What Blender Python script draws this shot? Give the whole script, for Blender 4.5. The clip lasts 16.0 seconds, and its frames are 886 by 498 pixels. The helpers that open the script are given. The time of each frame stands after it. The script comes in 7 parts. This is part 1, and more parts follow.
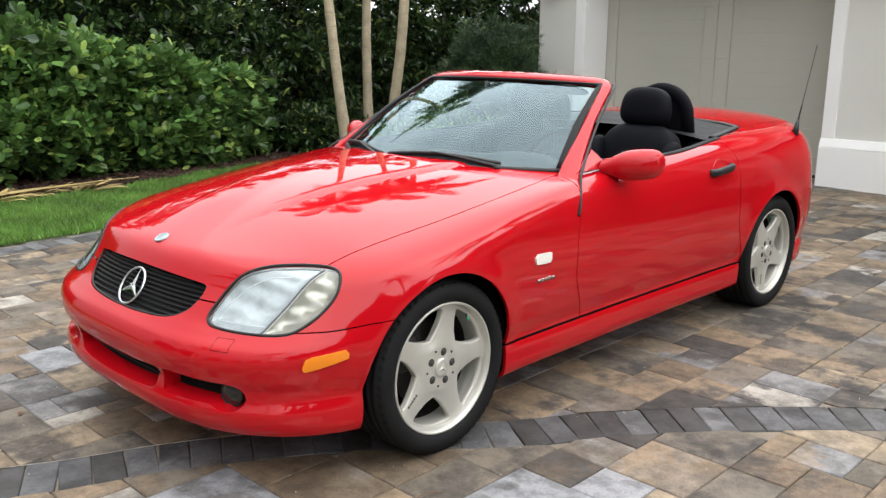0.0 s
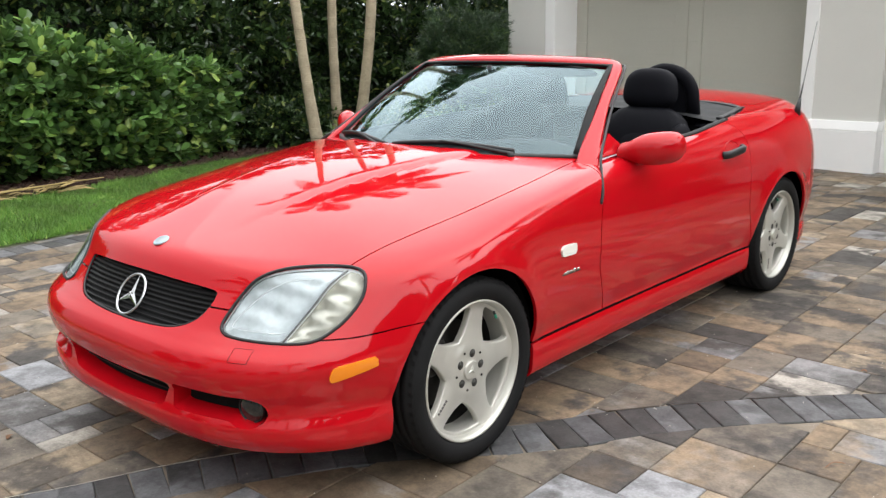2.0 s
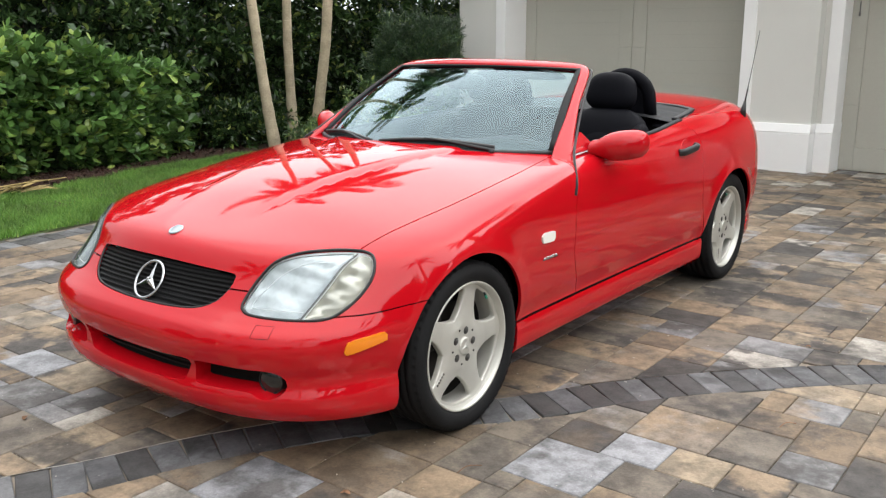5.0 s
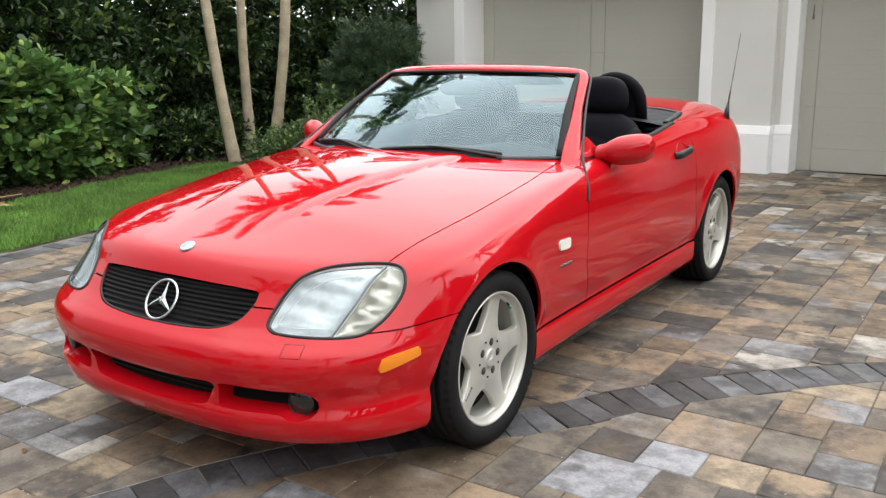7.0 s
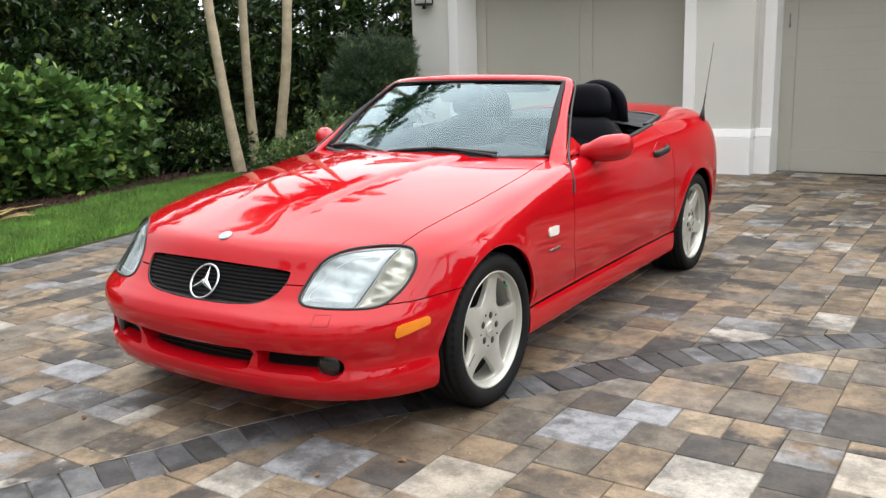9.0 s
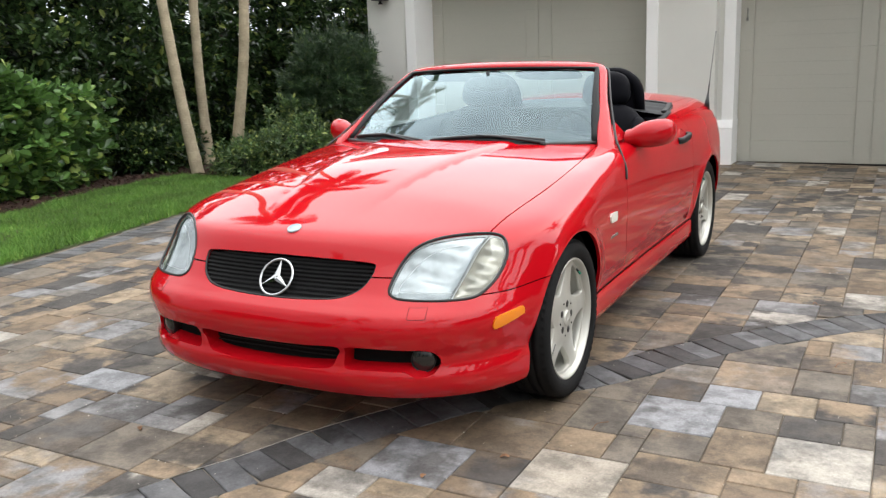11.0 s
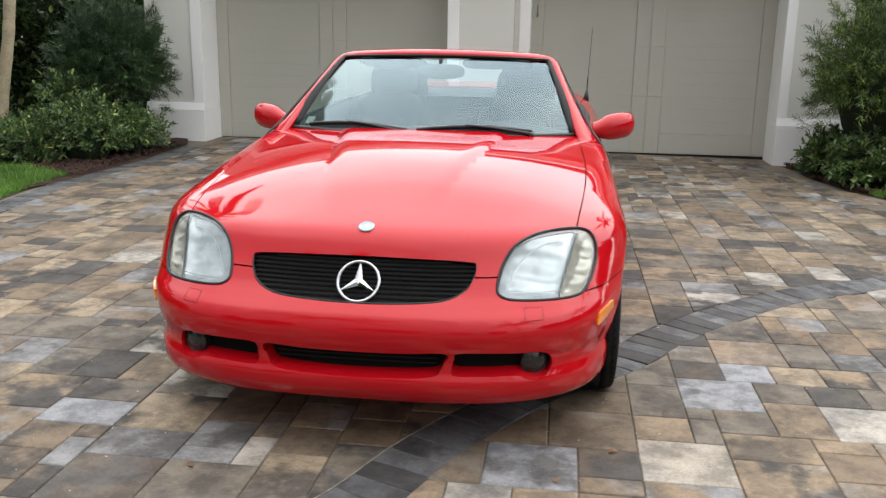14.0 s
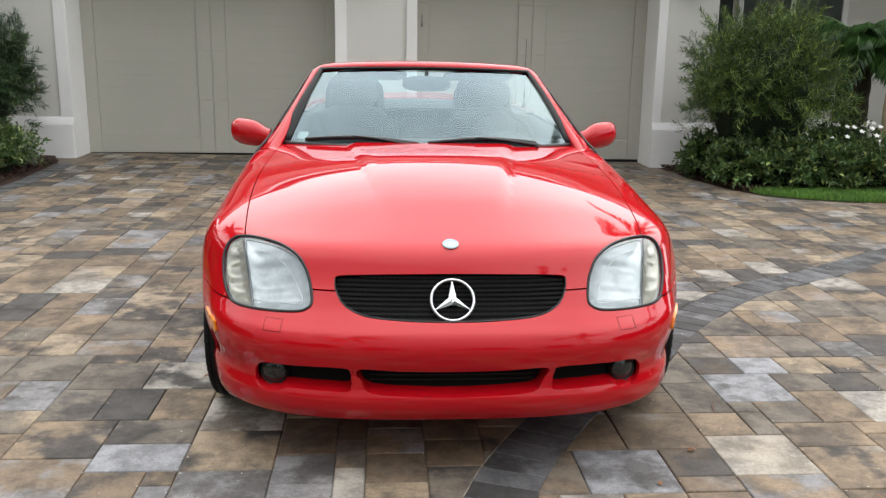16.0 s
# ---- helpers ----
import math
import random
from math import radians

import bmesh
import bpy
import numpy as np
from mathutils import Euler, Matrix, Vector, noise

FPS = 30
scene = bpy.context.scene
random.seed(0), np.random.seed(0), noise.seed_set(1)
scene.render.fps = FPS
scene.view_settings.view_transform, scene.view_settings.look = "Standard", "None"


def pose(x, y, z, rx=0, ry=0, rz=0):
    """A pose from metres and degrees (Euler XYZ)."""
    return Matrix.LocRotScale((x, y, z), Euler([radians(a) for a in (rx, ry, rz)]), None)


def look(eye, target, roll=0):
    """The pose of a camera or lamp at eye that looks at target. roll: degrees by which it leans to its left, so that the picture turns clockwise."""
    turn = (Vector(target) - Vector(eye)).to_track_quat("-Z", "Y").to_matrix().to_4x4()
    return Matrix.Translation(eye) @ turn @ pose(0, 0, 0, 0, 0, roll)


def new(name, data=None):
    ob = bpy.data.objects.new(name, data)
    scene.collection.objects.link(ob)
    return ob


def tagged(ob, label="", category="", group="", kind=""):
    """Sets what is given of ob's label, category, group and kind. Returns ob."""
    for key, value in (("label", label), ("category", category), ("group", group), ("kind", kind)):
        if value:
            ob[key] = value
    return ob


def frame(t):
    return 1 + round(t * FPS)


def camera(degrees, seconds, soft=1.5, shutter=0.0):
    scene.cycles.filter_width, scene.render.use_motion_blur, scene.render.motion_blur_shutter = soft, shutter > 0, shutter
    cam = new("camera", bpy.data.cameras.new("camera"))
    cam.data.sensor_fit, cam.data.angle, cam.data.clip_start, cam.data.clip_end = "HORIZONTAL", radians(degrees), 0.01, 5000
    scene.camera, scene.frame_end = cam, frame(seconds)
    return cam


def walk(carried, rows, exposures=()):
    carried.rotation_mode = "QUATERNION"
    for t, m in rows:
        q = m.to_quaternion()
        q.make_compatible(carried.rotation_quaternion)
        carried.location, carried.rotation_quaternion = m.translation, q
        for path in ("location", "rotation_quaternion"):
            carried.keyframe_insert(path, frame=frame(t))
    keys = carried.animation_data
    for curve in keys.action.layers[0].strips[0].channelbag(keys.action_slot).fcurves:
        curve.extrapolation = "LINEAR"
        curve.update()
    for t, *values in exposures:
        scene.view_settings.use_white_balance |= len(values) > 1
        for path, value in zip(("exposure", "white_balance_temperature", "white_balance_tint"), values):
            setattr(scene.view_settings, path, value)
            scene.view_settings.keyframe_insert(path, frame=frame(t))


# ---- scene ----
cam = camera(53.6, 16.0, 1.3, 0.4)
PATH = [
    (0, (2.68, -1.934, 1.318), (1.319, -0.541, 0.862), 0.5),
    (0.5, (2.675, -1.944, 1.327), (1.27, -0.591, 0.885), 0.9),
    (1, (2.562, -1.914, 1.293), (1.109, -0.616, 0.843), -0.9),
    (1.5, (2.427, -1.866, 1.286), (1.067, -0.488, 0.785), -1.6),
    (2, (2.398, -1.939, 1.283), (1.11, -0.484, 0.809), -0.7),
    (2.5, (2.412, -2.129, 1.292), (1.194, -0.612, 0.827), 0.4),
    (3, (2.442, -2.217, 1.287), (1.241, -0.685, 0.828), -0.5),
    (3.2, (2.44, -2.24, 1.314), (1.247, -0.702, 0.855), 0.0),
    (5.3, (2.422, -2.255, 1.288), (1.242, -0.71, 0.821), -0.3),
    (5.5, (2.382, -2.234, 1.286), (1.196, -0.69, 0.83), -1.3),
    (6, (2.234, -2.191, 1.276), (1.05, -0.646, 0.818), -2.1),
    (6.5, (2.179, -2.214, 1.28), (1.027, -0.647, 0.814), -1.8),
    (7, (2.166, -2.343, 1.284), (1.088, -0.721, 0.832), -0.8),
    (7.5, (2.192, -2.498, 1.289), (1.15, -0.854, 0.83), -0.3),
    (8, (2.271, -2.568, 1.306), (1.193, -0.931, 0.905), -0.8),
    (8.5, (2.379, -2.625, 1.276), (1.282, -1.022, 0.799), -1.5),
    (9, (2.377, -2.722, 1.287), (1.304, -1.089, 0.86), -1.7),
    (9.2, (2.3, -2.766, 1.287), (1.251, -1.113, 0.881), -1.9),
    (11.3, (1.721, -2.975, 1.234), (0.885, -1.214, 0.786), -2.1),
    (11.5, (1.631, -3.025, 1.256), (0.866, -1.238, 0.783), -2.1),
    (12, (1.44, -3.09, 1.279), (0.729, -1.285, 0.792), 0.5),
    (12.5, (1.178, -3.013, 1.267), (0.56, -1.186, 0.735), -2.0),
    (13, (0.994, -3.043, 1.261), (0.455, -1.179, 0.776), -0.5),
    (13.5, (0.773, -3.16, 1.283), (0.378, -1.256, 0.813), -1.2),
    (14, (0.591, -3.159, 1.26), (0.334, -1.233, 0.788), 0.9),
    (14.5, (0.328, -3.115, 1.27), (0.082, -1.19, 0.785), -2.1),
    (15, (0.112, -3.171, 1.262), (0.042, -1.231, 0.783), -1.8),
    (15.5, (-0.07, -3.24, 1.286), (0.033, -1.294, 0.835), 2.0),
    (16, (-0.206, -3.159, 1.269), (-0.07, -1.215, 0.819), 0.9),
]
walk(cam, [(t, look(eye, target, roll)) for t, eye, target, roll in PATH], [(0, 1.38), (9, 1.38), (11.5, 1.29), (13, 1.22), (16, 1.20)])


# ---------------------------------------------------------------- sky and sun
world = bpy.data.worlds.new("sky")
scene.world = world
world.use_nodes = True
wn, wl = world.node_tree.nodes, world.node_tree.links
wn.clear()
sky = wn.new("ShaderNodeTexSky")
sky.sky_type, sky.sun_disc = 'NISHITA', False
sky.sun_elevation, sky.sun_rotation = radians(45), radians(40)
sky.air_density, sky.dust_density, sky.ozone_density = 1.0, 2.0, 1.0
cloud = wn.new("ShaderNodeTexNoise")
cloud.inputs["Scale"].default_value, cloud.inputs["Detail"].default_value, cloud.inputs["Roughness"].default_value = 1.6, 6, 0.55
coord = wn.new("ShaderNodeTexCoord")
stretch = wn.new("ShaderNodeMapping")
stretch.inputs["Scale"].default_value = (1, 1, 2.2)
wl.new(coord.outputs["Generated"], stretch.inputs["Vector"])
wl.new(stretch.outputs["Vector"], cloud.inputs["Vector"])
ramp = wn.new("ShaderNodeValToRGB")
ramp.color_ramp.elements[0].position, ramp.color_ramp.elements[0].color = 0.32, (7.3, 7.6, 8.0, 1)
ramp.color_ramp.elements[1].position, ramp.color_ramp.elements[1].color = 0.68, (11.6, 11.6, 11.4, 1)
wl.new(cloud.outputs["Fac"], ramp.inputs["Fac"])
veil = wn.new("ShaderNodeMix")
veil.data_type = 'RGBA'
veil.inputs["Factor"].default_value = 0.86
wl.new(sky.outputs["Color"], veil.inputs["A"])
wl.new(ramp.outputs["Color"], veil.inputs["B"])
back = wn.new("ShaderNodeBackground")
back.inputs["Strength"].default_value = 0.094
# the cloud layer is brighter round the hidden sun than opposite it
sunward = wn.new("ShaderNodeVectorMath")
sunward.operation = 'DOT_PRODUCT'
sunward.inputs[1].default_value = (0.30, 0.60, 0.74)
wl.new(coord.outputs["Generated"], sunward.inputs[0])
glow = wn.new("ShaderNodeMapRange")
glow.interpolation_type = 'SMOOTHSTEP'
for k_, v_ in enumerate((-0.65, 1.0, 0.22, 1.52)):
    glow.inputs[1 + k_].default_value = v_
wl.new(sunward.outputs["Value"], glow.inputs["Value"])
lit = wn.new("ShaderNodeMix")
lit.data_type, lit.blend_type = 'RGBA', 'MULTIPLY'
lit.inputs["Factor"].default_value = 1.0
wl.new(veil.outputs["Result"], lit.inputs["A"])
wl.new(glow.outputs[0], lit.inputs["B"])
wl.new(lit.outputs["Result"], back.inputs["Color"])
wout = wn.new("ShaderNodeOutputWorld")
wl.new(back.outputs["Background"], wout.inputs["Surface"])

sun = new("sun", bpy.data.lights.new("sun", 'SUN'))
sun.data.energy, sun.data.angle, sun.data.color = 0.6, radians(165), (1.0, 0.96, 0.90)
sun.matrix_world = look((6, 7, 9.2), (0, 0, 0))


# ---------------------------------------------------------------- materials
def material(name, base, rough=0.5, metal=0.0, coat=0.0, grain=None, bump=0.0, spread=0.0, transmission=0.0, ior=1.45, sheen=0.0):
    """A surface with its colour varied at two scales. grain: (scale of the large patches, scale of the fine grain, how much, object space?)."""
    m = bpy.data.materials.new(name)
    m.use_nodes = True
    n, l = m.node_tree.nodes, m.node_tree.links
    b = n["Principled BSDF"]
    b.inputs["Base Color"].default_value = (*base, 1)
    b.inputs["Roughness"].default_value, b.inputs["Metallic"].default_value = rough, metal
    b.inputs["Coat Weight"].default_value, b.inputs["Coat Roughness"].default_value = coat, 0.03
    b.inputs["Transmission Weight"].default_value, b.inputs["IOR"].default_value = transmission, ior
    if grain:
        big, fine, much = grain[:3]
        tc = n.new("ShaderNodeTexCoord")
        a, c = n.new("ShaderNodeTexNoise"), n.new("ShaderNodeTexNoise")
        a.inputs["Scale"].default_value, a.inputs["Detail"].default_value = big, 4
        c.inputs["Scale"].default_value, c.inputs["Detail"].default_value = fine, 5
        for q in (a, c):
            l.new(tc.outputs["Object"], q.inputs["Vector"])
        mix = n.new("ShaderNodeMath")
        mix.operation = 'MULTIPLY_ADD'
        l.new(a.outputs["Fac"], mix.inputs[0])
        mix.inputs[1].default_value = 0.6
        half = n.new("ShaderNodeMath")
        half.operation = 'MULTIPLY'
        l.new(c.outputs["Fac"], half.inputs[0])
        half.inputs[1].default_value = 0.4
        l.new(half.outputs[0], mix.inputs[2])
        r = n.new("ShaderNodeMapRange")
        r.inputs["From Min"].default_value, r.inputs["From Max"].default_value = 0.3, 0.7
        r.inputs["To Min"].default_value, r.inputs["To Max"].default_value = 1 - much, 1 + much
        l.new(mix.outputs[0], r.inputs["Value"])
        last = r.outputs[0]
        if spread:
            info = n.new("ShaderNodeObjectInfo")
            isl = n.new("ShaderNodeNewGeometry")
            add = n.new("ShaderNodeMath")
            add.operation = 'ADD'
            l.new(info.outputs["Random"], add.inputs[0])
            l.new(isl.outputs["Random Per Island"], add.inputs[1])
            fr = n.new("ShaderNodeMath")
            fr.operation = 'FRACT'
            l.new(add.outputs[0], fr.inputs[0])
            sp = n.new("ShaderNodeMapRange")
            sp.inputs["To Min"].default_value, sp.inputs["To Max"].default_value = 1 - spread, 1 + spread
            l.new(fr.outputs[0], sp.inputs["Value"])
            mm = n.new("ShaderNodeMath")
            mm.operation = 'MULTIPLY'
            l.new(last, mm.inputs[0])
            l.new(sp.outputs[0], mm.inputs[1])
            last = mm.outputs[0]
        tint = n.new("ShaderNodeMix")
        tint.data_type, tint.blend_type = 'RGBA', 'MULTIPLY'
        tint.inputs["Factor"].default_value = 1
        tint.inputs["A"].default_value = (*base, 1)
        l.new(last, tint.inputs["B"])
        l.new(tint.outputs["Result"], b.inputs["Base Color"])
        if bump:
            bp = n.new("ShaderNodeBump")
            bp.inputs["Strength"].default_value, bp.inputs["Distance"].default_value = 1.0, bump
            l.new(c.outputs["Fac"], bp.inputs["Height"])
            l.new(bp.outputs["Normal"], b.inputs["Normal"])
    return m


RED = material("red_paint", (0.45, 0.0040, 0.0095), 0.45, 0.0, 1.0, (3, 900, 0.05))
RED.node_tree.nodes["Principled BSDF"].inputs["Specular IOR Level"].default_value = 0.0
RED.node_tree.nodes["Principled BSDF"].inputs["Coat IOR"].default_value = 1.47
BLACK = material("black_plastic", (0.012, 0.012, 0.013), 0.45, grain=(8, 300, 0.15), bump=0.0004)
GRILLE_BLACK = material("matt_grille_black", (0.007, 0.007, 0.0075), 0.55, grain=(9, 300, 0.2))
# near-black, also for sheets that stand for the dark behind openings
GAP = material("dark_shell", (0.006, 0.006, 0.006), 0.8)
RUBBER = material("tyre_rubber", (0.009, 0.009, 0.0095), 0.70, grain=(12, 220, 0.25), bump=0.0005)
SILVER = material("silver_alloy", (0.55, 0.54, 0.49), 0.38, 0.5, 0.3, (9, 500, 0.05))
CHROME = material("chrome", (0.56, 0.57, 0.58), 0.10, 1.0, grain=(60, 300, .1))
DARK_METAL = material("dark_steel", (0.025, 0.023, 0.021), 0.6, 0.5, grain=(20, 150, 0.3))
LEATHER = material("black_leather", (0.0050, 0.0052, 0.0075), 0.6, grain=(10, 60, 0.2))
TRIM_GREY = material("dark_grey_trim", (0.020, 0.021, 0.022), 0.6, grain=(10, 60, 0.15))
AMBER = material("amber_lens", (0.82, 0.24, 0.010), 0.15, 0, 0.5)
WHITE_LENS = material("clear_white_lens", (0.78, 0.76, 0.70), 0.18, 0, 0.5)
STUCCO = material("grey_stucco", (0.70, 0.695, 0.655), 0.85, grain=(1.1, 180, 0.05), bump=0.0012)
WHITE_TRIM = material("white_trim", (0.90, 0.90, 0.89), 0.6, grain=(1.5, 120, 0.04), bump=0.0005)
DOOR_PAINT = material("taupe_door_paint", (0.465, 0.458, 0.40), 0.5, grain=(0.9, 60, 0.05), bump=0.0004)
MULCH = material("dark_mulch", (0.045, 0.022, 0.014), 0.95, grain=(6, 60, 0.6), bump=0.02)
JOINT = material("joint_sand", (0.19, 0.16, 0.125), 0.95, grain=(3, 200, 0.35), bump=0.002)
SOIL = material("lawn_soil", (0.05, 0.07, 0.02), 0.95, grain=(2, 40, 0.4), bump=0.01)

for m_, s_ in ((RUBBER, .2), (LEATHER, .10), (TRIM_GREY, .22), (GRILLE_BLACK, .25), (GAP, .1)):
    m_.node_tree.nodes["Principled BSDF"].inputs["Specular IOR Level"].default_value = s_


# ---------------------------------------------------------------- the shape of the car's skin
def curve_through(xs, ys):
    """A smooth, never overshooting curve through a few knots."""
    xs, ys = np.array(xs, float), np.array(ys, float)
    h, d = np.diff(xs), np.diff(ys) / np.diff(xs)
    m = np.zeros(len(xs))
    m[0], m[-1] = d[0], d[-1]
    for i in range(1, len(xs) - 1):
        if d[i - 1] * d[i] > 0:
            w1, w2 = 2 * h[i] + h[i - 1], h[i] + 2 * h[i - 1]
            m[i] = (w1 + w2) / (w1 / d[i - 1] + w2 / d[i])

    def at(q):
        q = np.clip(q, xs[0], xs[-1])
        i = np.clip(np.searchsorted(xs, q) - 1, 0, len(xs) - 2)
        t = (q - xs[i]) / h[i]
        return (ys[i] * (1 + 2 * t) * (1 - t) ** 2 + ys[i + 1] * t * t * (3 - 2 * t)
                + h[i] * (m[i] * t * (1 - t) ** 2 - m[i + 1] * t * t * (1 - t)))
    return at


def step(a, b, q):
    t = np.clip((q - a) / (b - a), 0, 1)
    return t * t * (3 - 2 * t)


def smax(a, b, k):
    h = np.clip(k - np.abs(a - b), 0, None) / k
    return np.maximum(a, b) + h * h * h * k / 6


HUB_Z, TYRE_R, ARCH_R, WHEEL_BASE = 0.287, 0.29, 0.322, 2.4
nose_y = curve_through([.12, .18, .22, .25, .285, .32, .35, .40, .445, .475, .505, .55, .60, .64, .70], [-.690, -.718, -.740, -.744, -.732, -.731, -.743, -.752, -.738, -.705, -.672, -.640, -.611, -.594, -.572])
nose_n = curve_through([.2, .42, .50, .60, .7], [3.1, 3.1, 2.8, 2.4, 2.3])
tail_y = curve_through([.15, .3, .45, .6, .75, .9], [3.14, 3.20, 3.22, 3.20, 3.18, 3.15])
side_w = curve_through([-.4, -.1, .1, .5, .9, 1.5, 2.0, 2.4, 2.8, 3.2], [.806, .824, .826, .815, .812, .815, .822, .832, .82, .79])
side_s = curve_through([.12, .16, .2, .255, .29, .36, .45, .56, .66, .74, .79, .84, .9], [-.06, -.040, -.030, -.028, -.036, -.020, -.006, 0, -.004, -.016, -.032, -.058, -.11])
top_c = curve_through([-.75, -.54, -.4, -.2, 0, .3, .55, .8, 1.2, 1.8, 2.4, 2.8, 3.05, 3.25], [.590, .677, .721, .777, .815, .850, .867, .880, .905, .935, .956, .966, .955, .925])
top_drop = curve_through([-.6, -.3, 0, .4, .8, 1.2, 1.8, 2.4, 3.2], [.075, .102, .112, .094, .068, .064, .07, .075, .09])


def skin(x, y, z):
    """Below nought inside the car's body, as if it had no cabin, wheel arches or openings."""
    x = np.abs(x)
    w = side_w(y) + side_s(z)
    for hub in (0.0, WHEEL_BASE):
        r = np.sqrt((y - hub) ** 2 + (z - HUB_Z) ** 2)
        w = w + 0.010 * np.exp(-((r - ARCH_R - .005) / .045) ** 2) * step(.25, .33, z)
    n = nose_n(z)
    front = np.clip((-.08 - y) / (-.08 - nose_y(z)), 0, None)
    back = np.clip((y - 2.65) / (tail_y(z) - 2.65), 0, None)
    u = np.clip(x, 1e-4, None) / w
    plan = ((u ** n + front ** n + back ** 3.2) ** (1 / n) - 1) * w * .8
    # hood: long crown, two raised ridges that fade towards the nose, fender tops beside it
    c = top_c(y) - top_drop(y) * (x / .8) ** 2.15
    ridge = .265 + .16 * np.clip(y, -.5, .6)
    fade = step(-.50, .15, y) * (1 - step(.62, .85, y))
    c = c + .012 * fade * (1 - np.clip((x - ridge + .06) / .06, 0, 1) ** 2)
    top = (z - c) * .93
    # low roof of the deck behind the cabin falls a little to the tail
    k = .11 - .05 * step(.1, .7, y) + .02 * step(2.3, 2.8, y) - .035 * step(-.30, -.52, y)
    f = smax(plan, top, k)
    floor_z = .150 + .015 * step(-.3, -.6, y)
    return smax(f, (floor_z - z) * .9, .05)


def slope(p, e=1e-3):
    g = np.empty_like(p)
    for i in range(3):
        d = np.zeros(3)
        d[i] = e
        a, b = p + d, p - d
        g[:, i] = (skin(*a.T) - skin(*b.T)) / (2 * e)
    return g


def onto_skin(p, rounds=4):
    for _ in range(rounds):
        g = slope(p)
        p = p - g * (skin(*p.T) / np.maximum((g * g).sum(1), 1e-6))[:, None]
    return p




# ---------------------------------------------------------------- mesh tools
def part(name, bm, mat, parent=None, label="", smooth=False):
    """Links a bmesh as one mesh object under a thing or a part."""
    me = bpy.data.meshes.new(name)
    bm.to_mesh(me)
    bm.free()
    me.materials.append(mat)
    if smooth:
        me.polygons.foreach_set("use_smooth", [True] * len(me.polygons))
    ob = new(name, me)
    ob.parent = parent
    return tagged(ob, label)


def thing(name, label, category, group="", kind="", at=(0, 0, 0)):
    ob = new(name)
    ob.location = at
    ob.empty_display_size = 0.1
    return tagged(ob, label, category, group, kind)


def box(x0, x1, y0, y1, z0, z1, bevel=0.0, bm=None, segs=2):
    bm = bm or bmesh.new()
    r = bmesh.ops.create_cube(bm, size=1)
    vs = r["verts"]
    for v in vs:
        v.co = (x0 + (v.co.x + .5) * (x1 - x0), y0 + (v.co.y + .5) * (y1 - y0), z0 + (v.co.z + .5) * (z1 - z0))
    if bevel:
        es = {e for v in vs for e in v.link_edges}
        bmesh.ops.bevel(bm, geom=list(es), offset=bevel, segments=segs, profile=0.5, affect='EDGES')
    return bm


def raw(name, verts, faces, mat, parent=None, label="", smooth=False, normals=None):
    me = bpy.data.meshes.new(name)
    me.from_pydata([tuple(map(float, v)) for v in verts], [], [tuple(map(int, f)) for f in faces])
    me.materials.append(mat)
    if smooth or normals is not None:
        me.polygons.foreach_set("use_smooth", [True] * len(me.polygons))
    me.update()
    if normals is not None:
        me.normals_split_custom_set_from_vertices([tuple(map(float, q)) for q in normals])
    ob = new(name, me)
    ob.parent = parent
    return tagged(ob, label)


def tube(points, radius, sides=8, caps=True):
    """Verts and faces of a tube along points; radius is one number or one for each point."""
    pts = [Vector(p) for p in points]
    rad = radius if hasattr(radius, "__len__") else [radius] * len(pts)
    vs, fs = [], []
    up = None
    for i, p in enumerate(pts):
        d = (pts[min(i + 1, len(pts) - 1)] - pts[max(i - 1, 0)]).normalized()
        if up is None:
            up = d.orthogonal().normalized()
        up = (up - d * up.dot(d)).normalized()
        sd = d.cross(up)
        for k in range(sides):
            a = 2 * math.pi * k / sides
            vs.append(p + (up * math.cos(a) + sd * math.sin(a)) * rad[i])
    for i in range(len(pts) - 1):
        for k in range(sides):
            a, b = i * sides + k, i * sides + (k + 1) % sides
            fs.append((a, b, b + sides, a + sides))
    if caps:
        fs.append(tuple(range(sides))[::-1])
        fs.append(tuple(range(len(vs) - sides, len(vs))))
    return vs, fs


def lathe(profile, segs, axis='x'):
    """Verts and faces of a turned shape: profile rows of (along, radius)."""
    vs, fs = [], []
    for k in range(segs):
        a = 2 * math.pi * k / segs
        for s, r in profile:
            vs.append((s, r * math.cos(a), r * math.sin(a)))
    m = len(profile)
    for k in range(segs):
        for i in range(m - 1):
            a, b = k * m + i, ((k + 1) % segs) * m + i
            fs.append((a, a + 1, b + 1, b))
    return vs, fs


# ---------------------------------------------------------------- ground, house front
def ground_z(x, y):
    """The drive lies level and falls a little towards the right-hand garage."""
    return -.0115 * min(max(x + 3.6, 0), 7.5) * float(step(1.5, 7.3, y))


nx, ny = 61, 61
gx = np.sign(np.linspace(-1, 1, nx)) * np.abs(np.linspace(-1, 1, nx)) ** 3 * 400
gy = np.sign(np.linspace(-1, 1, ny)) * np.abs(np.linspace(-1, 1, ny)) ** 3 * 400
vs = [(x, y, -.007 + ground_z(x, y)) for y in gy for x in gx]
fs = [(j * nx + i, j * nx + i + 1, (j + 1) * nx + i + 1, (j + 1) * nx + i) for j in range(ny - 1) for i in range(nx - 1)]
ground = tagged(raw("ground", vs, fs, JOINT), "sandy grey-brown paving bed reaching to the horizon", "ground", kind="structure")

ASPHALT = material("street_asphalt", (.050, .050, .052), .9, grain=(1.3, 90, .25), bump=.002)
VERGE = material("verge_grass", (.045, .095, .022), .95, grain=(.8, 30, .35), bump=.02)


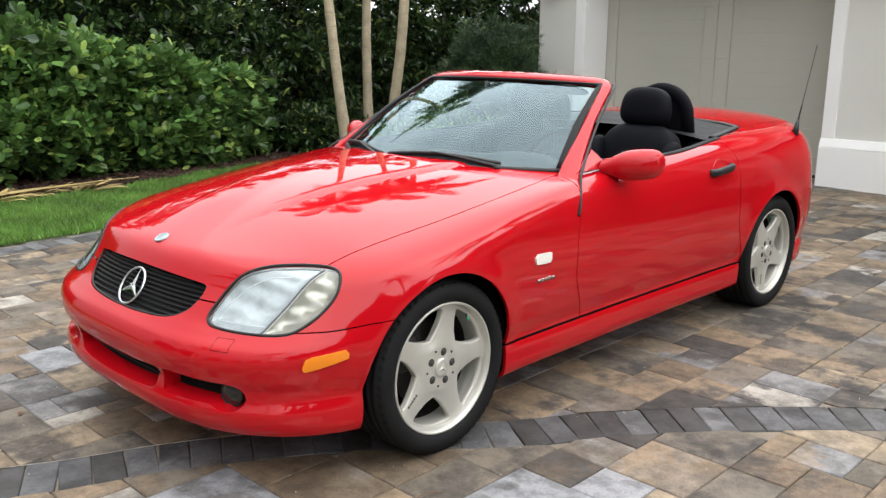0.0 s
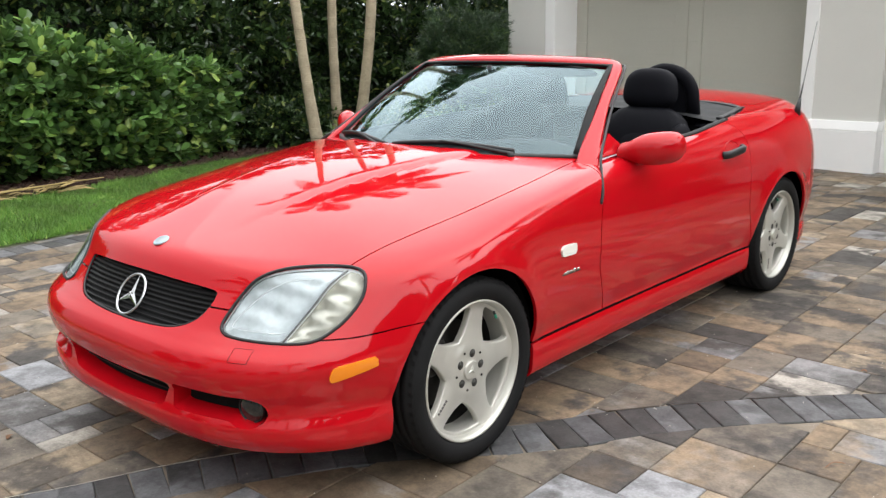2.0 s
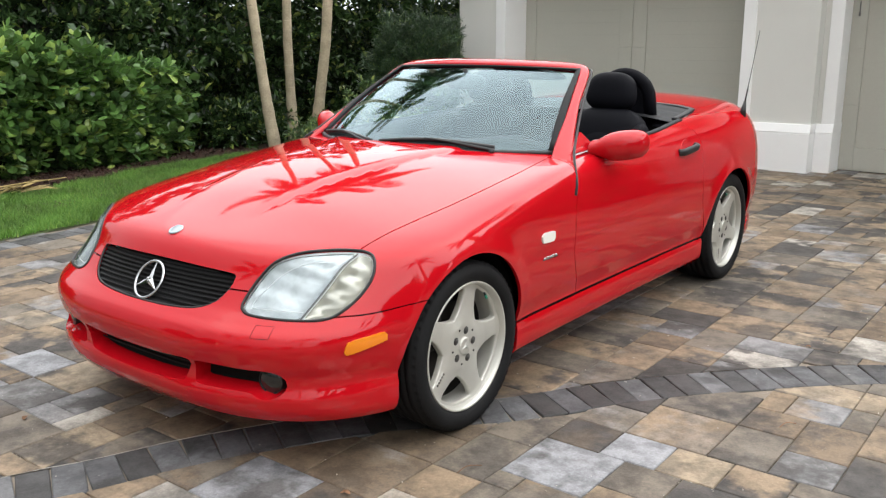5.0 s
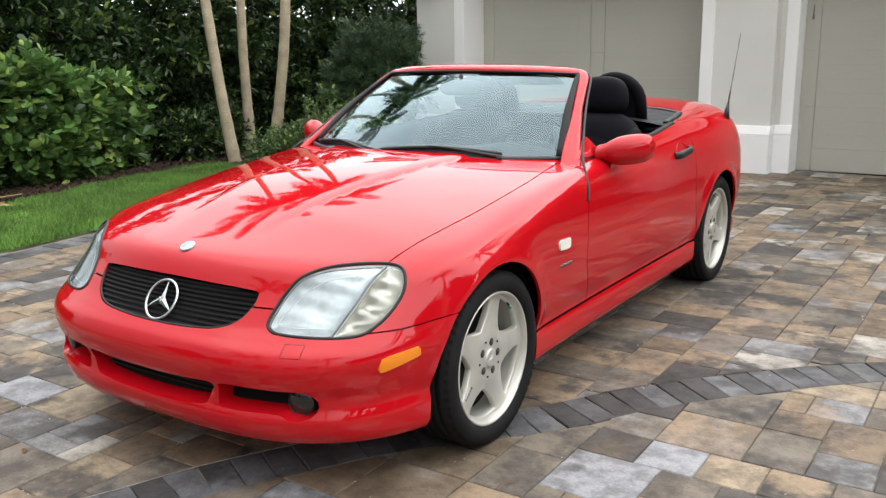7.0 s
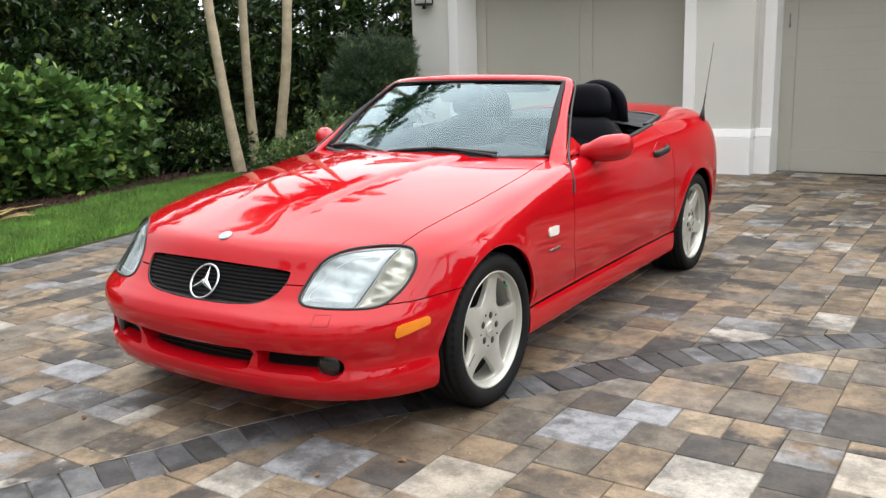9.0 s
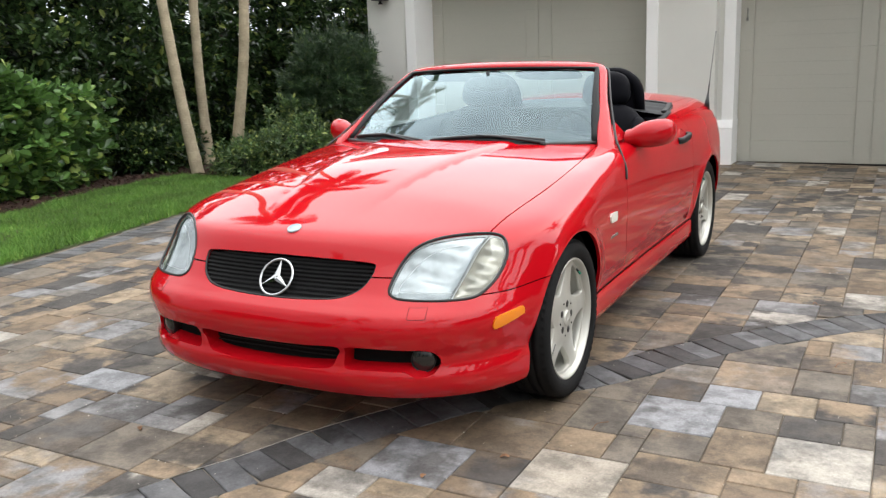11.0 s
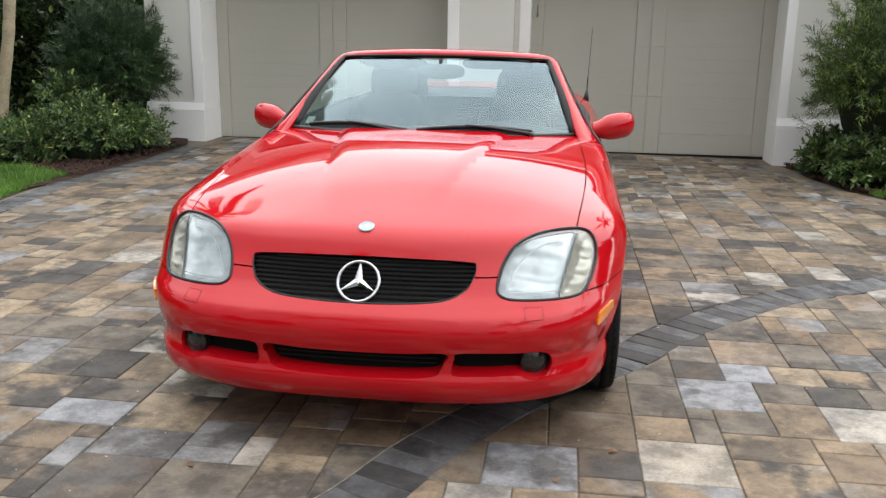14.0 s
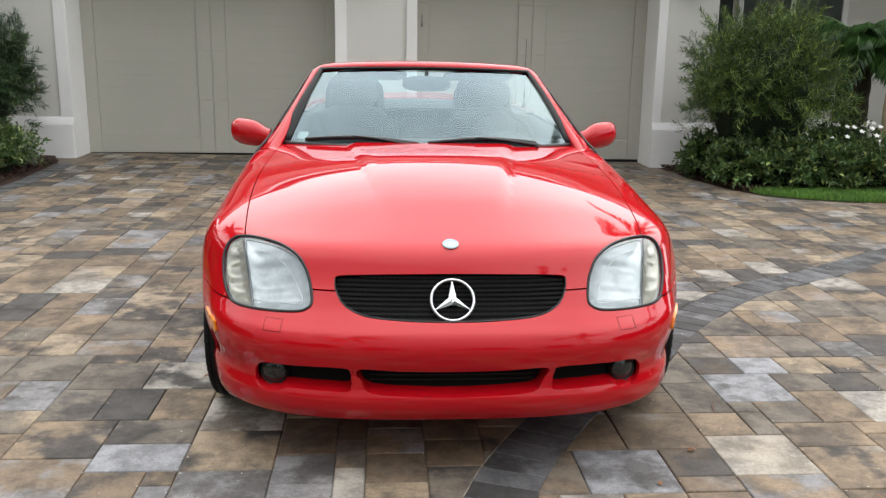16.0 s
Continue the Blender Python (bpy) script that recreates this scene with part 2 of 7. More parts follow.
def level_sheet(name, x0, x1, y0, y1, z, mat, label, category):
    return tagged(raw(name, [(x0, y0, z), (x1, y0, z), (x1, y1, z), (x0, y1, z)], [(0, 1, 2, 3)], mat), label, category, kind="structure")


level_sheet("road", -120, 120, -13.5, -6.3, .004, ASPHALT, "grey asphalt street before the drive", "road")
level_sheet("verge", -120, 120, -120, -13.6, .010, VERGE, "green verge across the street", "grass")

FRONT, STEP_Y, DOOR_Y = 6.92, 7.10, 7.40
HEAD, EAVE = 2.36, 3.12
wall = tagged(part("wall_north", box(-4.33, -3.66, FRONT, 7.75, -.10, EAVE), STUCCO), "pale grey stucco garage front with white plinth", "wall", kind="structure")
part("wall_pier", box(-.70, .0, FRONT, 7.75, -.12, EAVE), STUCCO, wall)
part("wall_pier", box(.002, .15, STEP_Y, 7.75, -.12, EAVE), STUCCO, wall)
part("wall_pier", box(2.94, 3.60, FRONT, 7.75, -.14, EAVE), STUCCO, wall)
part("lintel", box(-3.66, -.70, FRONT + .002, 7.75, HEAD, EAVE), STUCCO, wall)
part("lintel", box(.15, 2.94, FRONT + .002, 7.75, HEAD, EAVE), STUCCO, wall)
# plinth blocks with a sloped top, the stepped one beside the middle pier set back
for a, b, y in ((-4.36, -3.631, FRONT), (-.743, .012, FRONT), (.014, .182, STEP_Y - .01), (2.902, 3.62, FRONT)):
    back = y + .30
    part("plinth", box(a, b, y - .052, back, -.14, .352, .006), WHITE_TRIM, wall)
    bm = box(a, b, y - .052, back, .354, .442, .005)
    for v in bm.verts:
        if v.co.z > .40 and v.co.y < y:
            v.co.y += .030
    part("plinth_cap", bm, WHITE_TRIM, wall)
for a, b, y in ((-3.771, -3.634, FRONT), (-.740, -.612, FRONT), (.055, .179, STEP_Y), (2.905, 3.010, FRONT)):
    part("door_trim", box(a, b, y - .020, DOOR_Y - .02, .30, HEAD, .006), WHITE_TRIM, wall)
for a, b in ((-3.655, -3.638), (-.736, -.715), (.150, .174), (2.909, 2.930)):
    part("door_jamb", box(a, b, FRONT + .2, DOOR_Y - .004, -.14, .40), WHITE_TRIM, wall)
for a, b in ((-3.771, -.612), (.055, 3.010)):
    part("head_trim", box(a, b, FRONT - .030, DOOR_Y - .02, HEAD, HEAD + .24, .006), WHITE_TRIM, wall)
    part("head_cap", box(a - .04, b + .04, FRONT - .085, FRONT, HEAD + .24, HEAD + .30, .008), WHITE_TRIM, wall)
part("side_wall", box(-4.33, -4.13, 7.75, 15, -.1, EAVE), STUCCO, wall)
# entrance side, set back
part("entry_wall", box(3.60, 12, 8.3, 8.5, -.15, EAVE), STUCCO, wall)
part("entry_return", box(3.54, 3.60, FRONT + .2, 8.3, -.15, EAVE), STUCCO, wall)
part("shutter", box(3.92, 4.28, 8.24, 8.295, .35, 2.45, .01), material("dark_green_shutter", (0.012, 0.022, 0.020), 0.5, grain=(4, 90, .2)), wall, "dark shutter on the entrance wall")
for i in range(24):
    part("shutter_slat", box(3.95, 4.25, 8.222, 8.242, .42 + i * .082, .477 + i * .082), bpy.data.materials["dark_green_shutter"], wall)
part("entry_window", box(4.40, 5.74, 8.25, 8.295, .55, 2.4), material("dim_window", (0.10, 0.11, 0.11), 0.08, 0, .5), wall, "dim entrance window")
for a, b in ((4.34, 4.41), (5.04, 5.10), (5.73, 5.80)):
    part("window_frame", box(a, b, 8.22, 8.29, .5, 2.45, .005), WHITE_TRIM, wall)
# roof edge: white soffit and fascia, dark tiled slope
roof = thing("roof", "dark grey tiled roof with a white eave", "roof", kind="structure")
part("soffit", box(-4.95, 12, 6.62, 8.3, EAVE, EAVE + .03), WHITE_TRIM, roof)
part("fascia", box(-4.98, 12, 6.57, 6.618, EAVE - .03, EAVE + .20, .005), WHITE_TRIM, roof)
TILE = material("roof_tile", (0.10, 0.085, 0.075), 0.75, grain=(2, 40, .3), bump=.003, spread=.25)
bm = bmesh.new()
for v in [(-5.05, 6.51, EAVE + .20), (12, 6.51, EAVE + .20), (12, 13.1, EAVE + 2.9), (-5.05, 13.1, EAVE + 2.9), (-5.05, 6.51, EAVE + .26), (12, 6.51, EAVE + .26), (12, 13.1, EAVE + 2.96), (-5.05, 13.1, EAVE + 2.96)]:
    bm.verts.new(v)
bm.verts.ensure_lookup_table()
for f in ((3, 2, 1, 0), (4, 5, 6, 7), (0, 1, 5, 4), (1, 2, 6, 5), (2, 3, 7, 6), (3, 0, 4, 7)):
    bm.faces.new([bm.verts[i] for i in f])
part("roof_slope", bm, TILE, roof)
for i in range(14):
    y = 6.47 + i * .46
    part("tile_course", box(-5.1, 12, y, y + .05, EAVE + .235 + i * .187, EAVE + .315 + i * .187, .01), TILE, roof)

# garage doors: sunk slab, framed leaves, grooved planks
def garage_door(x0, x1, name):
    door = thing(name, "closed taupe garage door with framed plank panels", "garage door", "garage doors", "structure")
    mid = (x0 + x1) / 2
    zb = -.13
    part("backing", box(x0 - .03, x1 + .03, DOOR_Y + .03, DOOR_Y + .08, zb, HEAD), DOOR_PAINT, door)
    part("bottom_seal", box(x0, x1, DOOR_Y + .0, DOOR_Y + .06, zb, ground_z(mid, 7.3) + .012), BLACK, door)
    z0 = ground_z(mid, 7.3) + .014
    for a, b in ((x0, mid - .006), (mid + .006, x1)):
        for c, d in ((a, a + .16), (b - .16, b)):
            for s0, s1 in ((z0, .6145), (.6155, 1.1805), (1.1815, 1.7465), (1.7475, HEAD)):
                part("stile", box(c, d, DOOR_Y - .012, DOOR_Y + .035, s0, s1, .003, segs=1), DOOR_PAINT, door)
        part("bottom_rail", box(a + .161, b - .161, DOOR_Y - .011, DOOR_Y + .035, z0, .19, .004, segs=1), DOOR_PAINT, door)
        part("top_rail", box(a + .161, b - .161, DOOR_Y - .011, DOOR_Y + .035, 2.12, HEAD, .004, segs=1), DOOR_PAINT, door)
        z = .192
        while z < 2.1:
            part("plank", box(a + .161, b - .161, DOOR_Y + .006, DOOR_Y + .035, z, min(z + .1411, 2.12), .0010, segs=1), DOOR_PAINT, door)
            z += .1415
    part("cover_strip", box(mid - .010, mid + .010, DOOR_Y - .002, DOOR_Y + .03, z0, HEAD), DOOR_PAINT, door)
    return door


garage_door(-3.66, -.715, "door_1")
garage_door(.16, 2.925, "door_2")

SENSOR = material("sensor_grey", (.16, .16, .15), .5, grain=(20, 90, .15))
latch = thing("door_sensor", "slim grey metal door sensor on the edge of the garage door", "sensor", at=(.245, DOOR_Y - .014, 1.50))
part("sensor_rail", box(-.005, .005, -.010, -.0005, .03, .13, .002), SENSOR, latch)
part("sensor_head", box(-.010, .010, -.018, -.0005, -.010, .03, .004), SENSOR, latch)


# wall lanterns over the piers
def lantern(x):
    lamp = thing("wall_lantern", "black metal wall lantern on the garage front", "lantern", "wall lanterns", at=(x, FRONT, 2.08))
    part("back_plate", box(-.06, .06, -.02, -.001, -.05, .30, .006), BLACK, lamp)
    part("arm", box(-.012, .012, -.12, -.018, .24, .265, .004), BLACK, lamp)
    part("cage_base", box(-.085, .085, -.205, -.035, -.145, -.12, .01), BLACK, lamp)
    part("finial", bm_cone(.03, .008, .05, (0, -.12, -.19)), BLACK, lamp)
    for sx in (-.08, .08):
        for sy in (-.20, -.04):
            part("cage_bar", box(sx - .006, sx + .006, sy - .006, sy + .006, -.12, .18), BLACK, lamp)
    part("glass_pane", box(-.07, .07, -.19, -.05, -.118, .178), material("frosted_glass", (0.5, 0.5, 0.47), .35), lamp)
    part("cap", bm_cone(.13, .03, .09, (0, -.12, .18)), BLACK, lamp)


def bm_cone(r0, r1, h, at):
    bm = bmesh.new()
    bmesh.ops.create_cone(bm, cap_ends=True, segments=16, radius1=r0, radius2=r1, depth=h, matrix=Matrix.Translation((at[0], at[1], at[2] + h / 2)))
    return bm


for x in (-4.06, -.40, 3.26):
    lantern(x)


# ---------------------------------------------------------------- the car
def net(cell):
    """The skin as an even mesh of small quads, with its vertices laid exactly on it."""
    xs, ys, zs = np.arange(-.93, .93, cell), np.arange(-.83, 3.32, cell), np.arange(.10, 1.0, cell)
    v = np.empty((len(xs), len(ys), len(zs)))
    Y, Z = np.meshgrid(ys, zs, indexing='ij')
    for i, x in enumerate(xs):
        v[i] = skin(np.full_like(Y, x), Y, Z)
    s = v < 0
    c = np.zeros((len(xs) - 1, len(ys) - 1, len(zs) - 1), int)
    for dx in (0, 1):
        for dy in (0, 1):
            for dz in (0, 1):
                c += s[dx:dx + c.shape[0], dy:dy + c.shape[1], dz:dz + c.shape[2]]
    mixed = (c > 0) & (c < 8)
    idx = np.full(c.shape, -1)
    idx[mixed] = np.arange(mixed.sum())
    ii = np.argwhere(mixed)
    p = np.stack([xs[ii[:, 0]], ys[ii[:, 1]], zs[ii[:, 2]]], 1) + cell / 2
    quads = []
    for ax in range(3):
        a = np.swapaxes(s, 0, ax)
        cross = np.argwhere(a[:-1] != a[1:])
        first = a[tuple(cross.T)]
        q = np.swapaxes(idx, 0, ax)
        i, j, k = cross.T
        ok = (j > 0) & (k > 0) & (j < a.shape[1] - 1) & (k < a.shape[2] - 1)
        i, j, k, first = i[ok], j[ok], k[ok], first[ok]
        f4 = np.stack([q[i, j - 1, k - 1], q[i, j, k - 1], q[i, j, k], q[i, j - 1, k]], 1)
        flip = first if ax == 0 else ~first
        f4[~flip] = f4[~flip][:, ::-1]
        quads.append(f4)
    q4 = np.concatenate(quads)
    return onto_skin(p, 6), np.concatenate([q4[:, [0, 1, 2]], q4[:, [0, 2, 3]]])


def cut(V, T, field, on_skin=True):
    """Cuts a mesh of triangles crisply along field = 0: the vertices, the triangles inside (below 0) and those outside."""
    g = field(V)
    g = np.where(np.abs(g) < 1e-6, 1e-6, g)
    s = g < 0
    k = s[T].sum(1)
    neg, pos = [T[k == 3]], [T[k == 0]]
    keys = {}
    new_v = []
    for count in (1, 2):
        tri = T[k == count]
        if not len(tri):
            continue
        lone = s[tri] if count == 1 else ~s[tri]
        r = lone.argmax(1)
        rows = np.arange(len(tri))
        tri = np.stack([tri[rows, r], tri[rows, (r + 1) % 3], tri[rows, (r + 2) % 3]], 1)
        ends = []
        for c in (1, 2):
            e = np.sort(tri[:, [0, c]], 1)
            ids = np.empty(len(e), int)
            for i, (a, b) in enumerate(map(tuple, e)):
                if (a, b) not in keys:
                    keys[a, b] = len(V) + len(new_v)
                    t = g[a] / (g[a] - g[b])
                    new_v.append(V[a] * (1 - t) + V[b] * t)
                ids[i] = keys[a, b]
            ends.append(ids)
        a, b = ends
        one = np.stack([tri[:, 0], a, b], 1)
        two = np.concatenate([np.stack([a, tri[:, 1], tri[:, 2]], 1), np.stack([a, tri[:, 2], b], 1)])
        (neg if count == 1 else pos).append(one)
        (pos if count == 1 else neg).append(two)
    if new_v:
        nv = np.array(new_v)
        V = np.concatenate([V, onto_skin(nv, 2) if on_skin else nv])
    return V, np.concatenate(neg), np.concatenate(pos)


def compact(V, T):
    used, inv = np.unique(T, return_inverse=True)
    return V[used], inv.reshape(-1, 3)


def rim_edges(T):
    e = np.concatenate([T[:, [0, 1]], T[:, [1, 2]], T[:, [2, 0]]])
    key = np.sort(e, 1)
    _, inv, count = np.unique(key, axis=0, return_inverse=True, return_counts=True)
    return e[count[inv.ravel()] == 1]


def panel(name, V, T, mat, parent, label="", lift=0.0, depth=.012, normals=None, rim=True):
    """A piece of the skin with a turned-in edge all round. lift: how far it stands proud."""
    V, T = compact(V, T)
    if normals is None:
        normals = slope(V)
        normals /= np.linalg.norm(normals, axis=1)[:, None]
    P = V + normals * lift
    faces = [tuple(t) for t in T.tolist()]
    loop_n = [tuple(normals[i]) for t in T for i in t]
    verts = P.tolist()
    if rim:
        e = rim_edges(T)
        used, inv = np.unique(e, return_inverse=True)
        inv = inv.reshape(-1, 2)
        base = len(verts)
        verts += P[used].tolist() + (P[used] - normals[used] * depth).tolist()
        m = len(used)
        for a, b in inv.tolist():
            faces.append((base + b, base + a, base + m + a, base + m + b))
            d = np.cross(np.array(verts[base + a]) - verts[base + b], -normals[used[a]])
            d = d / max(np.linalg.norm(d), 1e-9)
            loop_n += [tuple(d)] * 4
    me = bpy.data.meshes.new(name)
    me.from_pydata(verts, [], faces)
    me.materials.append(mat)
    me.polygons.foreach_set("use_smooth", [True] * len(me.polygons))
    me.update()
    me.normals_split_custom_set(loop_n)
    ob = new(name, me)
    ob.parent = parent
    return tagged(ob, label)


def closed(points, per=8):
    """A smooth closed outline through a few corners."""
    p = np.array(points, float)
    n = len(p)
    out = []
    for i in range(n):
        a, b, c, d = p[i - 1], p[i], p[(i + 1) % n], p[(i + 2) % n]
        for t in np.arange(per) / per:
            out.append(.5 * (2 * b + (c - a) * t + (2 * a - 5 * b + 4 * c - d) * t * t + (3 * b - a - 3 * c + d) * t ** 3))
    return np.array(out)


def inside(u, v, outline):
    """Signed distance to a closed outline, below 0 within it."""
    d = np.full(len(u), 9.0)
    near = (u > outline[:, 0].min() - .06) & (u < outline[:, 0].max() + .06) & (v > outline[:, 1].min() - .06) & (v < outline[:, 1].max() + .06)
    q = np.stack([u[near], v[near]], 1)
    a, b = outline, np.roll(outline, -1, 0)
    best = np.full(len(q), 9.0)
    odd = np.zeros(len(q), bool)
    for i in range(len(a)):
        e = b[i] - a[i]
        w = q - a[i]
        t = np.clip((w @ e) / max(e @ e, 1e-12), 0, 1)
        best = np.minimum(best, np.linalg.norm(w - t[:, None] * e, axis=1))
        hit = (a[i, 1] > q[:, 1]) != (b[i, 1] > q[:, 1])
        if abs(e[1]) > 1e-12:
            odd ^= hit & (q[:, 0] < a[i, 0] + (q[:, 1] - a[i, 1]) / e[1] * e[0])
    d[near] = np.where(odd, -best, best)
    return d


# outlines on the skin
LAMP = closed([(-.099, .514), (-.080, .546), (-.040, .597), (.004, .636), (.072, .659), (.158, .667), (.243, .666), (.288, .657), (.300, .634), (.290, .590),
               (.248, .541), (.190, .503), (.145, .491), (.077, .489), (-.015, .491), (-.075, .495), (-.093, .502)])
GRILLE = closed([(.338, .592), (.352, .580), (.350, .555), (.325, .516), (.262, .490), (.14, .480), (0, .477), (-.14, .480), (-.262, .490), (-.325, .516),
                 (-.350, .555), (-.352, .580), (-.338, .592), (-.2, .599), (0, .602), (.2, .599)])
INTAKE_MID = closed([(.281, .345), (.270, .305), (.252, .274), (.20, .265), (.1, .260), (0, .258), (-.1, .260), (-.20, .265), (-.252, .274), (-.270, .305), (-.281, .345), (-.15, .340), (0, .337), (.15, .340)])
INTAKE_END = closed([(.312, .347), (.303, .325), (.298, .290), (.306, .273), (.37, .272), (.46, .272), (.498, .270), (.518, .260), (.545, .256), (.575, .264), (.592, .286), (.592, .312), (.575, .335), (.545, .344), (.50, .345), (.40, .349)])


def g_lamp(V):
    return inside(.75 * np.abs(V[:, 0]) + .66 * V[:, 1], V[:, 2], LAMP) + np.where(V[:, 1] > 0, 9, 0)


def g_grille(V):
    return inside(V[:, 0], V[:, 2], GRILLE) + np.where(V[:, 1] > -.3, 9, 0)


def g_intake(V):
    far = np.where(V[:, 1] > -.3, 9, 0)
    return np.minimum(inside(V[:, 0], V[:, 2], INTAKE_MID), inside(np.abs(V[:, 0]), V[:, 2], INTAKE_END)) + far


def g_arch(V):
    x, y, z = np.abs(V[:, 0]), V[:, 1], V[:, 2]
    r = [np.sqrt((y - h) ** 2 + np.clip(z - HUB_Z, 0, None) ** 2) - ARCH_R for h in (0, WHEEL_BASE)]
    return np.maximum(np.minimum(*r), .50 - x)


half_open = curve_through([.5, .80, 1.2, 1.5, 1.9, 2.2, 2.32, 2.40], [.655, .672, .705, .715, .685, .650, .615, .54])


def cowl_y(x):
    return .49 + .77 * x * x


def g_cabin(V):
    x, y, z = np.abs(V[:, 0]), V[:, 1], V[:, 2]
    return np.maximum.reduce([cowl_y(x) - y, x - half_open(y), y - 2.385, .6 - z])


def g_hood(V):
    x, y, z = np.abs(V[:, 0]), V[:, 1], V[:, 2]
    edge = .652 + .035 * np.sin(np.clip((y + .35) / 1.15, 0, 1) * math.pi)
    low = np.where(y < -.40, .551, 0)
    return np.maximum.reduce([x - edge, low - z, y - .86, .53 - z])


def g_bumper(V):
    x, y, z = np.abs(V[:, 0]), V[:, 1], V[:, 2]
    return np.maximum(z - (.551 - .055 * step(.43, .60, x) + .012 * step(-.44, -.24, y)), y + .1)


def g_sill(V):
    return np.maximum.reduce([V[:, 2] - .284, .1 - V[:, 1], V[:, 1] - 2.3])


def g_door(V):
    x, y, z = np.abs(V[:, 0]), V[:, 1], V[:, 2]
    front = .70 + .05 * step(.6, .85, z) + .085 * step(.5, .26, z)
    rear = 1.985 + .085 * step(.55, .28, z) + .0 * z
    corner = rear - .06 * step(.80, .90, z)
    return np.maximum.reduce([front - y, y - corner, .4 - x, .2 - z])


def g_trunk(V):
    x, y, z = np.abs(V[:, 0]), V[:, 1], V[:, 2]
    return np.maximum.reduce([x - .60, 2.44 - y, y - 3.08, .7 - z])


def shifted(field, by):
    return lambda V: field(V) + by


car = thing("car", "glossy red two-seat roadster with its roof folded away, parked on pavers", "car")
hull_v, hull_t = net(.017)
V, _, T = cut(hull_v, hull_t, g_arch)
V, _, T = cut(V, T, g_cabin)
V, lamp_t, T = cut(V, T, g_lamp)
V, grille_t, T = cut(V, T, g_grille)
V, intake_t, T = cut(V, T, g_intake)
shell_v, shell_t = V, T
pieces = {}
for key, field, gap in (("hood", g_hood, .0022), ("front_bumper", g_bumper, .0018), ("sill", g_sill, .005), ("door", g_door, .0024), ("trunk_lid", g_trunk, .0024)):
    V, pieces[key], T = cut(V, T, shifted(field, gap))
    V, _, T = cut(V, T, shifted(field, -gap))


def side_split(t):
    left = V[t].mean(1)[:, 0] > 0
    return t[left], t[~left]


hood = panel("hood", V, pieces["hood"], RED, car)
bumper = panel("front_bumper", V, pieces["front_bumper"], RED, car)
trunk = panel("trunk_lid", V, pieces["trunk_lid"], RED, car)
rest_front = V[T].mean(1)[:, 1] < .9
doors = [panel("door", V, t, RED, car) for t in side_split(pieces["door"])]
for t in side_split(pieces["sill"]):
    panel("sill", V, t, RED, car)
fenders = [panel("front_fender", V, t, RED, car) for t in side_split(T[rest_front])]
panel("rear_body", V, T[~rest_front], RED, car)
# dark inner shell behind the gaps
shell_v, _, shell_t = cut(shell_v, shell_t, shifted(g_arch, -.025))
sv, st = compact(shell_v, shell_t)
sn = slope(sv)
sn /= np.linalg.norm(sn, axis=1)[:, None]
raw("inner_shell", sv - sn * .013, st, GAP, car, "black inner body shell")


def patch(field, name, mat, parent, label="", lift=.0, depth=.01, pick=None, src=None):
    """A piece of the whole skin inside a field, lifted off it or sunk into it."""
    v, t, _ = cut(hull_v, hull_t, field) if src is None else src
    if pick:
        t = t[pick(v[t].mean(1))]
    return panel(name, v, t, mat, parent, label, lift, depth)


def edge_loop(V, T):
    """The longest closed rim of a piece, in order."""
    nxt = {a: b for a, b in rim_edges(T).tolist()}
    best = []
    while nxt:
        a, _ = next(iter(nxt.items()))
        loop = [a]
        while loop[-1] in nxt:
            b = nxt.pop(loop[-1])
            if b == loop[0]:
                break
            loop.append(b)
        if len(loop) > len(best):
            best = loop
    return V[best]


def even(points, n):
    p = np.concatenate([points, points[:1]])
    d = np.concatenate([[0], np.cumsum(np.linalg.norm(np.diff(p, axis=0), axis=1))])
    q = np.linspace(0, d[-1], n + 1)
    return np.stack([np.interp(q, d, p[:, i]) for i in range(3)], 1)


# wheel arch liners
for hub in (0.0, WHEEL_BASE):
    for sx in (1, -1):
        vs, fs = [], []
        for i in range(25):
            a = math.pi * (i / 24) * 1.16 - .08 * math.pi
            c, s_ = math.cos(a), math.sin(a)
            for x in (.772, .74, .52, .50):
                if x > .6:
                    way = np.linspace(.55, .80, 120)
                    deep = skin(way, np.full(120, hub + c * (ARCH_R + .012)), np.full(120, HUB_Z + s_ * (ARCH_R + .012)))
                    x = min(x, float(way[np.argmax(np.append(deep[:-1], 1) > -.012)]))
                r = ARCH_R + (.016 if x > .6 else .0)
                vs.append((x * sx, hub + c * r, HUB_Z + s_ * r))
            vs.append((.48 * sx, hub, HUB_Z))
        for i in range(24):
            for j in range(4):
                a = i * 5 + j
                fs.append((a, a + 1, a + 6, a + 5))
        raw("wheel_arch_liner", vs, fs, GAP, car, smooth=True)


def across(z, x0, x1, n, sink):
    xs = np.linspace(x0, x1, n)
    p = np.stack([xs, np.full(n, -.66), np.full(n, z)], 1)
    for _ in range(8):
        e = 1e-3
        f0 = skin(*p.T)
        d = (skin(p[:, 0], p[:, 1] + e, p[:, 2]) - f0) / e
        p[:, 1] -= np.clip(f0 / np.where(np.abs(d) < .05, -.05, d), -.05, .05)
    nn = slope(p)
    nn /= np.linalg.norm(nn, axis=1)[:, None]
    return p - nn * sink


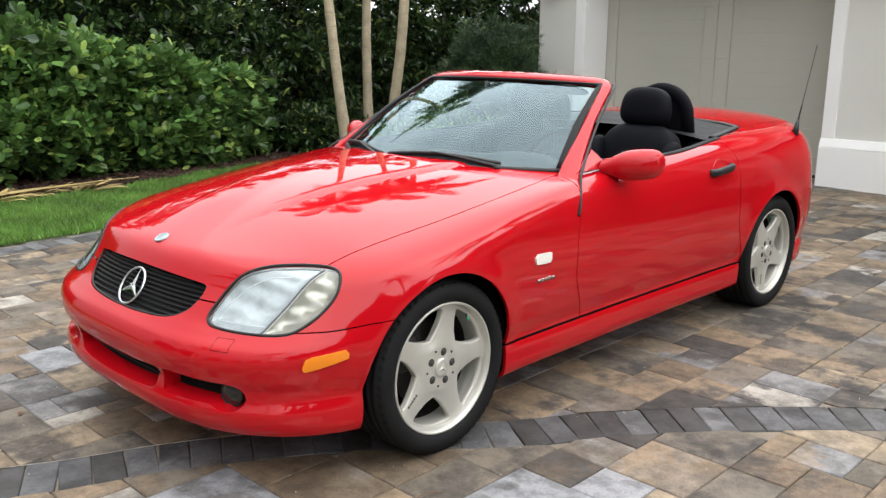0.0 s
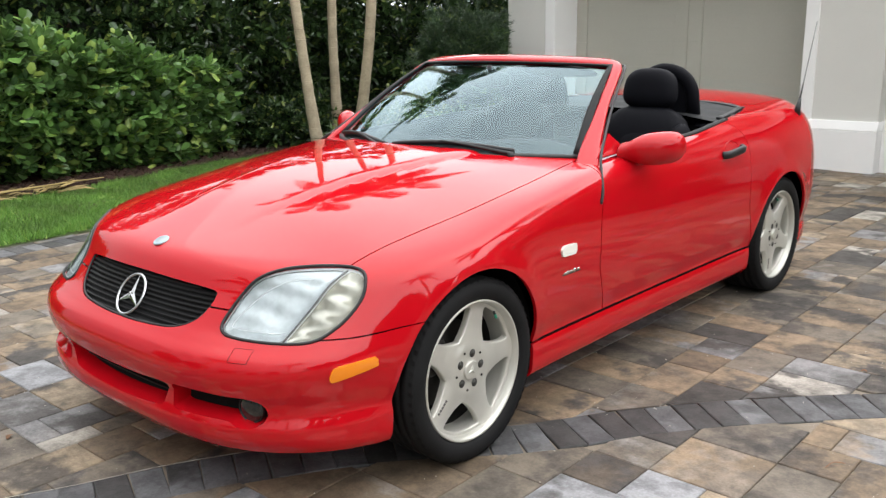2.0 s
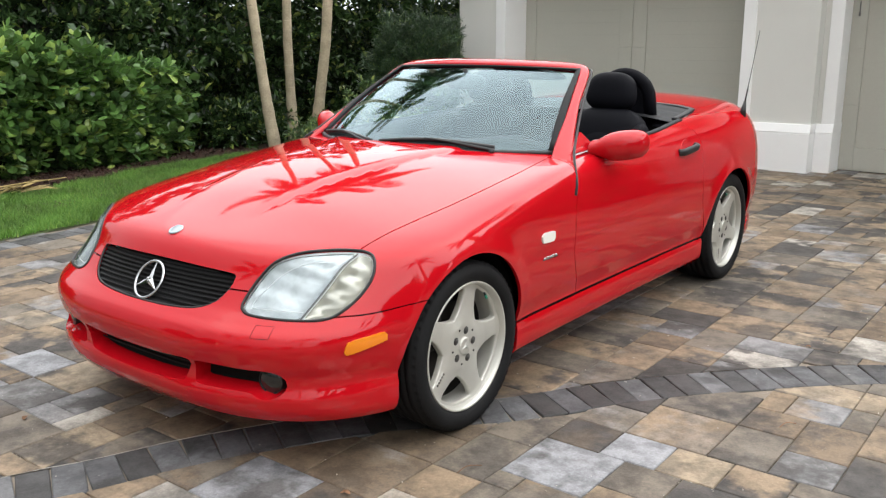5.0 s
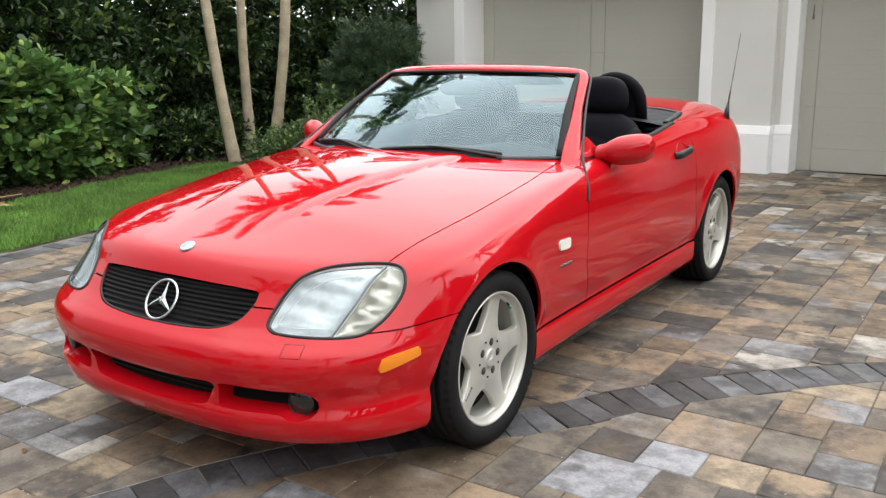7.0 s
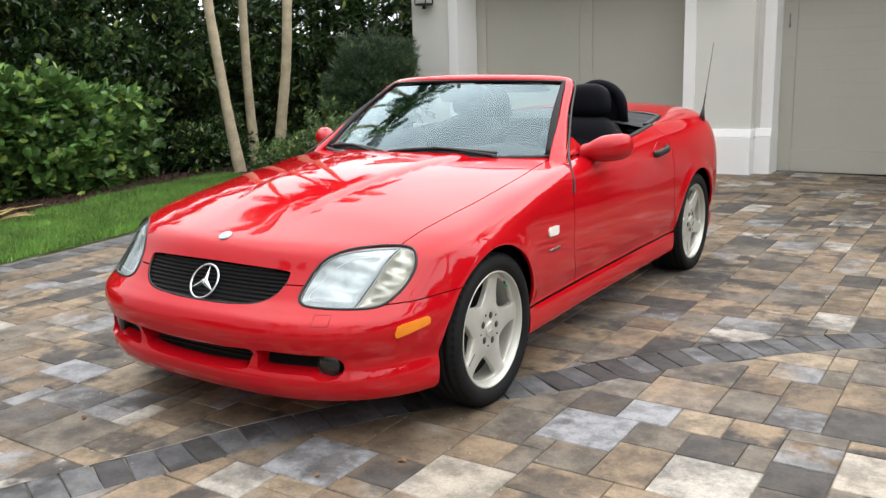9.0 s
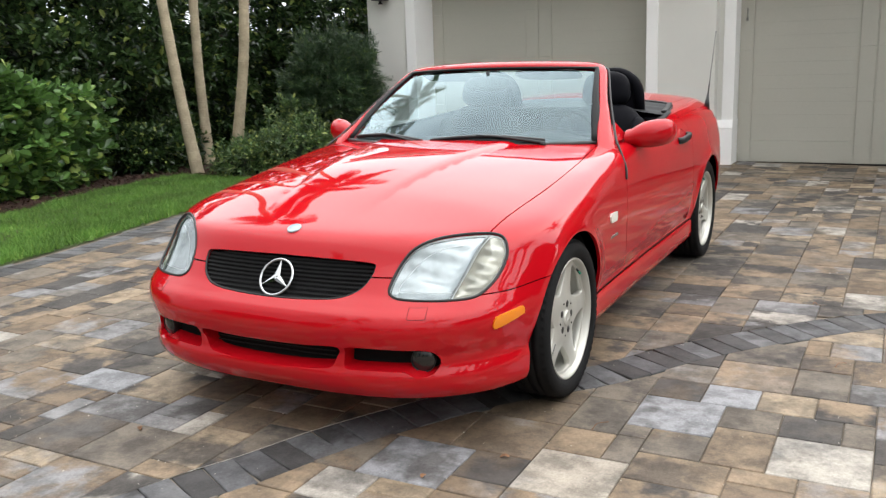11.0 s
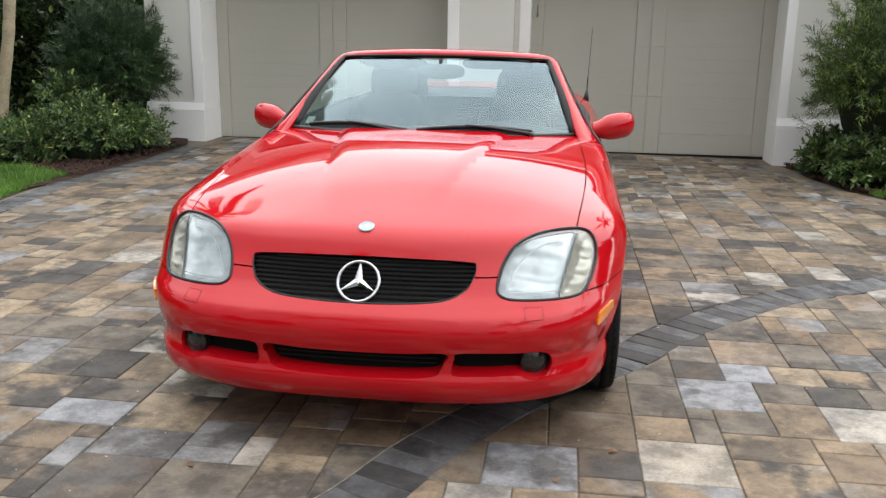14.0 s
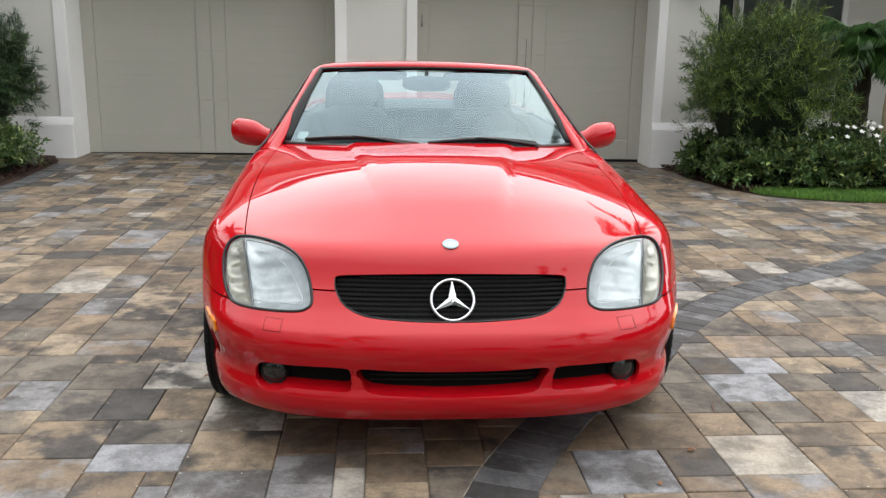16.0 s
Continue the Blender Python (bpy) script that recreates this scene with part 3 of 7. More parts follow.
def sweep(path, widths, thick, normals, sides=14, power=3.5):
    """A rounded flat bar along a path, its broad face turned along normals."""
    pts = [Vector(p) for p in path]
    vs, fs = [], []
    for i, p in enumerate(pts):
        d = (pts[min(i + 1, len(pts) - 1)] - pts[max(i - 1, 0)]).normalized()
        n = Vector(normals[i])
        n = (n - d * n.dot(d)).normalized()
        b = d.cross(n)
        for k in range(sides):
            a = 2 * math.pi * k / sides
            c, s_ = math.cos(a), math.sin(a)
            q = (abs(c) ** power + abs(s_) ** power) ** (-1 / power)
            vs.append(p + b * (c * q * widths[i] / 2) + n * (s_ * q * thick / 2))
    for i in range(len(pts) - 1):
        for k in range(sides):
            a, b2 = i * sides + k, i * sides + (k + 1) % sides
            fs.append((a, b2, b2 + sides, a + sides))
    fs += [tuple(range(sides))[::-1], tuple(range(len(vs) - sides, len(vs)))]
    return vs, fs


def smooth_line(points, per=6):
    p = np.array(points, float)
    out = []
    for i in range(len(p) - 1):
        a, b, c, d = p[max(i - 1, 0)], p[i], p[i + 1], p[min(i + 2, len(p) - 1)]
        for t in np.arange(per) / per:
            out.append(.5 * (2 * b + (c - a) * t + (2 * a - 5 * b + 4 * c - d) * t * t + (3 * b - a - 3 * c + d) * t ** 3))
    out.append(p[-1])
    return np.array(out)


# headlights
def glassy(name, tint, gloss_rough=0.0, ior=1.5, shine_tint=(1, 1, 1)):
    m = bpy.data.materials.new(name)
    m.use_nodes = True
    n, l = m.node_tree.nodes, m.node_tree.links
    n.remove(n["Principled BSDF"])
    clear, shine, mix, fres = n.new("ShaderNodeBsdfTransparent"), n.new("ShaderNodeBsdfGlossy"), n.new("ShaderNodeMixShader"), n.new("ShaderNodeFresnel")
    clear.inputs["Color"].default_value = (*tint, 1)
    shine.inputs["Roughness"].default_value = gloss_rough
    shine.inputs["Color"].default_value = (*shine_tint, 1)
    fres.inputs["IOR"].default_value = ior
    l.new(fres.outputs[0], mix.inputs[0])
    l.new(clear.outputs[0], mix.inputs[1])
    l.new(shine.outputs[0], mix.inputs[2])
    l.new(mix.outputs[0], n["Material Output"].inputs["Surface"])
    return m


PANE = glassy("tinted_windscreen", (0.66, 0.82, 0.84), 0.04, 1.85, (0.74, 0.93, 1.0))
LENS = glassy("clear_lens", (0.93, 0.95, 0.95), 0.02, 1.30)
REFLECTOR = material("lamp_reflector", (0.80, 0.83, 0.84), 0.34, 0.05, grain=(14, 60, 0.06))
TURN_LENS = material("indicator_reflector", (0.54, 0.52, 0.455), 0.20, 0.45, grain=(9, 60, 0.3))
LAMP_EDGE = material("lamp_edge_grey", (0.10, 0.105, 0.11), 0.4, grain=(20, 90, .1))
LAMP_BOWL = material("lamp_bowl", (0.63, 0.67, 0.69), 0.24, 0.25, grain=(16, 50, 0.26))


def finer(v, t):
    """Each triangle split into four, the new corners laid on the skin."""
    e = np.sort(np.concatenate([t[:, [0, 1]], t[:, [1, 2]], t[:, [2, 0]]]), 1)
    u, inv = np.unique(e, axis=0, return_inverse=True)
    inv = inv.ravel() + len(v)
    m = len(t)
    a, b, c = inv[:m], inv[m:2 * m], inv[2 * m:]
    v2 = np.concatenate([v, onto_skin((v[u[:, 0]] + v[u[:, 1]]) / 2, 2)])
    return v2, np.concatenate([np.stack([t[:, 0], a, c], 1), np.stack([a, t[:, 1], b], 1), np.stack([c, b, t[:, 2]], 1), np.stack([a, b, c], 1)])


def hollow(v, t, field, deep, wave):
    """A bowl sunk below the skin, with a few soft facets."""
    v, t = compact(v, t)
    n_ = slope(v)
    n_ /= np.linalg.norm(n_, axis=1)[:, None]
    d = np.clip(-field(v), 0, None)
    sink = .012 + deep * (1 - np.exp(-d / .022)) + wave * np.sin(v[:, 2] * 95 + v[:, 1] * 60) * np.clip(d / .02, 0, 1)
    return v - n_ * sink[:, None], t


for side, sx in (("left", 1), ("right", -1)):
    lamp_v, lt = V, lamp_t[V[lamp_t].mean(1)[:, 0] * sx > 0]
    lamp = panel("headlight", lamp_v, lt, LENS, car, "clear faceted headlamp lens with a dark rubber seal", lift=-.002, depth=.006)
    lv, lt2 = compact(lamp_v, lt)
    loop = even(edge_loop(lv, lt2), 90)
    vs, fs = tube(np.concatenate([loop, loop[1:2]]), .0048, 6, False)
    raw("seal", vs, fs, BLACK, lamp, "black rubber seal", smooth=True)
    ln = slope(lv)
    ln /= np.linalg.norm(ln, axis=1)[:, None]
    # a thin wall divides main lamp and indicator; each has a pale rim and a sunken bowl
    def seam_side(v):
        return np.abs(v[:, 0]) - .629 - .29 * (v[:, 2] - .57)

    def main_bowl(v):
        return smax(g_lamp(v) + .005, seam_side(v) + .004, .012)

    def turn_bowl(v):
        return smax(g_lamp(v) + .005, .004 - seam_side(v), .012)

    fine_v, fine_t = finer(*finer(lv, lt2))
    sv_, in_t, out_t = cut(fine_v, fine_t, seam_side)
    bv, bowl_t, rim_t = cut(sv_, in_t, main_bowl)
    panel("reflector_rim", bv, rim_t, REFLECTOR, lamp, "pale silvered lamp rim", lift=-.009, depth=.006)
    raw("reflector", *hollow(bv, bowl_t, main_bowl, .018, .0018), LAMP_BOWL, lamp, "silvered main-beam reflector", smooth=True)
    tv, turn_t, edge_t = cut(sv_, out_t, turn_bowl)
    panel("indicator_rim", tv, edge_t, REFLECTOR, lamp, lift=-.009, depth=.008)
    raw("indicator", *hollow(tv, turn_t, turn_bowl, .020, .0030), TURN_LENS, lamp, "clear indicator chamber", smooth=True)
    for nm, vv_, tt_ in (("reflector_edge", bv, bowl_t),):
        cv, ct_ = compact(vv_, tt_)
        lp = even(edge_loop(cv, ct_), 70)
        en = slope(lp)
        en /= np.linalg.norm(en, axis=1)[:, None]
        lp = lp - en * .0095
        raw(nm, *tube(np.concatenate([lp, lp[1:2]]), .0012, 5, False), LAMP_EDGE, lamp, smooth=True)
    zs_ = np.linspace(.488, .660, 40)
    div = np.array([across(z, (.629 + .29 * (z - .57)) * sx, (.629 + .29 * (z - .57)) * sx + 1e-4, 2, .0)[0] for z in zs_])
    div = div[g_lamp(div) < -.001]
    dn = slope(div)
    dn /= np.linalg.norm(dn, axis=1)[:, None]
    raw("lamp_divider", *sweep(div - dn * .007, [.003] * len(div), .010, dn, 8), material("lamp_divider_grey", (.20, .21, .21), .35, .3) if sx > 0 else bpy.data.materials["lamp_divider_grey"], lamp, smooth=True)
    # the bowl's outline moulded into the lens
    arc = smooth_line([(.600, .640), (.560, .636), (.522, .620), (.492, .596), (.468, .562), (.452, .534), (.450, .519), (.462, .513), (.530, .511), (.604, .510)], 5)
    arc = np.array([across(z_, x_ * sx, x_ * sx + 1e-4, 2, .0045)[0] for x_, z_ in arc])
    arc = arc[g_lamp(arc) < -.004]
    raw("lens_moulding", *tube(arc, .0016, 5), REFLECTOR, lamp, smooth=True)
    # upright flutes along the foot of the lens
    vs, fs = [], []
    for x in np.arange(.430, .603, .0052):
        foot = np.array([across(z, x * sx, x * sx + 1e-4, 2, .0045)[0] for z in np.linspace(.492, .512, 4)])
        if (g_lamp(foot) < -.004).all():
            v, f = tube(foot, .0013, 4, False)
            fs += [tuple(i + len(vs) for i in q) for q in f]
            vs += v
    if vs:
        tagged(raw("flute_band", vs, fs, REFLECTOR, lamp, smooth=True), kind="stuff")

# radiator grille
gv, gt = compact(V, grille_t)
gn = slope(gv)
gn /= np.linalg.norm(gn, axis=1)[:, None]
grille = thing("radiator_grille", "", "")
grille.parent = car
raw("grille_back", gv - gn * .030, gt, GAP, grille)
g_loop = even(edge_loop(gv, gt), 120)
raw("grille_frame", *tube(np.concatenate([g_loop, g_loop[1:2]]) + np.array([0, .007, 0]), .0042, 6, False), BLACK, grille, smooth=True)


for i in range(10):
    z = .487 + i * .0118
    probe = np.linspace(0, .36, 200)
    ok = probe[inside(probe, np.full(200, z), GRILLE) < -.003]
    if len(ok):
        p = across(z, -ok.max(), ok.max(), 31, .011)
        vs, fs = [], []
        for q in p:
            vs += [q + np.array([0, -.004, -.002]), q + np.array([0, -.004, .002]), q + np.array([0, .010, .0042]), q + np.array([0, .010, .001])]
        for k in range(30):
            for j in range(4):
                fs.append((k * 4 + j, k * 4 + (j + 1) % 4, k * 4 + 4 + (j + 1) % 4, k * 4 + 4 + j))
        raw("slat", vs, fs, GRILLE_BLACK, grille)
vs, fs = [], []
for x in np.arange(-.335, .336, .0095):
    zz = np.linspace(.47, .61, 120)
    ok = zz[inside(np.full(120, x), zz, GRILLE) < -.004]
    if len(ok) > 2:
        ends = [across(z, x, x + 1e-4, 2, .0125)[0] for z in (ok.min(), (ok.min() + ok.max()) / 2, ok.max())]
        v, f = tube(ends, .0016, 4, False)
        fs += [tuple(i + len(vs) for i in q) for q in f]
        vs += v
tagged(raw("grille_mesh", vs, fs, GRILLE_BLACK, grille), kind="stuff")

# three-armed ring emblem on the grille
def emblem(parent, centre, normal, radius, wire):
    nrm_ = Vector(normal).normalized()
    side = nrm_.cross(Vector((0, 0, 1))).normalized()
    up = side.cross(nrm_).normalized()
    c = Vector(centre)
    ringp = [c + (side * math.sin(2 * math.pi * i / 40) + up * math.cos(2 * math.pi * i / 40)) * radius for i in range(42)]
    raw("emblem_ring", *tube(ringp, wire, 8, False), CHROME, parent, "chrome emblem ring", smooth=True)
    vs, fs = [], []
    for k in range(3):
        a = 2 * math.pi * k / 3
        d = side * math.sin(a) + up * math.cos(a)
        w = side * math.cos(a) - up * math.sin(a)
        b = len(vs)
        vs += [c - d * .010 + nrm_ * .006, c + d * radius, c + d * .006 + w * radius * .19, c + d * .006 - w * radius * .19, c - nrm_ * .002]
        fs += [(b, b + 2, b + 1), (b, b + 1, b + 3), (b + 4, b + 1, b + 2), (b + 4, b + 3, b + 1), (b, b + 4, b + 2), (b, b + 3, b + 4)]
    raw("emblem_arms", vs, fs, CHROME, parent)


star_at = across(.531, 0, 1e-4, 2, -.004)[0]
emblem(grille, star_at, slope(star_at[None])[0], .064, .0052)

# round hood badge
b_at = onto_skin(np.array([[0, -.537, .671]]))[0]
b_n = Vector(slope(b_at[None])[0]).normalized()
m_badge = Matrix.Translation(Vector(b_at)) @ b_n.to_track_quat('X', 'Z').to_matrix().to_4x4()
vs, fs = lathe([(0, .0255), (.003, .0255), (.0045, .0240), (.0038, .0180), (.0045, .0150), (.005, .0001)], 32)
badge = raw("hood_badge", [m_badge @ Vector(v) for v in vs], fs, material("badge_metal", (0.33, 0.37, 0.39), 0.35, 0.6), hood, "small round silver and blue badge", smooth=True)
vs, fs = lathe([(.0045, .0225), (.0049, .0225), (.0049, .0185), (.0045, .0185)], 32)
raw("badge_band", [m_badge @ Vector(v) for v in vs], fs, material("pale_blue_enamel", (0.35, 0.52, 0.60), 0.25, 0, .5), badge, smooth=False)

# lower intakes
iv, it = compact(V, intake_t)
inn = slope(iv)
inn /= np.linalg.norm(inn, axis=1)[:, None]
e = rim_edges(it)
# a shallow scoop: its red floor rises to a dark slot
lift_in = np.stack([0 * iv[:, 0], .058 + 0 * iv[:, 0], .006 + .008 * step(.31, .26, iv[:, 2])], 1)
vs = np.concatenate([iv - inn * .001, iv + lift_in])
n_iv = len(iv)
raw("intake_duct", vs, [(a, b, b + n_iv, a + n_iv) for a, b in e.tolist()], RED, bumper, smooth=True)
raw("intake_back", iv + lift_in - np.array([0, .001, 0]), it, GAP, bumper)
for z in (.300, .314, .328):
    p = across(z, -.25, .25, 25, .036)
    raw("intake_slat", *tube(p, .0028, 4), GRILLE_BLACK, bumper)
FOG_LENS = material("dim_fog_lens", (0.016, 0.017, 0.017), 0.12, 0.0, 0.4, (40, 160, 0.3))
for sx in (1, -1):
    c = onto_skin(np.array([[.546 * sx, -.655, .302]]))[0]
    nn = Vector(slope(c[None])[0]).normalized()
    nn = (nn + Vector((0, -.6, 0))).normalized()
    m = Matrix.Translation(Vector(c) - nn * .024) @ nn.to_track_quat('X', 'Z').to_matrix().to_4x4()
    fog = raw("fog_lamp", [m @ Vector(v) for v in lathe([(.012, .0001), (.011, .012), (.008, .028), (.002, .038)], 28)[0]], lathe([(.012, .0001), (.011, .012), (.008, .028), (.002, .038)], 28)[1], FOG_LENS, bumper, "round smoked fog lamp", smooth=True)
    raw("fog_bezel", [m @ Vector(v) for v in lathe([(-.02, .0405), (.004, .0405), (.006, .0395), (.002, .038)], 28)[0]], lathe([(-.02, .0405), (.004, .0405), (.006, .0395), (.002, .038)], 28)[1], BLACK, fog, smooth=True)

# side markers, repeaters, script badges, tow-eye cover
MARK = closed([(-.508, .392), (-.510, .398), (-.503, .424), (-.496, .430), (-.392, .440), (-.382, .436), (-.377, .421), (-.384, .413), (-.44, .401), (-.50, .389)], 4)
for sx in (1, -1):
    patch(lambda v: inside(v[:, 1], v[:, 2], MARK) + np.where(v[:, 0] * sx < .6, 9, 0), "side_marker", AMBER, bumper, "amber side marker", lift=.006, depth=.008)
    fen = fenders[0 if sx > 0 else 1]
    REP = closed([(.443, .596), (.524, .594), (.530, .588), (.530, .562), (.524, .556), (.446, .560), (.440, .566), (.438, .590)], 4)
    patch(lambda v: inside(v[:, 1], v[:, 2], REP) + np.where(v[:, 0] * sx < .6, 9, 0), "repeater", WHITE_LENS, fen, "clear side repeater", lift=.007, depth=.009)
    base = [(.462, .007), (.481, .011), (.502, .008), (.521, .012), (.544, .008)]
    for y, h in base:
        q = onto_skin(np.array([[.81 * sx, y, .497], [.81 * sx, y + .013, .499]]))
        b = bmesh.new()
        box(-.002, .0025, 0, .014, -h / 2, h / 2, .001, b, 1)
        ob = part("script_bar", b, CHROME, fen, "small chrome script badge")
        ob.location = q[0]
    b = box(-.001, .0012, .455, .566, .489, .494, 0)
    ob = part("script_base", b, BLACK, fen)
    ob.location = (float(onto_skin(np.array([[.81 * sx, .51, .49]]))[0][0]), 0, 0)
TOW = np.array([(.503, .474), (.556, .474), (.562, .444), (.510, .444)])
for sx in (1, -1):
    ring = []
    for i in range(4):
        for t in np.arange(8) / 8:
            q = TOW[i] * (1 - t) + TOW[(i + 1) % 4] * t
            ring.append(across(q[1], q[0] * sx, q[0] * sx + 1e-4, 2, .0004)[0])
    raw("tow_cover_gap", *tube(np.array(ring + ring[:2]), .0010, 4, False), GAP, bumper)

# short tabs hanging under the bumper's lip
for x in (-.33, -.02, .28, .46):
    y = -.640 + .35 * x * x
    vs, fs = [], []
    for k in range(13):
        a = math.pi * k / 12
        for dy in (-.03, .03):
            vs.append((x + .045 * math.cos(a), y + dy, .170 - .012 * math.sin(a)))
    fs = [(2 * k, 2 * k + 1, 2 * k + 3, 2 * k + 2) for k in range(12)] + [tuple(range(0, 26, 2)), tuple(range(25, 0, -2))]
    raw("lip_tab", vs, fs, RED, bumper)


# ---------------------------------------------------------------- windscreen, cabin, wheels
def glass_point(u, v):
    """u from -1 to 1 across, v from 0 at the cowl to 1 at the header."""
    base = np.array([.640 * u, .500 + .305 * u * u, .858 - .012 * u * u])
    top = np.array([.507 * u, 1.125 + .115 * u * u, 1.161 - .013 * u * u])
    p = base * (1 - v) + top * v
    bulge = .020 * math.sin(math.pi * v)
    return p + np.array([0, -.55, .83]) * bulge


nu, nv = 33, 17
vs = [glass_point(-1.02 + 2.04 * i / (nu - 1), -.03 + 1.05 * j / (nv - 1)) for j in range(nv) for i in range(nu)]
fs = [(j * nu + i, j * nu + i + 1, (j + 1) * nu + i + 1, (j + 1) * nu + i) for j in range(nv - 1) for i in range(nu - 1)]
windscreen = raw("windscreen", vs, fs, PANE, car, "raked clear glass windscreen", smooth=True)
windscreen.visible_shadow = False

half = [(.722, .715, .774), (.702, .775, .815), (.674, .832, .862), (.598, 1.038, 1.008), (.549, 1.193, 1.106), (.528, 1.245, 1.138), (.494, 1.268, 1.154),
        (.41, 1.242, 1.165), (.22, 1.180, 1.174), (0, 1.157, 1.177)]
wid = [.110, .098, .076, .043, .043, .047, .058, .068, .070, .070]
nor = [(.45, -.5, .75)] * 4 + [(.40, -.5, .8), (.3, -.45, .85), (.15, -.40, .9), (.04, -.32, .95), (0, -.30, .95), (0, -.30, .95)]
full = half + [(-x, y, z) for x, y, z in half[-2::-1]]
line = smooth_line(full, 5)
tt = np.linspace(0, len(full) - 1, len(line))
W = np.interp(tt, range(len(full)), wid + wid[-2::-1])
nn = np.array(nor + [(-a, b, c) for a, b, c in nor[-2::-1]], float)
NN = np.stack([np.interp(tt, range(len(full)), nn[:, i]) for i in range(3)], 1)
screen_frame = raw("windscreen_frame", *sweep(line, W, .032, NN), RED, car, "red painted windscreen frame", smooth=True)
# seals: inside along the glass, outside along the side-window edge
inner_edge = [glass_point(u, v) + np.array([0, -.5, .83]) * .007 for u, v in [(1.0, i / 14) for i in range(15)] + [(1 - 2 * i / 30, 1.0) for i in range(1, 31)] + [(-1.0, 1 - i / 14) for i in range(1, 15)]]
raw("glass_seal", *sweep(inner_edge, [(.052 if p[0] < 0 else .036) - (.024 if p[0] < 0 else .012) * step(.35, .95, np.array((p[2] - .84) / .32)) - .014 * (abs(p[0]) < .49) for p in inner_edge], .010, [(.2 * np.sign(p[0]), -.5, .8) for p in inner_edge], 8), GRILLE_BLACK, windscreen, smooth=True)
raw("cowl_seal", *tube([glass_point(u, -.01) + np.array([0, -.004, -.002]) for u in np.linspace(-1, 1, 41)], .011, 6), BLACK, windscreen, smooth=True)
for sx in (1, -1):
    foot = onto_skin(np.array([[.82, .700, .700], [.81, .722, .745]]))
    edge = smooth_line([(foot[0][0] + .002, .700, .700), (foot[1][0] + .003, .722, .745), (.757, .775, .815), (.716, .845, .866), (.630, 1.055, 1.013), (.572, 1.223, 1.116), (.547, 1.282, 1.147), (.515, 1.320, 1.152)], 4)
    edge[:, 0] *= sx
    raw("side_window_seal", *sweep(edge, [.009] * len(edge), .010, [(sx, .2, .3)] * len(edge), 8), BLACK, screen_frame, "black rubber side-window seal", smooth=True)
tail = smooth_line([(-.49, 1.308, 1.156), (-.3, 1.242, 1.169), (0, 1.200, 1.175), (.3, 1.242, 1.169), (.49, 1.308, 1.156)], 5)
raw("header_seal", *sweep(tail, [.022] * len(tail), .012, [(0, 0, 1)] * len(tail), 8), BLACK, screen_frame, smooth=True)

# small pale inspection sticker behind the glass
st = [glass_point(u, v) + np.array([0, .004, -.005]) for u, v in ((-.93, .05), (-.86, .05), (-.86, .13), (-.93, .13))]
raw("sticker", st, [(0, 1, 2, 3)], WHITE_LENS, windscreen, "small pale paper sticker")

# wipers
for x0, x1 in ((-.06, -.545), (.46, -.02)):
    pts = []
    for i in range(15):
        u = (x0 + (x1 - x0) * i / 14) / .64
        q = glass_point(u, .012 + .050 * math.sin(math.pi * min(1, i / 14 * .95)))
        pts.append(q + np.array([0, -.008, .008]))
    wiper = raw("wiper", *sweep(pts, [.015] * 15, .018, [(0, -.5, .8)] * 15, 8), BLACK, car, "black wiper arm and blade", smooth=True)
    arm = [pts[0] + np.array([0, -.022, -.008]), pts[2] + np.array([0, -.020, -.004]), pts[5] + np.array([0, -.014, .002]), pts[8] + np.array([0, -.006, .008])]
    raw("wiper_arm", *tube(smooth_line(arm, 5), [.0095 - .0004 * k for k in range(16)], 6), BLACK, wiper, smooth=True)
    raw("wiper_cap", *tube([pts[0] + np.array([0, -.024, -.024]), pts[0] + np.array([0, -.024, -.001])], [.016, .012], 12), BLACK, wiper, smooth=True)


def pillow(cx, cy, cz, rx, ry, rz, power=3.0, nu=28, nv=18, tilt=0.0, taper=0.0):
    """A cushion-like rounded block; tilt turns it about x in degrees, taper narrows its top."""
    vs, fs = [], []
    rot = Matrix.Rotation(radians(tilt), 3, 'X')
    for j in range(nv + 1):
        t = -math.pi / 2 + math.pi * j / nv
        for i in range(nu):
            a = 2 * math.pi * i / nu
            d = np.array([math.cos(t) * math.cos(a), math.cos(t) * math.sin(a), math.sin(t)])
            q = (np.abs(d) ** power).sum() ** (-1 / power)
            x, y, z = d * q
            k = 1 - taper * (z + 1) / 2
            p = rot @ Vector((x * rx * k, y * ry, z * rz))
            vs.append((cx + p.x, cy + p.y, cz + p.z))
    for j in range(nv):
        for i in range(nu):
            a, b = j * nu + i, j * nu + (i + 1) % nu
            fs.append((a, b, b + nu, a + nu))
    return vs, fs


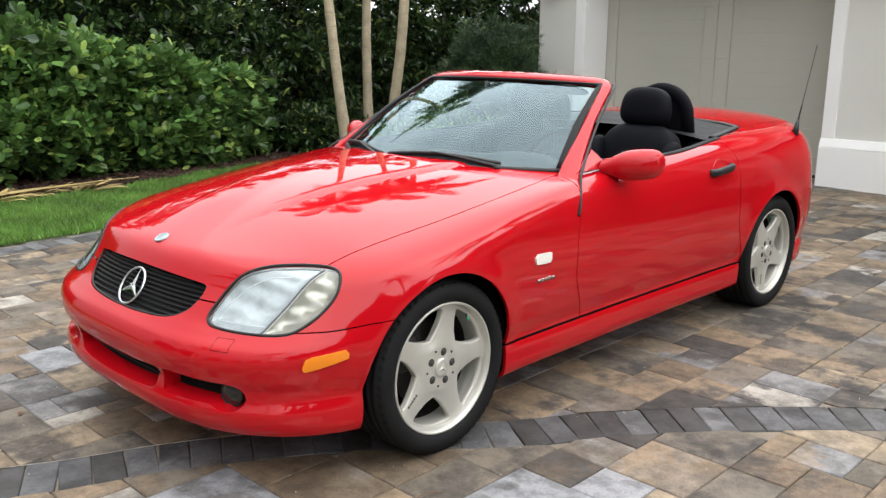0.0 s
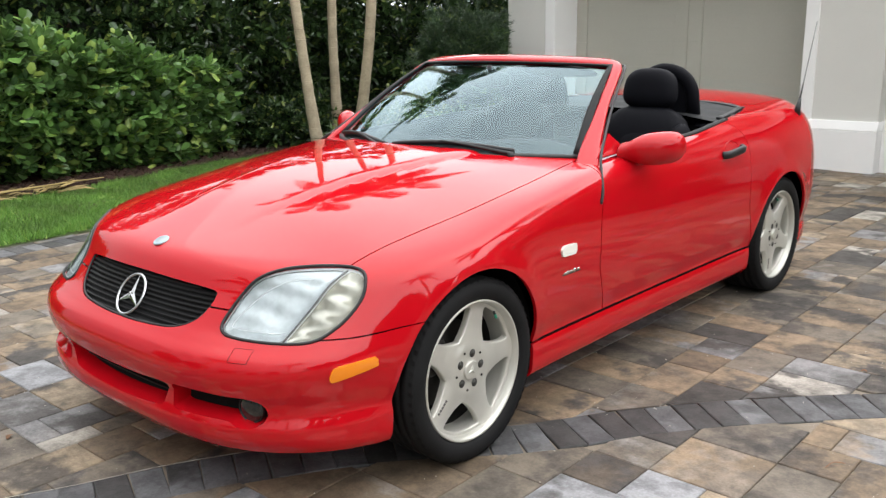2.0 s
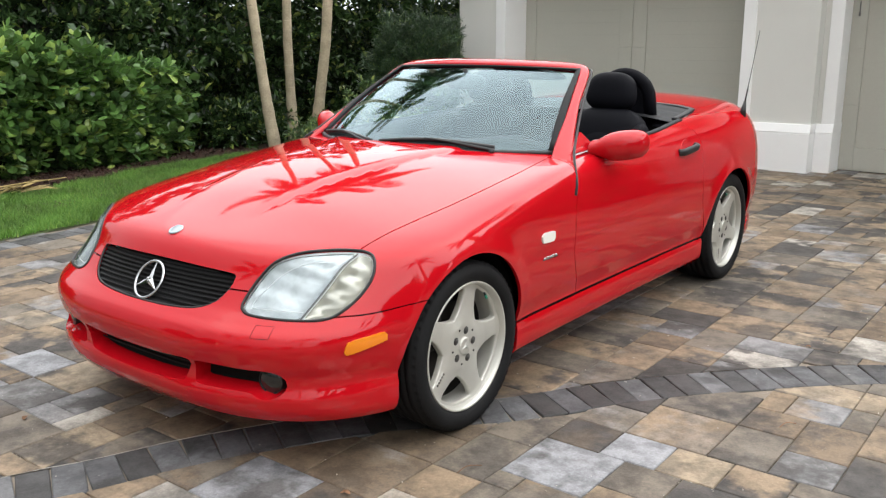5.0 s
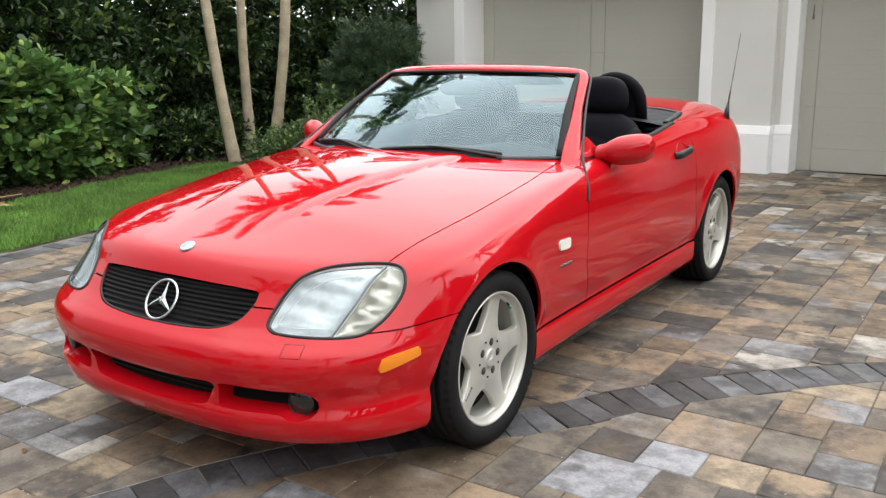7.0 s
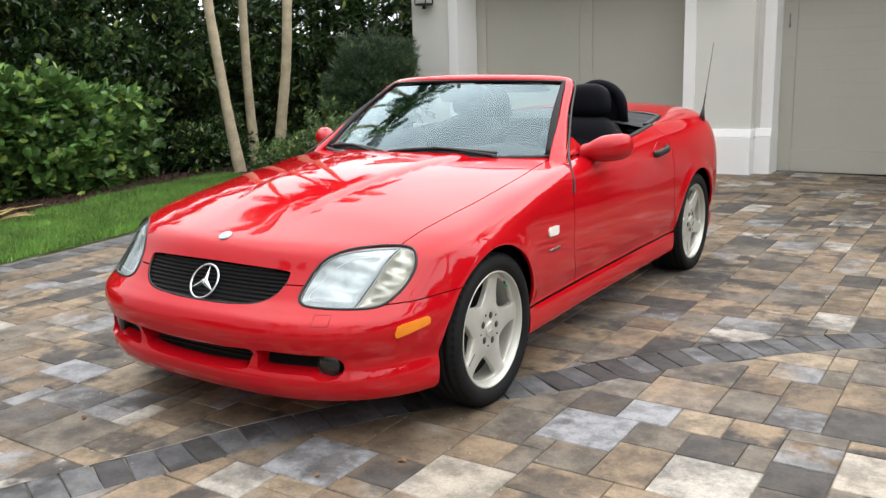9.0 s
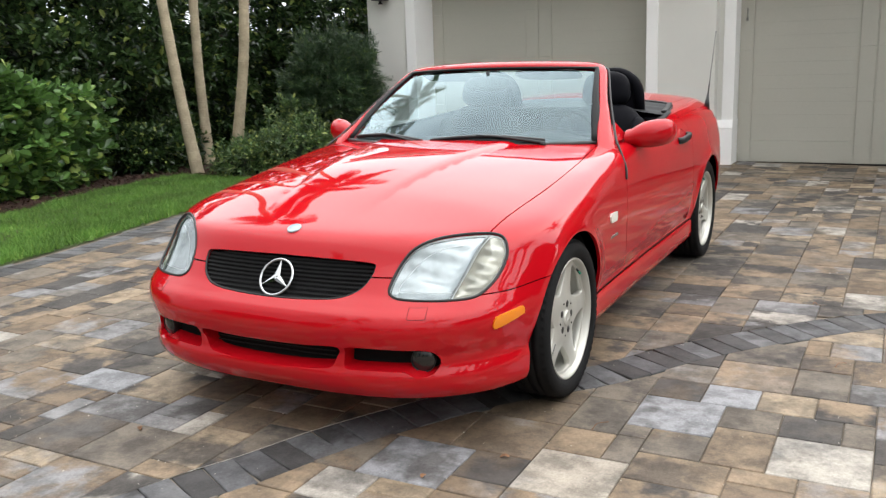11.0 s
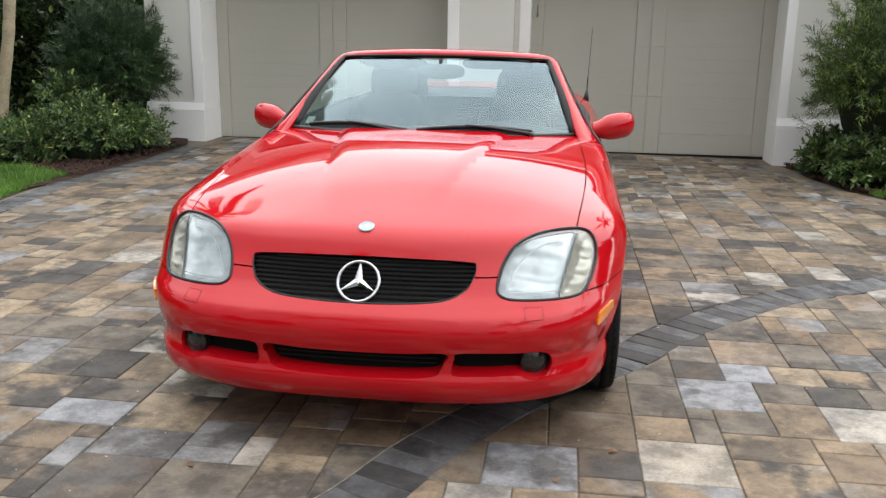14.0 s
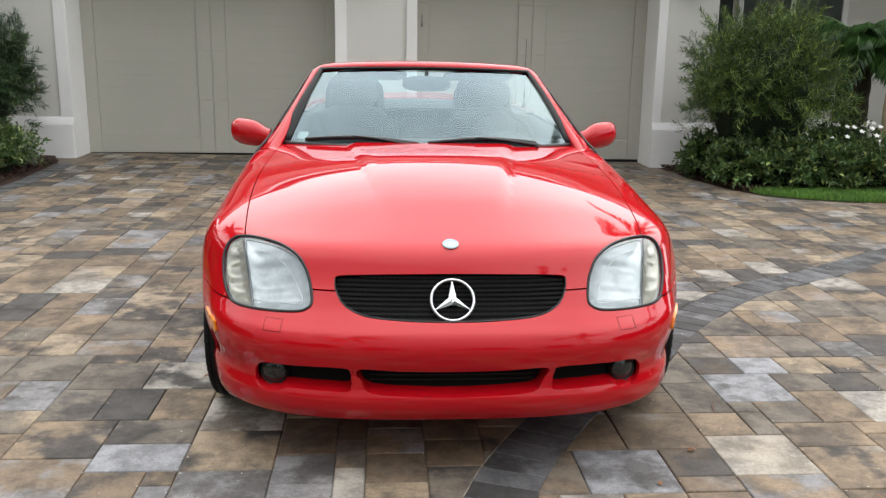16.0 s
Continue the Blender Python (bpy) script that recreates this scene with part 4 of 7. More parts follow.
# mirrors on the doors
for sx, door in ((1, doors[0]), (-1, doors[1])):
    # one smooth housing that grows out of its foot on the door
    rows_ = [(0, .036, .056), (.12, .037, .053), (.24, .050, .058), (.36, .059, .065), (.50, .062, .070), (.66, .062, .073), (.80, .059, .070), (.89, .052, .063), (.955, .040, .050), (.99, .026, .034), (1.004, .010, .014)]
    vs, fs = [], []
    for s_, hz, hy in rows_:
        for k in range(28):
            a_ = 2 * math.pi * k / 28
            ca, sa = math.cos(a_), math.sin(a_)
            q = (abs(ca) ** 2.15 + abs(sa) ** 2.15) ** (-1 / 2.15)
            yy = ca * q * hy
            vs.append(((.728 + .196 * s_) * sx, .988 + .095 * s_ ** 1.2 + (yy if yy < 0 else yy * .55), .848 + .024 * s_ ** .8 + sa * q * hz))
    for i in range(len(rows_) - 1):
        for k in range(28):
            p_, q_ = i * 28 + k, i * 28 + (k + 1) % 28
            fs.append((p_, q_, q_ + 28, p_ + 28))
    fs.append(tuple(range(len(vs) - 28, len(vs))))
    if sx > 0:
        fs = [f[::-1] for f in fs]
    mirror = raw("door_mirror", vs, fs, RED, door, "red door mirror housing", smooth=True)
    gv_, gf_ = pillow(0, 0, 0, .050, .006, .036, 3)
    raw("mirror_glass", [((.868 + x) * sx, 1.075 + y + .45 * x, .868 + z) for x, y, z in gv_], gf_, CHROME, mirror, smooth=True)
    raw("mirror_triangle", [(.722 * sx, .80, .842), (.728 * sx, 1.01, .848), (.690 * sx, .935, .918), (.700 * sx, .80, .842), (.706 * sx, 1.01, .848), (.676 * sx, .935, .918)],
        [(0, 1, 2), (3, 5, 4), (0, 2, 5, 3), (1, 4, 5, 2), (0, 3, 4, 1)], RED, mirror)

    # pull handle over a red hollow
    h = smooth_line([(.795, 1.715, .760), (.815, 1.735, .762), (.818, 1.80, .767), (.817, 1.88, .773), (.797, 1.905, .775)], 5)
    h[:, 0] *= sx
    handle = raw("door_handle", *sweep(h, [.034] * len(h), .024, [(sx, 0, 0)] * len(h), 10, 2.6), BLACK, door, "black pull handle", smooth=True)
    raw("handle_lock", *tube([(.812 * sx, 1.897, .778), (.822 * sx, 1.897, .778)], .007, 12), CHROME, handle, smooth=True)
    cup = closed([(1.76, .752), (1.80, .742), (1.86, .746), (1.885, .770), (1.87, .800), (1.82, .812), (1.77, .798), (1.75, .775)], 4)
    vv, ct, _ = cut(hull_v, hull_t, lambda v: inside(v[:, 1], v[:, 2], cup) + np.where(v[:, 0] * sx < .5, 9, 0))
    cl = even(edge_loop(vv, ct), 40)
    raw("handle_recess_edge", *tube(np.concatenate([cl, cl[1:2]]), .0022, 5, False), RED, door, smooth=True)

    # trim along the top of the door and the inner panel
    ys = np.linspace(.86, 1.98, 24)
    topz = []
    for y in ys:
        zz = np.linspace(.75, .98, 200)
        f = skin(np.full(200, float(half_open(y)) + .004), np.full(200, y), zz)
        topz.append(zz[np.argmax(f > 0)])
    strip = np.stack([(half_open(ys) + .002) * sx, ys, np.array(topz) - .003], 1)
    raw("belt_weatherstrip", *sweep(strip, [.028] * 24, .016, [(0, 0, 1)] * 24, 8), TRIM_GREY, door, "black belt weatherstrip", smooth=True)
    vs = []
    for y, z in zip(ys, topz):
        xo = float(half_open(y)) - .012
        vs += [(xo * sx, y, z - .004), ((xo - .05) * sx, y, z - .03), ((xo - .07) * sx, y, z - .12), ((xo - .05) * sx, y, .30)]
    fs = [(k * 4 + j, k * 4 + j + 1, k * 4 + 5 + j, k * 4 + 4 + j) for k in range(23) for j in range(3)]
    raw("door_card", vs, fs, TRIM_GREY, door, smooth=True)

# cabin tub and dashboard
raw("cabin_tub", [(-.66, .62, .28), (.66, .62, .28), (.66, 2.02, .28), (-.66, 2.02, .28), (-.66, .62, .80), (.66, .62, .80), (.66, 2.02, .86), (-.66, 2.02, .86)],
    [(0, 1, 2, 3), (0, 4, 5, 1), (2, 6, 7, 3), (1, 5, 6, 2), (3, 7, 4, 0)], TRIM_GREY, car)
vs = []
nx = 29
rows = [(.50, .835, 0), (.62, .842, 0), (.78, .850, .02), (.92, .852, .03), (1.00, .838, .03), (1.035, .800, .02), (1.03, .70, 0), (.99, .55, 0)]
for y, z, hump in rows:
    for i in range(nx):
        x = -.68 + 1.36 * i / (nx - 1)
        yy = y + (.30 * (x / .64) ** 2 * max(0, 1 - (y - .5) / .42) if y < .92 else 0)
        vs.append((x, min(yy, y + .25), z - .008 * (x / .64) ** 2 + hump * 1.1 * math.exp(-((x - .36) / .16) ** 2)))
fs = [(j * nx + i, j * nx + i + 1, (j + 1) * nx + i + 1, (j + 1) * nx + i) for j in range(len(rows) - 1) for i in range(nx - 1)]
dash = raw("dashboard", vs, fs, TRIM_GREY, car, "dark grey soft dashboard", smooth=True)
for x in (-.52, -.12, .12, .56):
    raw("air_vent", *lathe([(0, .038), (.004, .036), (.002, .028), (-.004, .0001)], 20), CHROME, dash, smooth=True).matrix_local = pose(x, 1.034, .775, 0, 0, 90)

# steering wheel
wheel_m = pose(.36, 1.13, .80, 62, 0, 0)
steer = raw("steering_wheel", [wheel_m @ Vector((math.cos(2 * math.pi * i / 40) * (.178 + .014 * math.cos(a)), math.sin(2 * math.pi * i / 40) * (.178 + .014 * math.cos(a)), .014 * math.sin(a)))
                              for i in range(40) for a in [2 * math.pi * k / 8 for k in range(8)]],
            [(i * 8 + k, ((i + 1) % 40) * 8 + k, ((i + 1) % 40) * 8 + (k + 1) % 8, i * 8 + (k + 1) % 8) for i in range(40) for k in range(8)], LEATHER, car, "dark leather steering wheel", smooth=True)
vs, fs = pillow(0, 0, -.01, .085, .075, .03, 2.6)
raw("airbag_cover", [wheel_m @ Vector(v) for v in vs], fs, TRIM_GREY, steer, smooth=True)
for a in (200, 340, 270):
    c = Vector((math.cos(radians(a)), math.sin(radians(a)), 0))
    raw("spoke", *tube([wheel_m @ (c * .06 + Vector((0, 0, -.015))), wheel_m @ (c * .17)], .013, 8), TRIM_GREY, steer, smooth=True)

# rear-view mirror
raw("rear_view_mirror", *pillow(0, 1.085, 1.095, .115, .020, .036, 3), BLACK, car, "black rear-view mirror", smooth=True)
raw("mirror_stalk", *tube([(0, 1.075, 1.10), (0, 1.085, 1.155)], .010, 8), BLACK, car, smooth=True)
for sx in (1, -1):
    raw("sun_visor", *pillow(.26 * sx, 1.235, 1.128, .17, .070, .010, 4, tilt=-18), TRIM_GREY, car, "folded grey sun visor", smooth=True)

# seats
for sx in (1, -1):
    cx = .37 * sx
    seat = raw("seat", *pillow(cx, 1.42, .44, .255, .27, .10, 3.4, tilt=8), LEATHER, car, "black leather bucket seat", smooth=True)
    raw("backrest", *pillow(cx, 1.775, .688, .245, .085, .262, 3.6, tilt=-13, taper=.14), LEATHER, seat, smooth=True)
    raw("backrest_centre", *pillow(cx, 1.752, .672, .150, .075, .205, 3.0, tilt=-13), LEATHER, seat, smooth=True)
    for b in (1, -1):
        raw("side_bolster", *pillow(cx + b * .205, 1.715, .66, .05, .085, .225, 2.6, tilt=-13), LEATHER, seat, smooth=True)
    raw("headrest", *pillow(cx, 1.835, 1.026, .142, .060, .096, 2.9, tilt=-8, taper=.16), LEATHER, seat, "padded black headrest", smooth=True)
    for b in (1, -1):
        raw("headrest_post", *tube([(cx + b * .062, 1.812, .88), (cx + b * .062, 1.825, .99)], .008, 8), CHROME, seat, smooth=True)
    # roll hoop behind
    arc = [(cx - .138, 2.02, .86)] + [(cx - .138 * math.cos(math.pi * i / 16), 1.99 - .01 * math.sin(math.pi * i / 16), .985 + .125 * math.sin(math.pi * i / 16)) for i in range(17)] + [(cx + .138, 2.02, .86)]
    hoop = raw("roll_hoop", *sweep(arc, [.06] * len(arc), .055, [(0, -1, 0)] * len(arc), 12, 2.6), LEATHER, car, "black padded roll hoop", smooth=True)
    raw("hoop_pad", *pillow(cx, 2.0, .965, .13, .022, .12, 2.6), LEATHER, hoop, smooth=True)
raw("centre_console", *pillow(0, 1.40, .50, .085, .45, .10, 4), TRIM_GREY, car, smooth=True)

# shelf behind the seats
vs = []
ys = np.linspace(1.93, 2.395, 14)
for j, y in enumerate(ys):
    w = float(half_open(min(y, 2.385))) + .006
    for i in range(25):
        x = -w + 2 * w * i / 24
        zz = float(top_c(y) - top_drop(y) * (abs(x) / .8) ** 2.15)
        vs.append((x, y, zz - .004 - .012 * (1 - step(1.93, 2.05, y)) + .006 * math.sin(y * 40 + 1.5 * math.cos(x * 5)) * (1 - step(2.2, 2.3, y))))
fs = [(j * 25 + i, j * 25 + i + 1, (j + 1) * 25 + i + 1, (j + 1) * 25 + i) for j in range(13) for i in range(24)]
shelf = raw("rear_shelf", vs, fs, TRIM_GREY, car, "black cloth-covered rear shelf", smooth=True)
# folded cover cloth stuffed beside the hoops
for sx in (1, -1):
    raw("cover_fold", *pillow(.60 * sx, 2.03, .862, .075, .10, .022, 2.4, tilt=6), LEATHER, shelf, "bunched black cover cloth", smooth=True)
    raw("cover_fold", *pillow(.50 * sx, 2.10, .886, .085, .055, .020, 2.2, tilt=-4), LEATHER, shelf, smooth=True)
    rail = smooth_line([(.655 * sx, 1.97, .893), (.632 * sx, 2.15, .904), (.60 * sx, 2.33, .916)], 5)
    raw("shelf_rail", *sweep(rail, [.030] * len(rail), .014, [(0, 0, 1)] * len(rail), 10), BLACK, shelf, smooth=True)
back_rim = smooth_line([(-.60, 2.355, .910), (-.45, 2.375, .930), (0, 2.382, .946), (.45, 2.375, .930), (.60, 2.355, .910)], 6)
raw("shelf_lip", *sweep(back_rim, [.045] * len(back_rim), .014, [(0, 0, 1)] * len(back_rim), 8), BLACK, shelf, smooth=True)

# tail lamps and aerial
RED_LENS = material("red_lens", (0.35, 0.012, 0.010), 0.15, 0, 0.6)
for sx in (1, -1):
    patch(lambda v: np.maximum.reduce([np.abs(v[:, 2] - .66) - .07, 3.02 - v[:, 1], .45 - v[:, 0] * sx]), "tail_lamp", RED_LENS, car, "dark red tail lamp", lift=.003, depth=.01)
base = onto_skin(np.array([[.735, 2.735, .87]]))[0]
tip = np.array([.757, 2.855, 1.328])
aerial = raw("aerial", *tube([base + (tip - base) * k for k in (0, .3, .32, 1)], [.0045, .004, .0022, .0015], 8), BLACK, car, "thin black aerial", smooth=True)
raw("aerial_foot", *tube([base - np.array([0, 0, .015]), base + (tip - base) * .06, base + (tip - base) * .16], [.020, .014, .006], 12), BLACK, aerial, smooth=True)


# ---------------------------------------------------------------- wheels
VALVE_GREEN = material('green_valve_cap', (0.02, 0.22, 0.13), 0.4, grain=(30, 90, .1))
BOLT_STEEL = material('bolt_steel', (0.06, 0.058, 0.054), 0.5, 0.5, grain=(20, 150, .2))


def wheel_parts(parent, face_x, hub_y, sx, turn):
    """One wheel, its outer face at face_x; x runs outwards."""
    m = Matrix.Translation((face_x * sx, hub_y, HUB_Z)) @ Matrix.Diagonal((sx, 1, 1, 1))

    def put(name, vs, fs, mat, par, label="", smooth=True):
        fs = [tuple(f[::-1]) for f in fs] if sx < 0 else fs
        return raw(name, [m @ Vector(v) for v in vs], fs, mat, par, label, smooth)

    wheel = thing("wheel", "", "")
    wheel.parent = parent
    R = TYRE_R
    prof = [(-.205, .205), (-.212, .225), (-.214, .250), (-.208, .272), (-.196, .284), (-.180, .2885)]
    for a, b in zip([-.178, -.137, -.102, -.067, -.032], [-.142, -.107, -.072, -.037, -.006]):
        prof += [(a, .282), (a + .002, R), (b, R), (b + .002, .282)]
    prof += [(.004, .286), (.014, .277), (.019, .262), (.020, .250), (.016, .236), (.010, .226), (.006, .2245), (.000, .2205), (-.01, .214)]
    tyre = put("tyre", *lathe(prof, 72), RUBBER, wheel, "black low-profile tyre", True)
    # shoulder blocks
    vs, fs = [], []
    for k in range(60):
        a0 = 2 * math.pi * k / 60
        for da in (0,):
            c = [(-.004, R + .0008), (.008, .2835), (.013, .2775)]
            b0 = len(vs)
            for s_, r in c:
                for w in (-.034, .028):
                    a = a0 + w + s_ * 2
                    vs.append((s_ + .0030, r * math.cos(a), r * math.sin(a)))
            fs += [(b0, b0 + 1, b0 + 3, b0 + 2), (b0 + 2, b0 + 3, b0 + 5, b0 + 4)]
    tagged(put("tread_shoulder", vs, fs, RUBBER, tyre, smooth=False), kind="stuff")
    # lip and barrel
    rim = put("rim", *lathe([(-.012, .2175), (.004, .2225), (.008, .2225), (.010, .219), (.008, .2145), (-.006, .2095), (-.020, .205), (-.040, .199), (-.060, .196)], 96), SILVER, wheel, "silver five-spoke alloy rim", True)
    # spoked disc: a polar sheet with five windows cut through
    nr, na = 34, 240
    rad = np.linspace(.004, .2115, nr)
    P, F = [], []
    for i in range(nr):
        for k in range(na):
            a = 2 * math.pi * k / na
            P.append((0, rad[i] * math.cos(a), rad[i] * math.sin(a)))
    for i in range(nr - 1):
        for k in range(na):
            a, b = i * na + k, i * na + (k + 1) % na
            F += [(a, a + na, b + na), (a, b + na, b)]
    P, F = np.array(P), np.array(F)

    def window(v):
        r = np.sqrt(v[:, 1] ** 2 + v[:, 2] ** 2)
        a = np.arctan2(v[:, 2], v[:, 1]) - turn
        a = (a + math.pi / 5) % (2 * math.pi / 5) - math.pi / 5
        off = np.abs(r * np.sin(a)) * np.where(np.abs(a) > 1.5, 9, 1)
        halfw = np.interp(r, [.05, .085, .11, .135, .16, .185, .215], [.082, .064, .049, .0385, .0325, .0300, .034])
        q = halfw - off
        q = np.maximum(q, r - .2045)
        q = smax(q, .092 - r, .05)
        return smax(q, r - .203, .03)

    def height(v):
        r = np.sqrt(v[:, 1] ** 2 + v[:, 2] ** 2)
        a = np.arctan2(v[:, 2], v[:, 1]) - turn
        a = (a + math.pi / 5) % (2 * math.pi / 5) - math.pi / 5
        off = np.abs(r * np.sin(a))
        h = np.interp(r, [0, .03, .034, .075, .13, .19, .212], [-.010, -.010, -.013, -.012, -.016, -.014, -.008])
        edge = np.clip(window(v), -.02, 0)
        return h - .0035 * np.clip(off / .04, 0, 1.3) ** 2 * step(.07, .1, r)

    P, _, keep = cut(P, F, lambda v: window(v), on_skin=False)
    P, keep = compact(P, keep)
    P[:, 0] = height(P)
    # round the window edges over
    e = rim_edges(keep)
    border = np.unique(e)
    rr = np.sqrt(P[border, 1] ** 2 + P[border, 2] ** 2)
    lipb = border[(rr > .03) & (rr < .2105)]
    back = P.copy()
    ev = e[np.isin(e[:, 0], lipb) & np.isin(e[:, 1], lipb)]
    used, inv = np.unique(ev, return_inverse=True)
    inv = inv.reshape(-1, 2)
    w1 = P[used] + np.array([-.004, 0, 0])
    g = np.zeros_like(w1)
    for ax in (1, 2):
        d = np.zeros(3)
        d[ax] = 5e-4
        g[:, ax] = (window(P[used] + d) - window(P[used] - d)) / 1e-3
    ln_ = np.linalg.norm(g, axis=1)[:, None]
    g = g / np.maximum(ln_, 1e-6)
    w1 = P[used] - g * .0025 + np.array([-.0035, 0, 0])
    w2 = P[used] - g * .002 + np.array([-.022, 0, 0])
    n0 = len(P)
    mcount = len(used)
    vs = np.concatenate([P, w1, w2])
    fs = keep.tolist() + [(int(used[b]), int(used[a]), n0 + a, n0 + b) for a, b in inv.tolist()] + [(n0 + b, n0 + a, n0 + mcount + a, n0 + mcount + b) for a, b in inv.tolist()]
    fs = [tuple(f[::-1]) for f in fs]
    put("spokes", vs.tolist(), fs, SILVER, rim, "", True)
    put("hub_cap", *lathe([(-.012, .031), (-.006, .030), (-.004, .026), (-.0055, .018), (-.004, .010), (-.003, .0001)], 32), SILVER, rim)
    for k in range(5):
        a = turn + 2 * math.pi * k / 5
        cy, cz = .052 * math.cos(a), .052 * math.sin(a)
        v2, f2 = lathe([(-.0118, .0135), (-.0112, .0128), (-.0112, .0075), (-.0100, .0070), (-.0098, .0001)], 14)
        put("wheel_bolt", [(x, y + cy, z + cz) for x, y, z in v2], f2, BOLT_STEEL, rim)
        a += math.pi / 5
        v2, f2 = lathe([(-.0105, .0042), (-.0122, .0036), (-.0122, .0001)], 8)
        put("pin_hole", [(x, y + .064 * math.cos(a), z + .064 * math.sin(a)) for x, y, z in v2], f2, DARK_METAL, rim)
    put("barrel", *lathe([(-.059, .196), (-.085, .194)], 48), SILVER, rim)
    # same barrel further in, coloured dark to stand for the shade there
    put("barrel_depth", *lathe([(-.085, .194), (-.10, .191), (-.195, .200), (-.205, .206)], 48), DARK_METAL, rim)
    put("brake_disc", *lathe([(-.075, .001), (-.075, .060), (-.090, .062), (-.090, .140), (-.102, .140), (-.102, .03)], 48), DARK_METAL, wheel)
    cal = pillow(-.085, -.10, .055, .03, .05, .06, 4)
    put("brake_caliper", *cal, DARK_METAL, wheel)
    # added near-black disc closes the wheel, standing for shade behind the spokes
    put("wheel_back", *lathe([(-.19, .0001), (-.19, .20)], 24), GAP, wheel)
    # raised three-armed mark on the hub and small raised bars along one spoke
    vs, fs = [], []
    for k in range(3):
        a = turn + 2 * math.pi * k / 3
        c, s_ = math.cos(a), math.sin(a)
        b0 = len(vs)
        vs += [(.0005, 0, 0), (-.0035, c * .023, s_ * .023), (-.004, c * .004 - s_ * .006, s_ * .004 + c * .006), (-.004, c * .004 + s_ * .006, s_ * .004 - c * .006)]
        fs += [(b0, b0 + 2, b0 + 1), (b0, b0 + 1, b0 + 3)]
    put("hub_mark", vs, fs, SILVER, rim, "", False)
    a = turn + 4 * math.pi / 5
    for k in range(5):
        r_ = .128 + k * .011
        c, s_ = math.cos(a), math.sin(a)
        q = [(r_ + u) * np.array([0, c, s_]) + w * np.array([0, -s_, c]) for u, w in ((-.004, -.024), (.004, -.024), (.004, -.015), (-.004, -.015))]
        put("spoke_mark", [p_ + np.array([-.0145, 0, 0]) for p_ in q] + [p_ + np.array([-.018, 0, 0]) for p_ in q], [(0, 1, 2, 3), (0, 4, 5, 1), (1, 5, 6, 2), (2, 6, 7, 3), (3, 7, 4, 0)], CHROME, rim, "", False)
    put("valve_cap", *tube([(-.002, .186 * math.cos(turn - .42), .186 * math.sin(turn - .42)), (.006, .178 * math.cos(turn - .42), .178 * math.sin(turn - .42))], .0048, 8), VALVE_GREEN, rim)
    put("tyre_valve", *tube([(-.012, .196 * math.cos(turn - .42), .196 * math.sin(turn - .42)), (.002, .182 * math.cos(turn - .42), .182 * math.sin(turn - .42))], .004, 8), BLACK, rim)


for hub_y, fx in ((0.0, .798), (WHEEL_BASE, .800)):
    for sx in (1, -1):
        wheel_parts(car, fx, hub_y, sx, math.pi / 2 + (-.22 if hub_y == 0 else .55))


# ---------------------------------------------------------------- planting


def quick(name, V, F, mat, parent=None, label="", smooth=False, kind="", category=""):
    """A mesh from arrays of vertices and of faces with the same number of corners."""
    me = bpy.data.meshes.new(name)
    k = F.shape[1]
    me.vertices.add(len(V))
    me.vertices.foreach_set("co", np.ascontiguousarray(V, np.float32).ravel())
    me.loops.add(F.size)
    me.loops.foreach_set("vertex_index", np.ascontiguousarray(F, np.int32).ravel())
    me.polygons.add(len(F))
    me.polygons.foreach_set("loop_start", np.arange(0, F.size, k, dtype=np.int32))
    me.polygons.foreach_set("use_smooth", np.full(len(F), smooth))
    me.materials.append(mat)
    me.update()
    me.validate()
    ob = new(name, me)
    ob.parent = parent
    return tagged(ob, label, category, "", kind)


def leaf_mat(name, dark, light, bright, share, rough=.42):
    """Leaves: each takes its own green between dark and light, and a share of them is young and bright."""
    m = bpy.data.materials.new(name)
    m.use_nodes = True
    n, l = m.node_tree.nodes, m.node_tree.links
    b = n["Principled BSDF"]
    g = n.new("ShaderNodeNewGeometry")
    r = n.new("ShaderNodeValToRGB")
    r.color_ramp.elements[0].color = (*dark, 1)
    r.color_ramp.elements[1].position, r.color_ramp.elements[1].color = 1 - share, (*light, 1)
    e = r.color_ramp.elements.new(1.0)
    e.color = (*bright, 1)
    l.new(g.outputs["Random Per Island"], r.inputs["Fac"])
    tc = n.new("ShaderNodeTexCoord")
    nz = n.new("ShaderNodeTexNoise")
    nz.inputs["Scale"].default_value, nz.inputs["Detail"].default_value = 2.5, 4
    l.new(tc.outputs["Object"], nz.inputs["Vector"])
    mr = n.new("ShaderNodeMapRange")
    mr.inputs["From Min"].default_value, mr.inputs["From Max"].default_value = .3, .7
    mr.inputs["To Min"].default_value, mr.inputs["To Max"].default_value = .65, 1.35
    l.new(nz.outputs["Fac"], mr.inputs["Value"])
    mx = n.new("ShaderNodeMix")
    mx.data_type, mx.blend_type = 'RGBA', 'MULTIPLY'
    mx.inputs["Factor"].default_value = 1
    l.new(r.outputs["Color"], mx.inputs["A"])
    l.new(mr.outputs[0], mx.inputs["B"])
    l.new(mx.outputs["Result"], b.inputs["Base Color"])
    b.inputs["Roughness"].default_value = rough
    tr = n.new("ShaderNodeBsdfTranslucent")
    l.new(mx.outputs["Result"], tr.inputs["Color"])
    ms = n.new("ShaderNodeMixShader")
    ms.inputs["Fac"].default_value = .22
    l.new(b.outputs[0], ms.inputs[1])
    l.new(tr.outputs[0], ms.inputs[2])
    l.new(ms.outputs[0], n["Material Output"].inputs["Surface"])
    return m


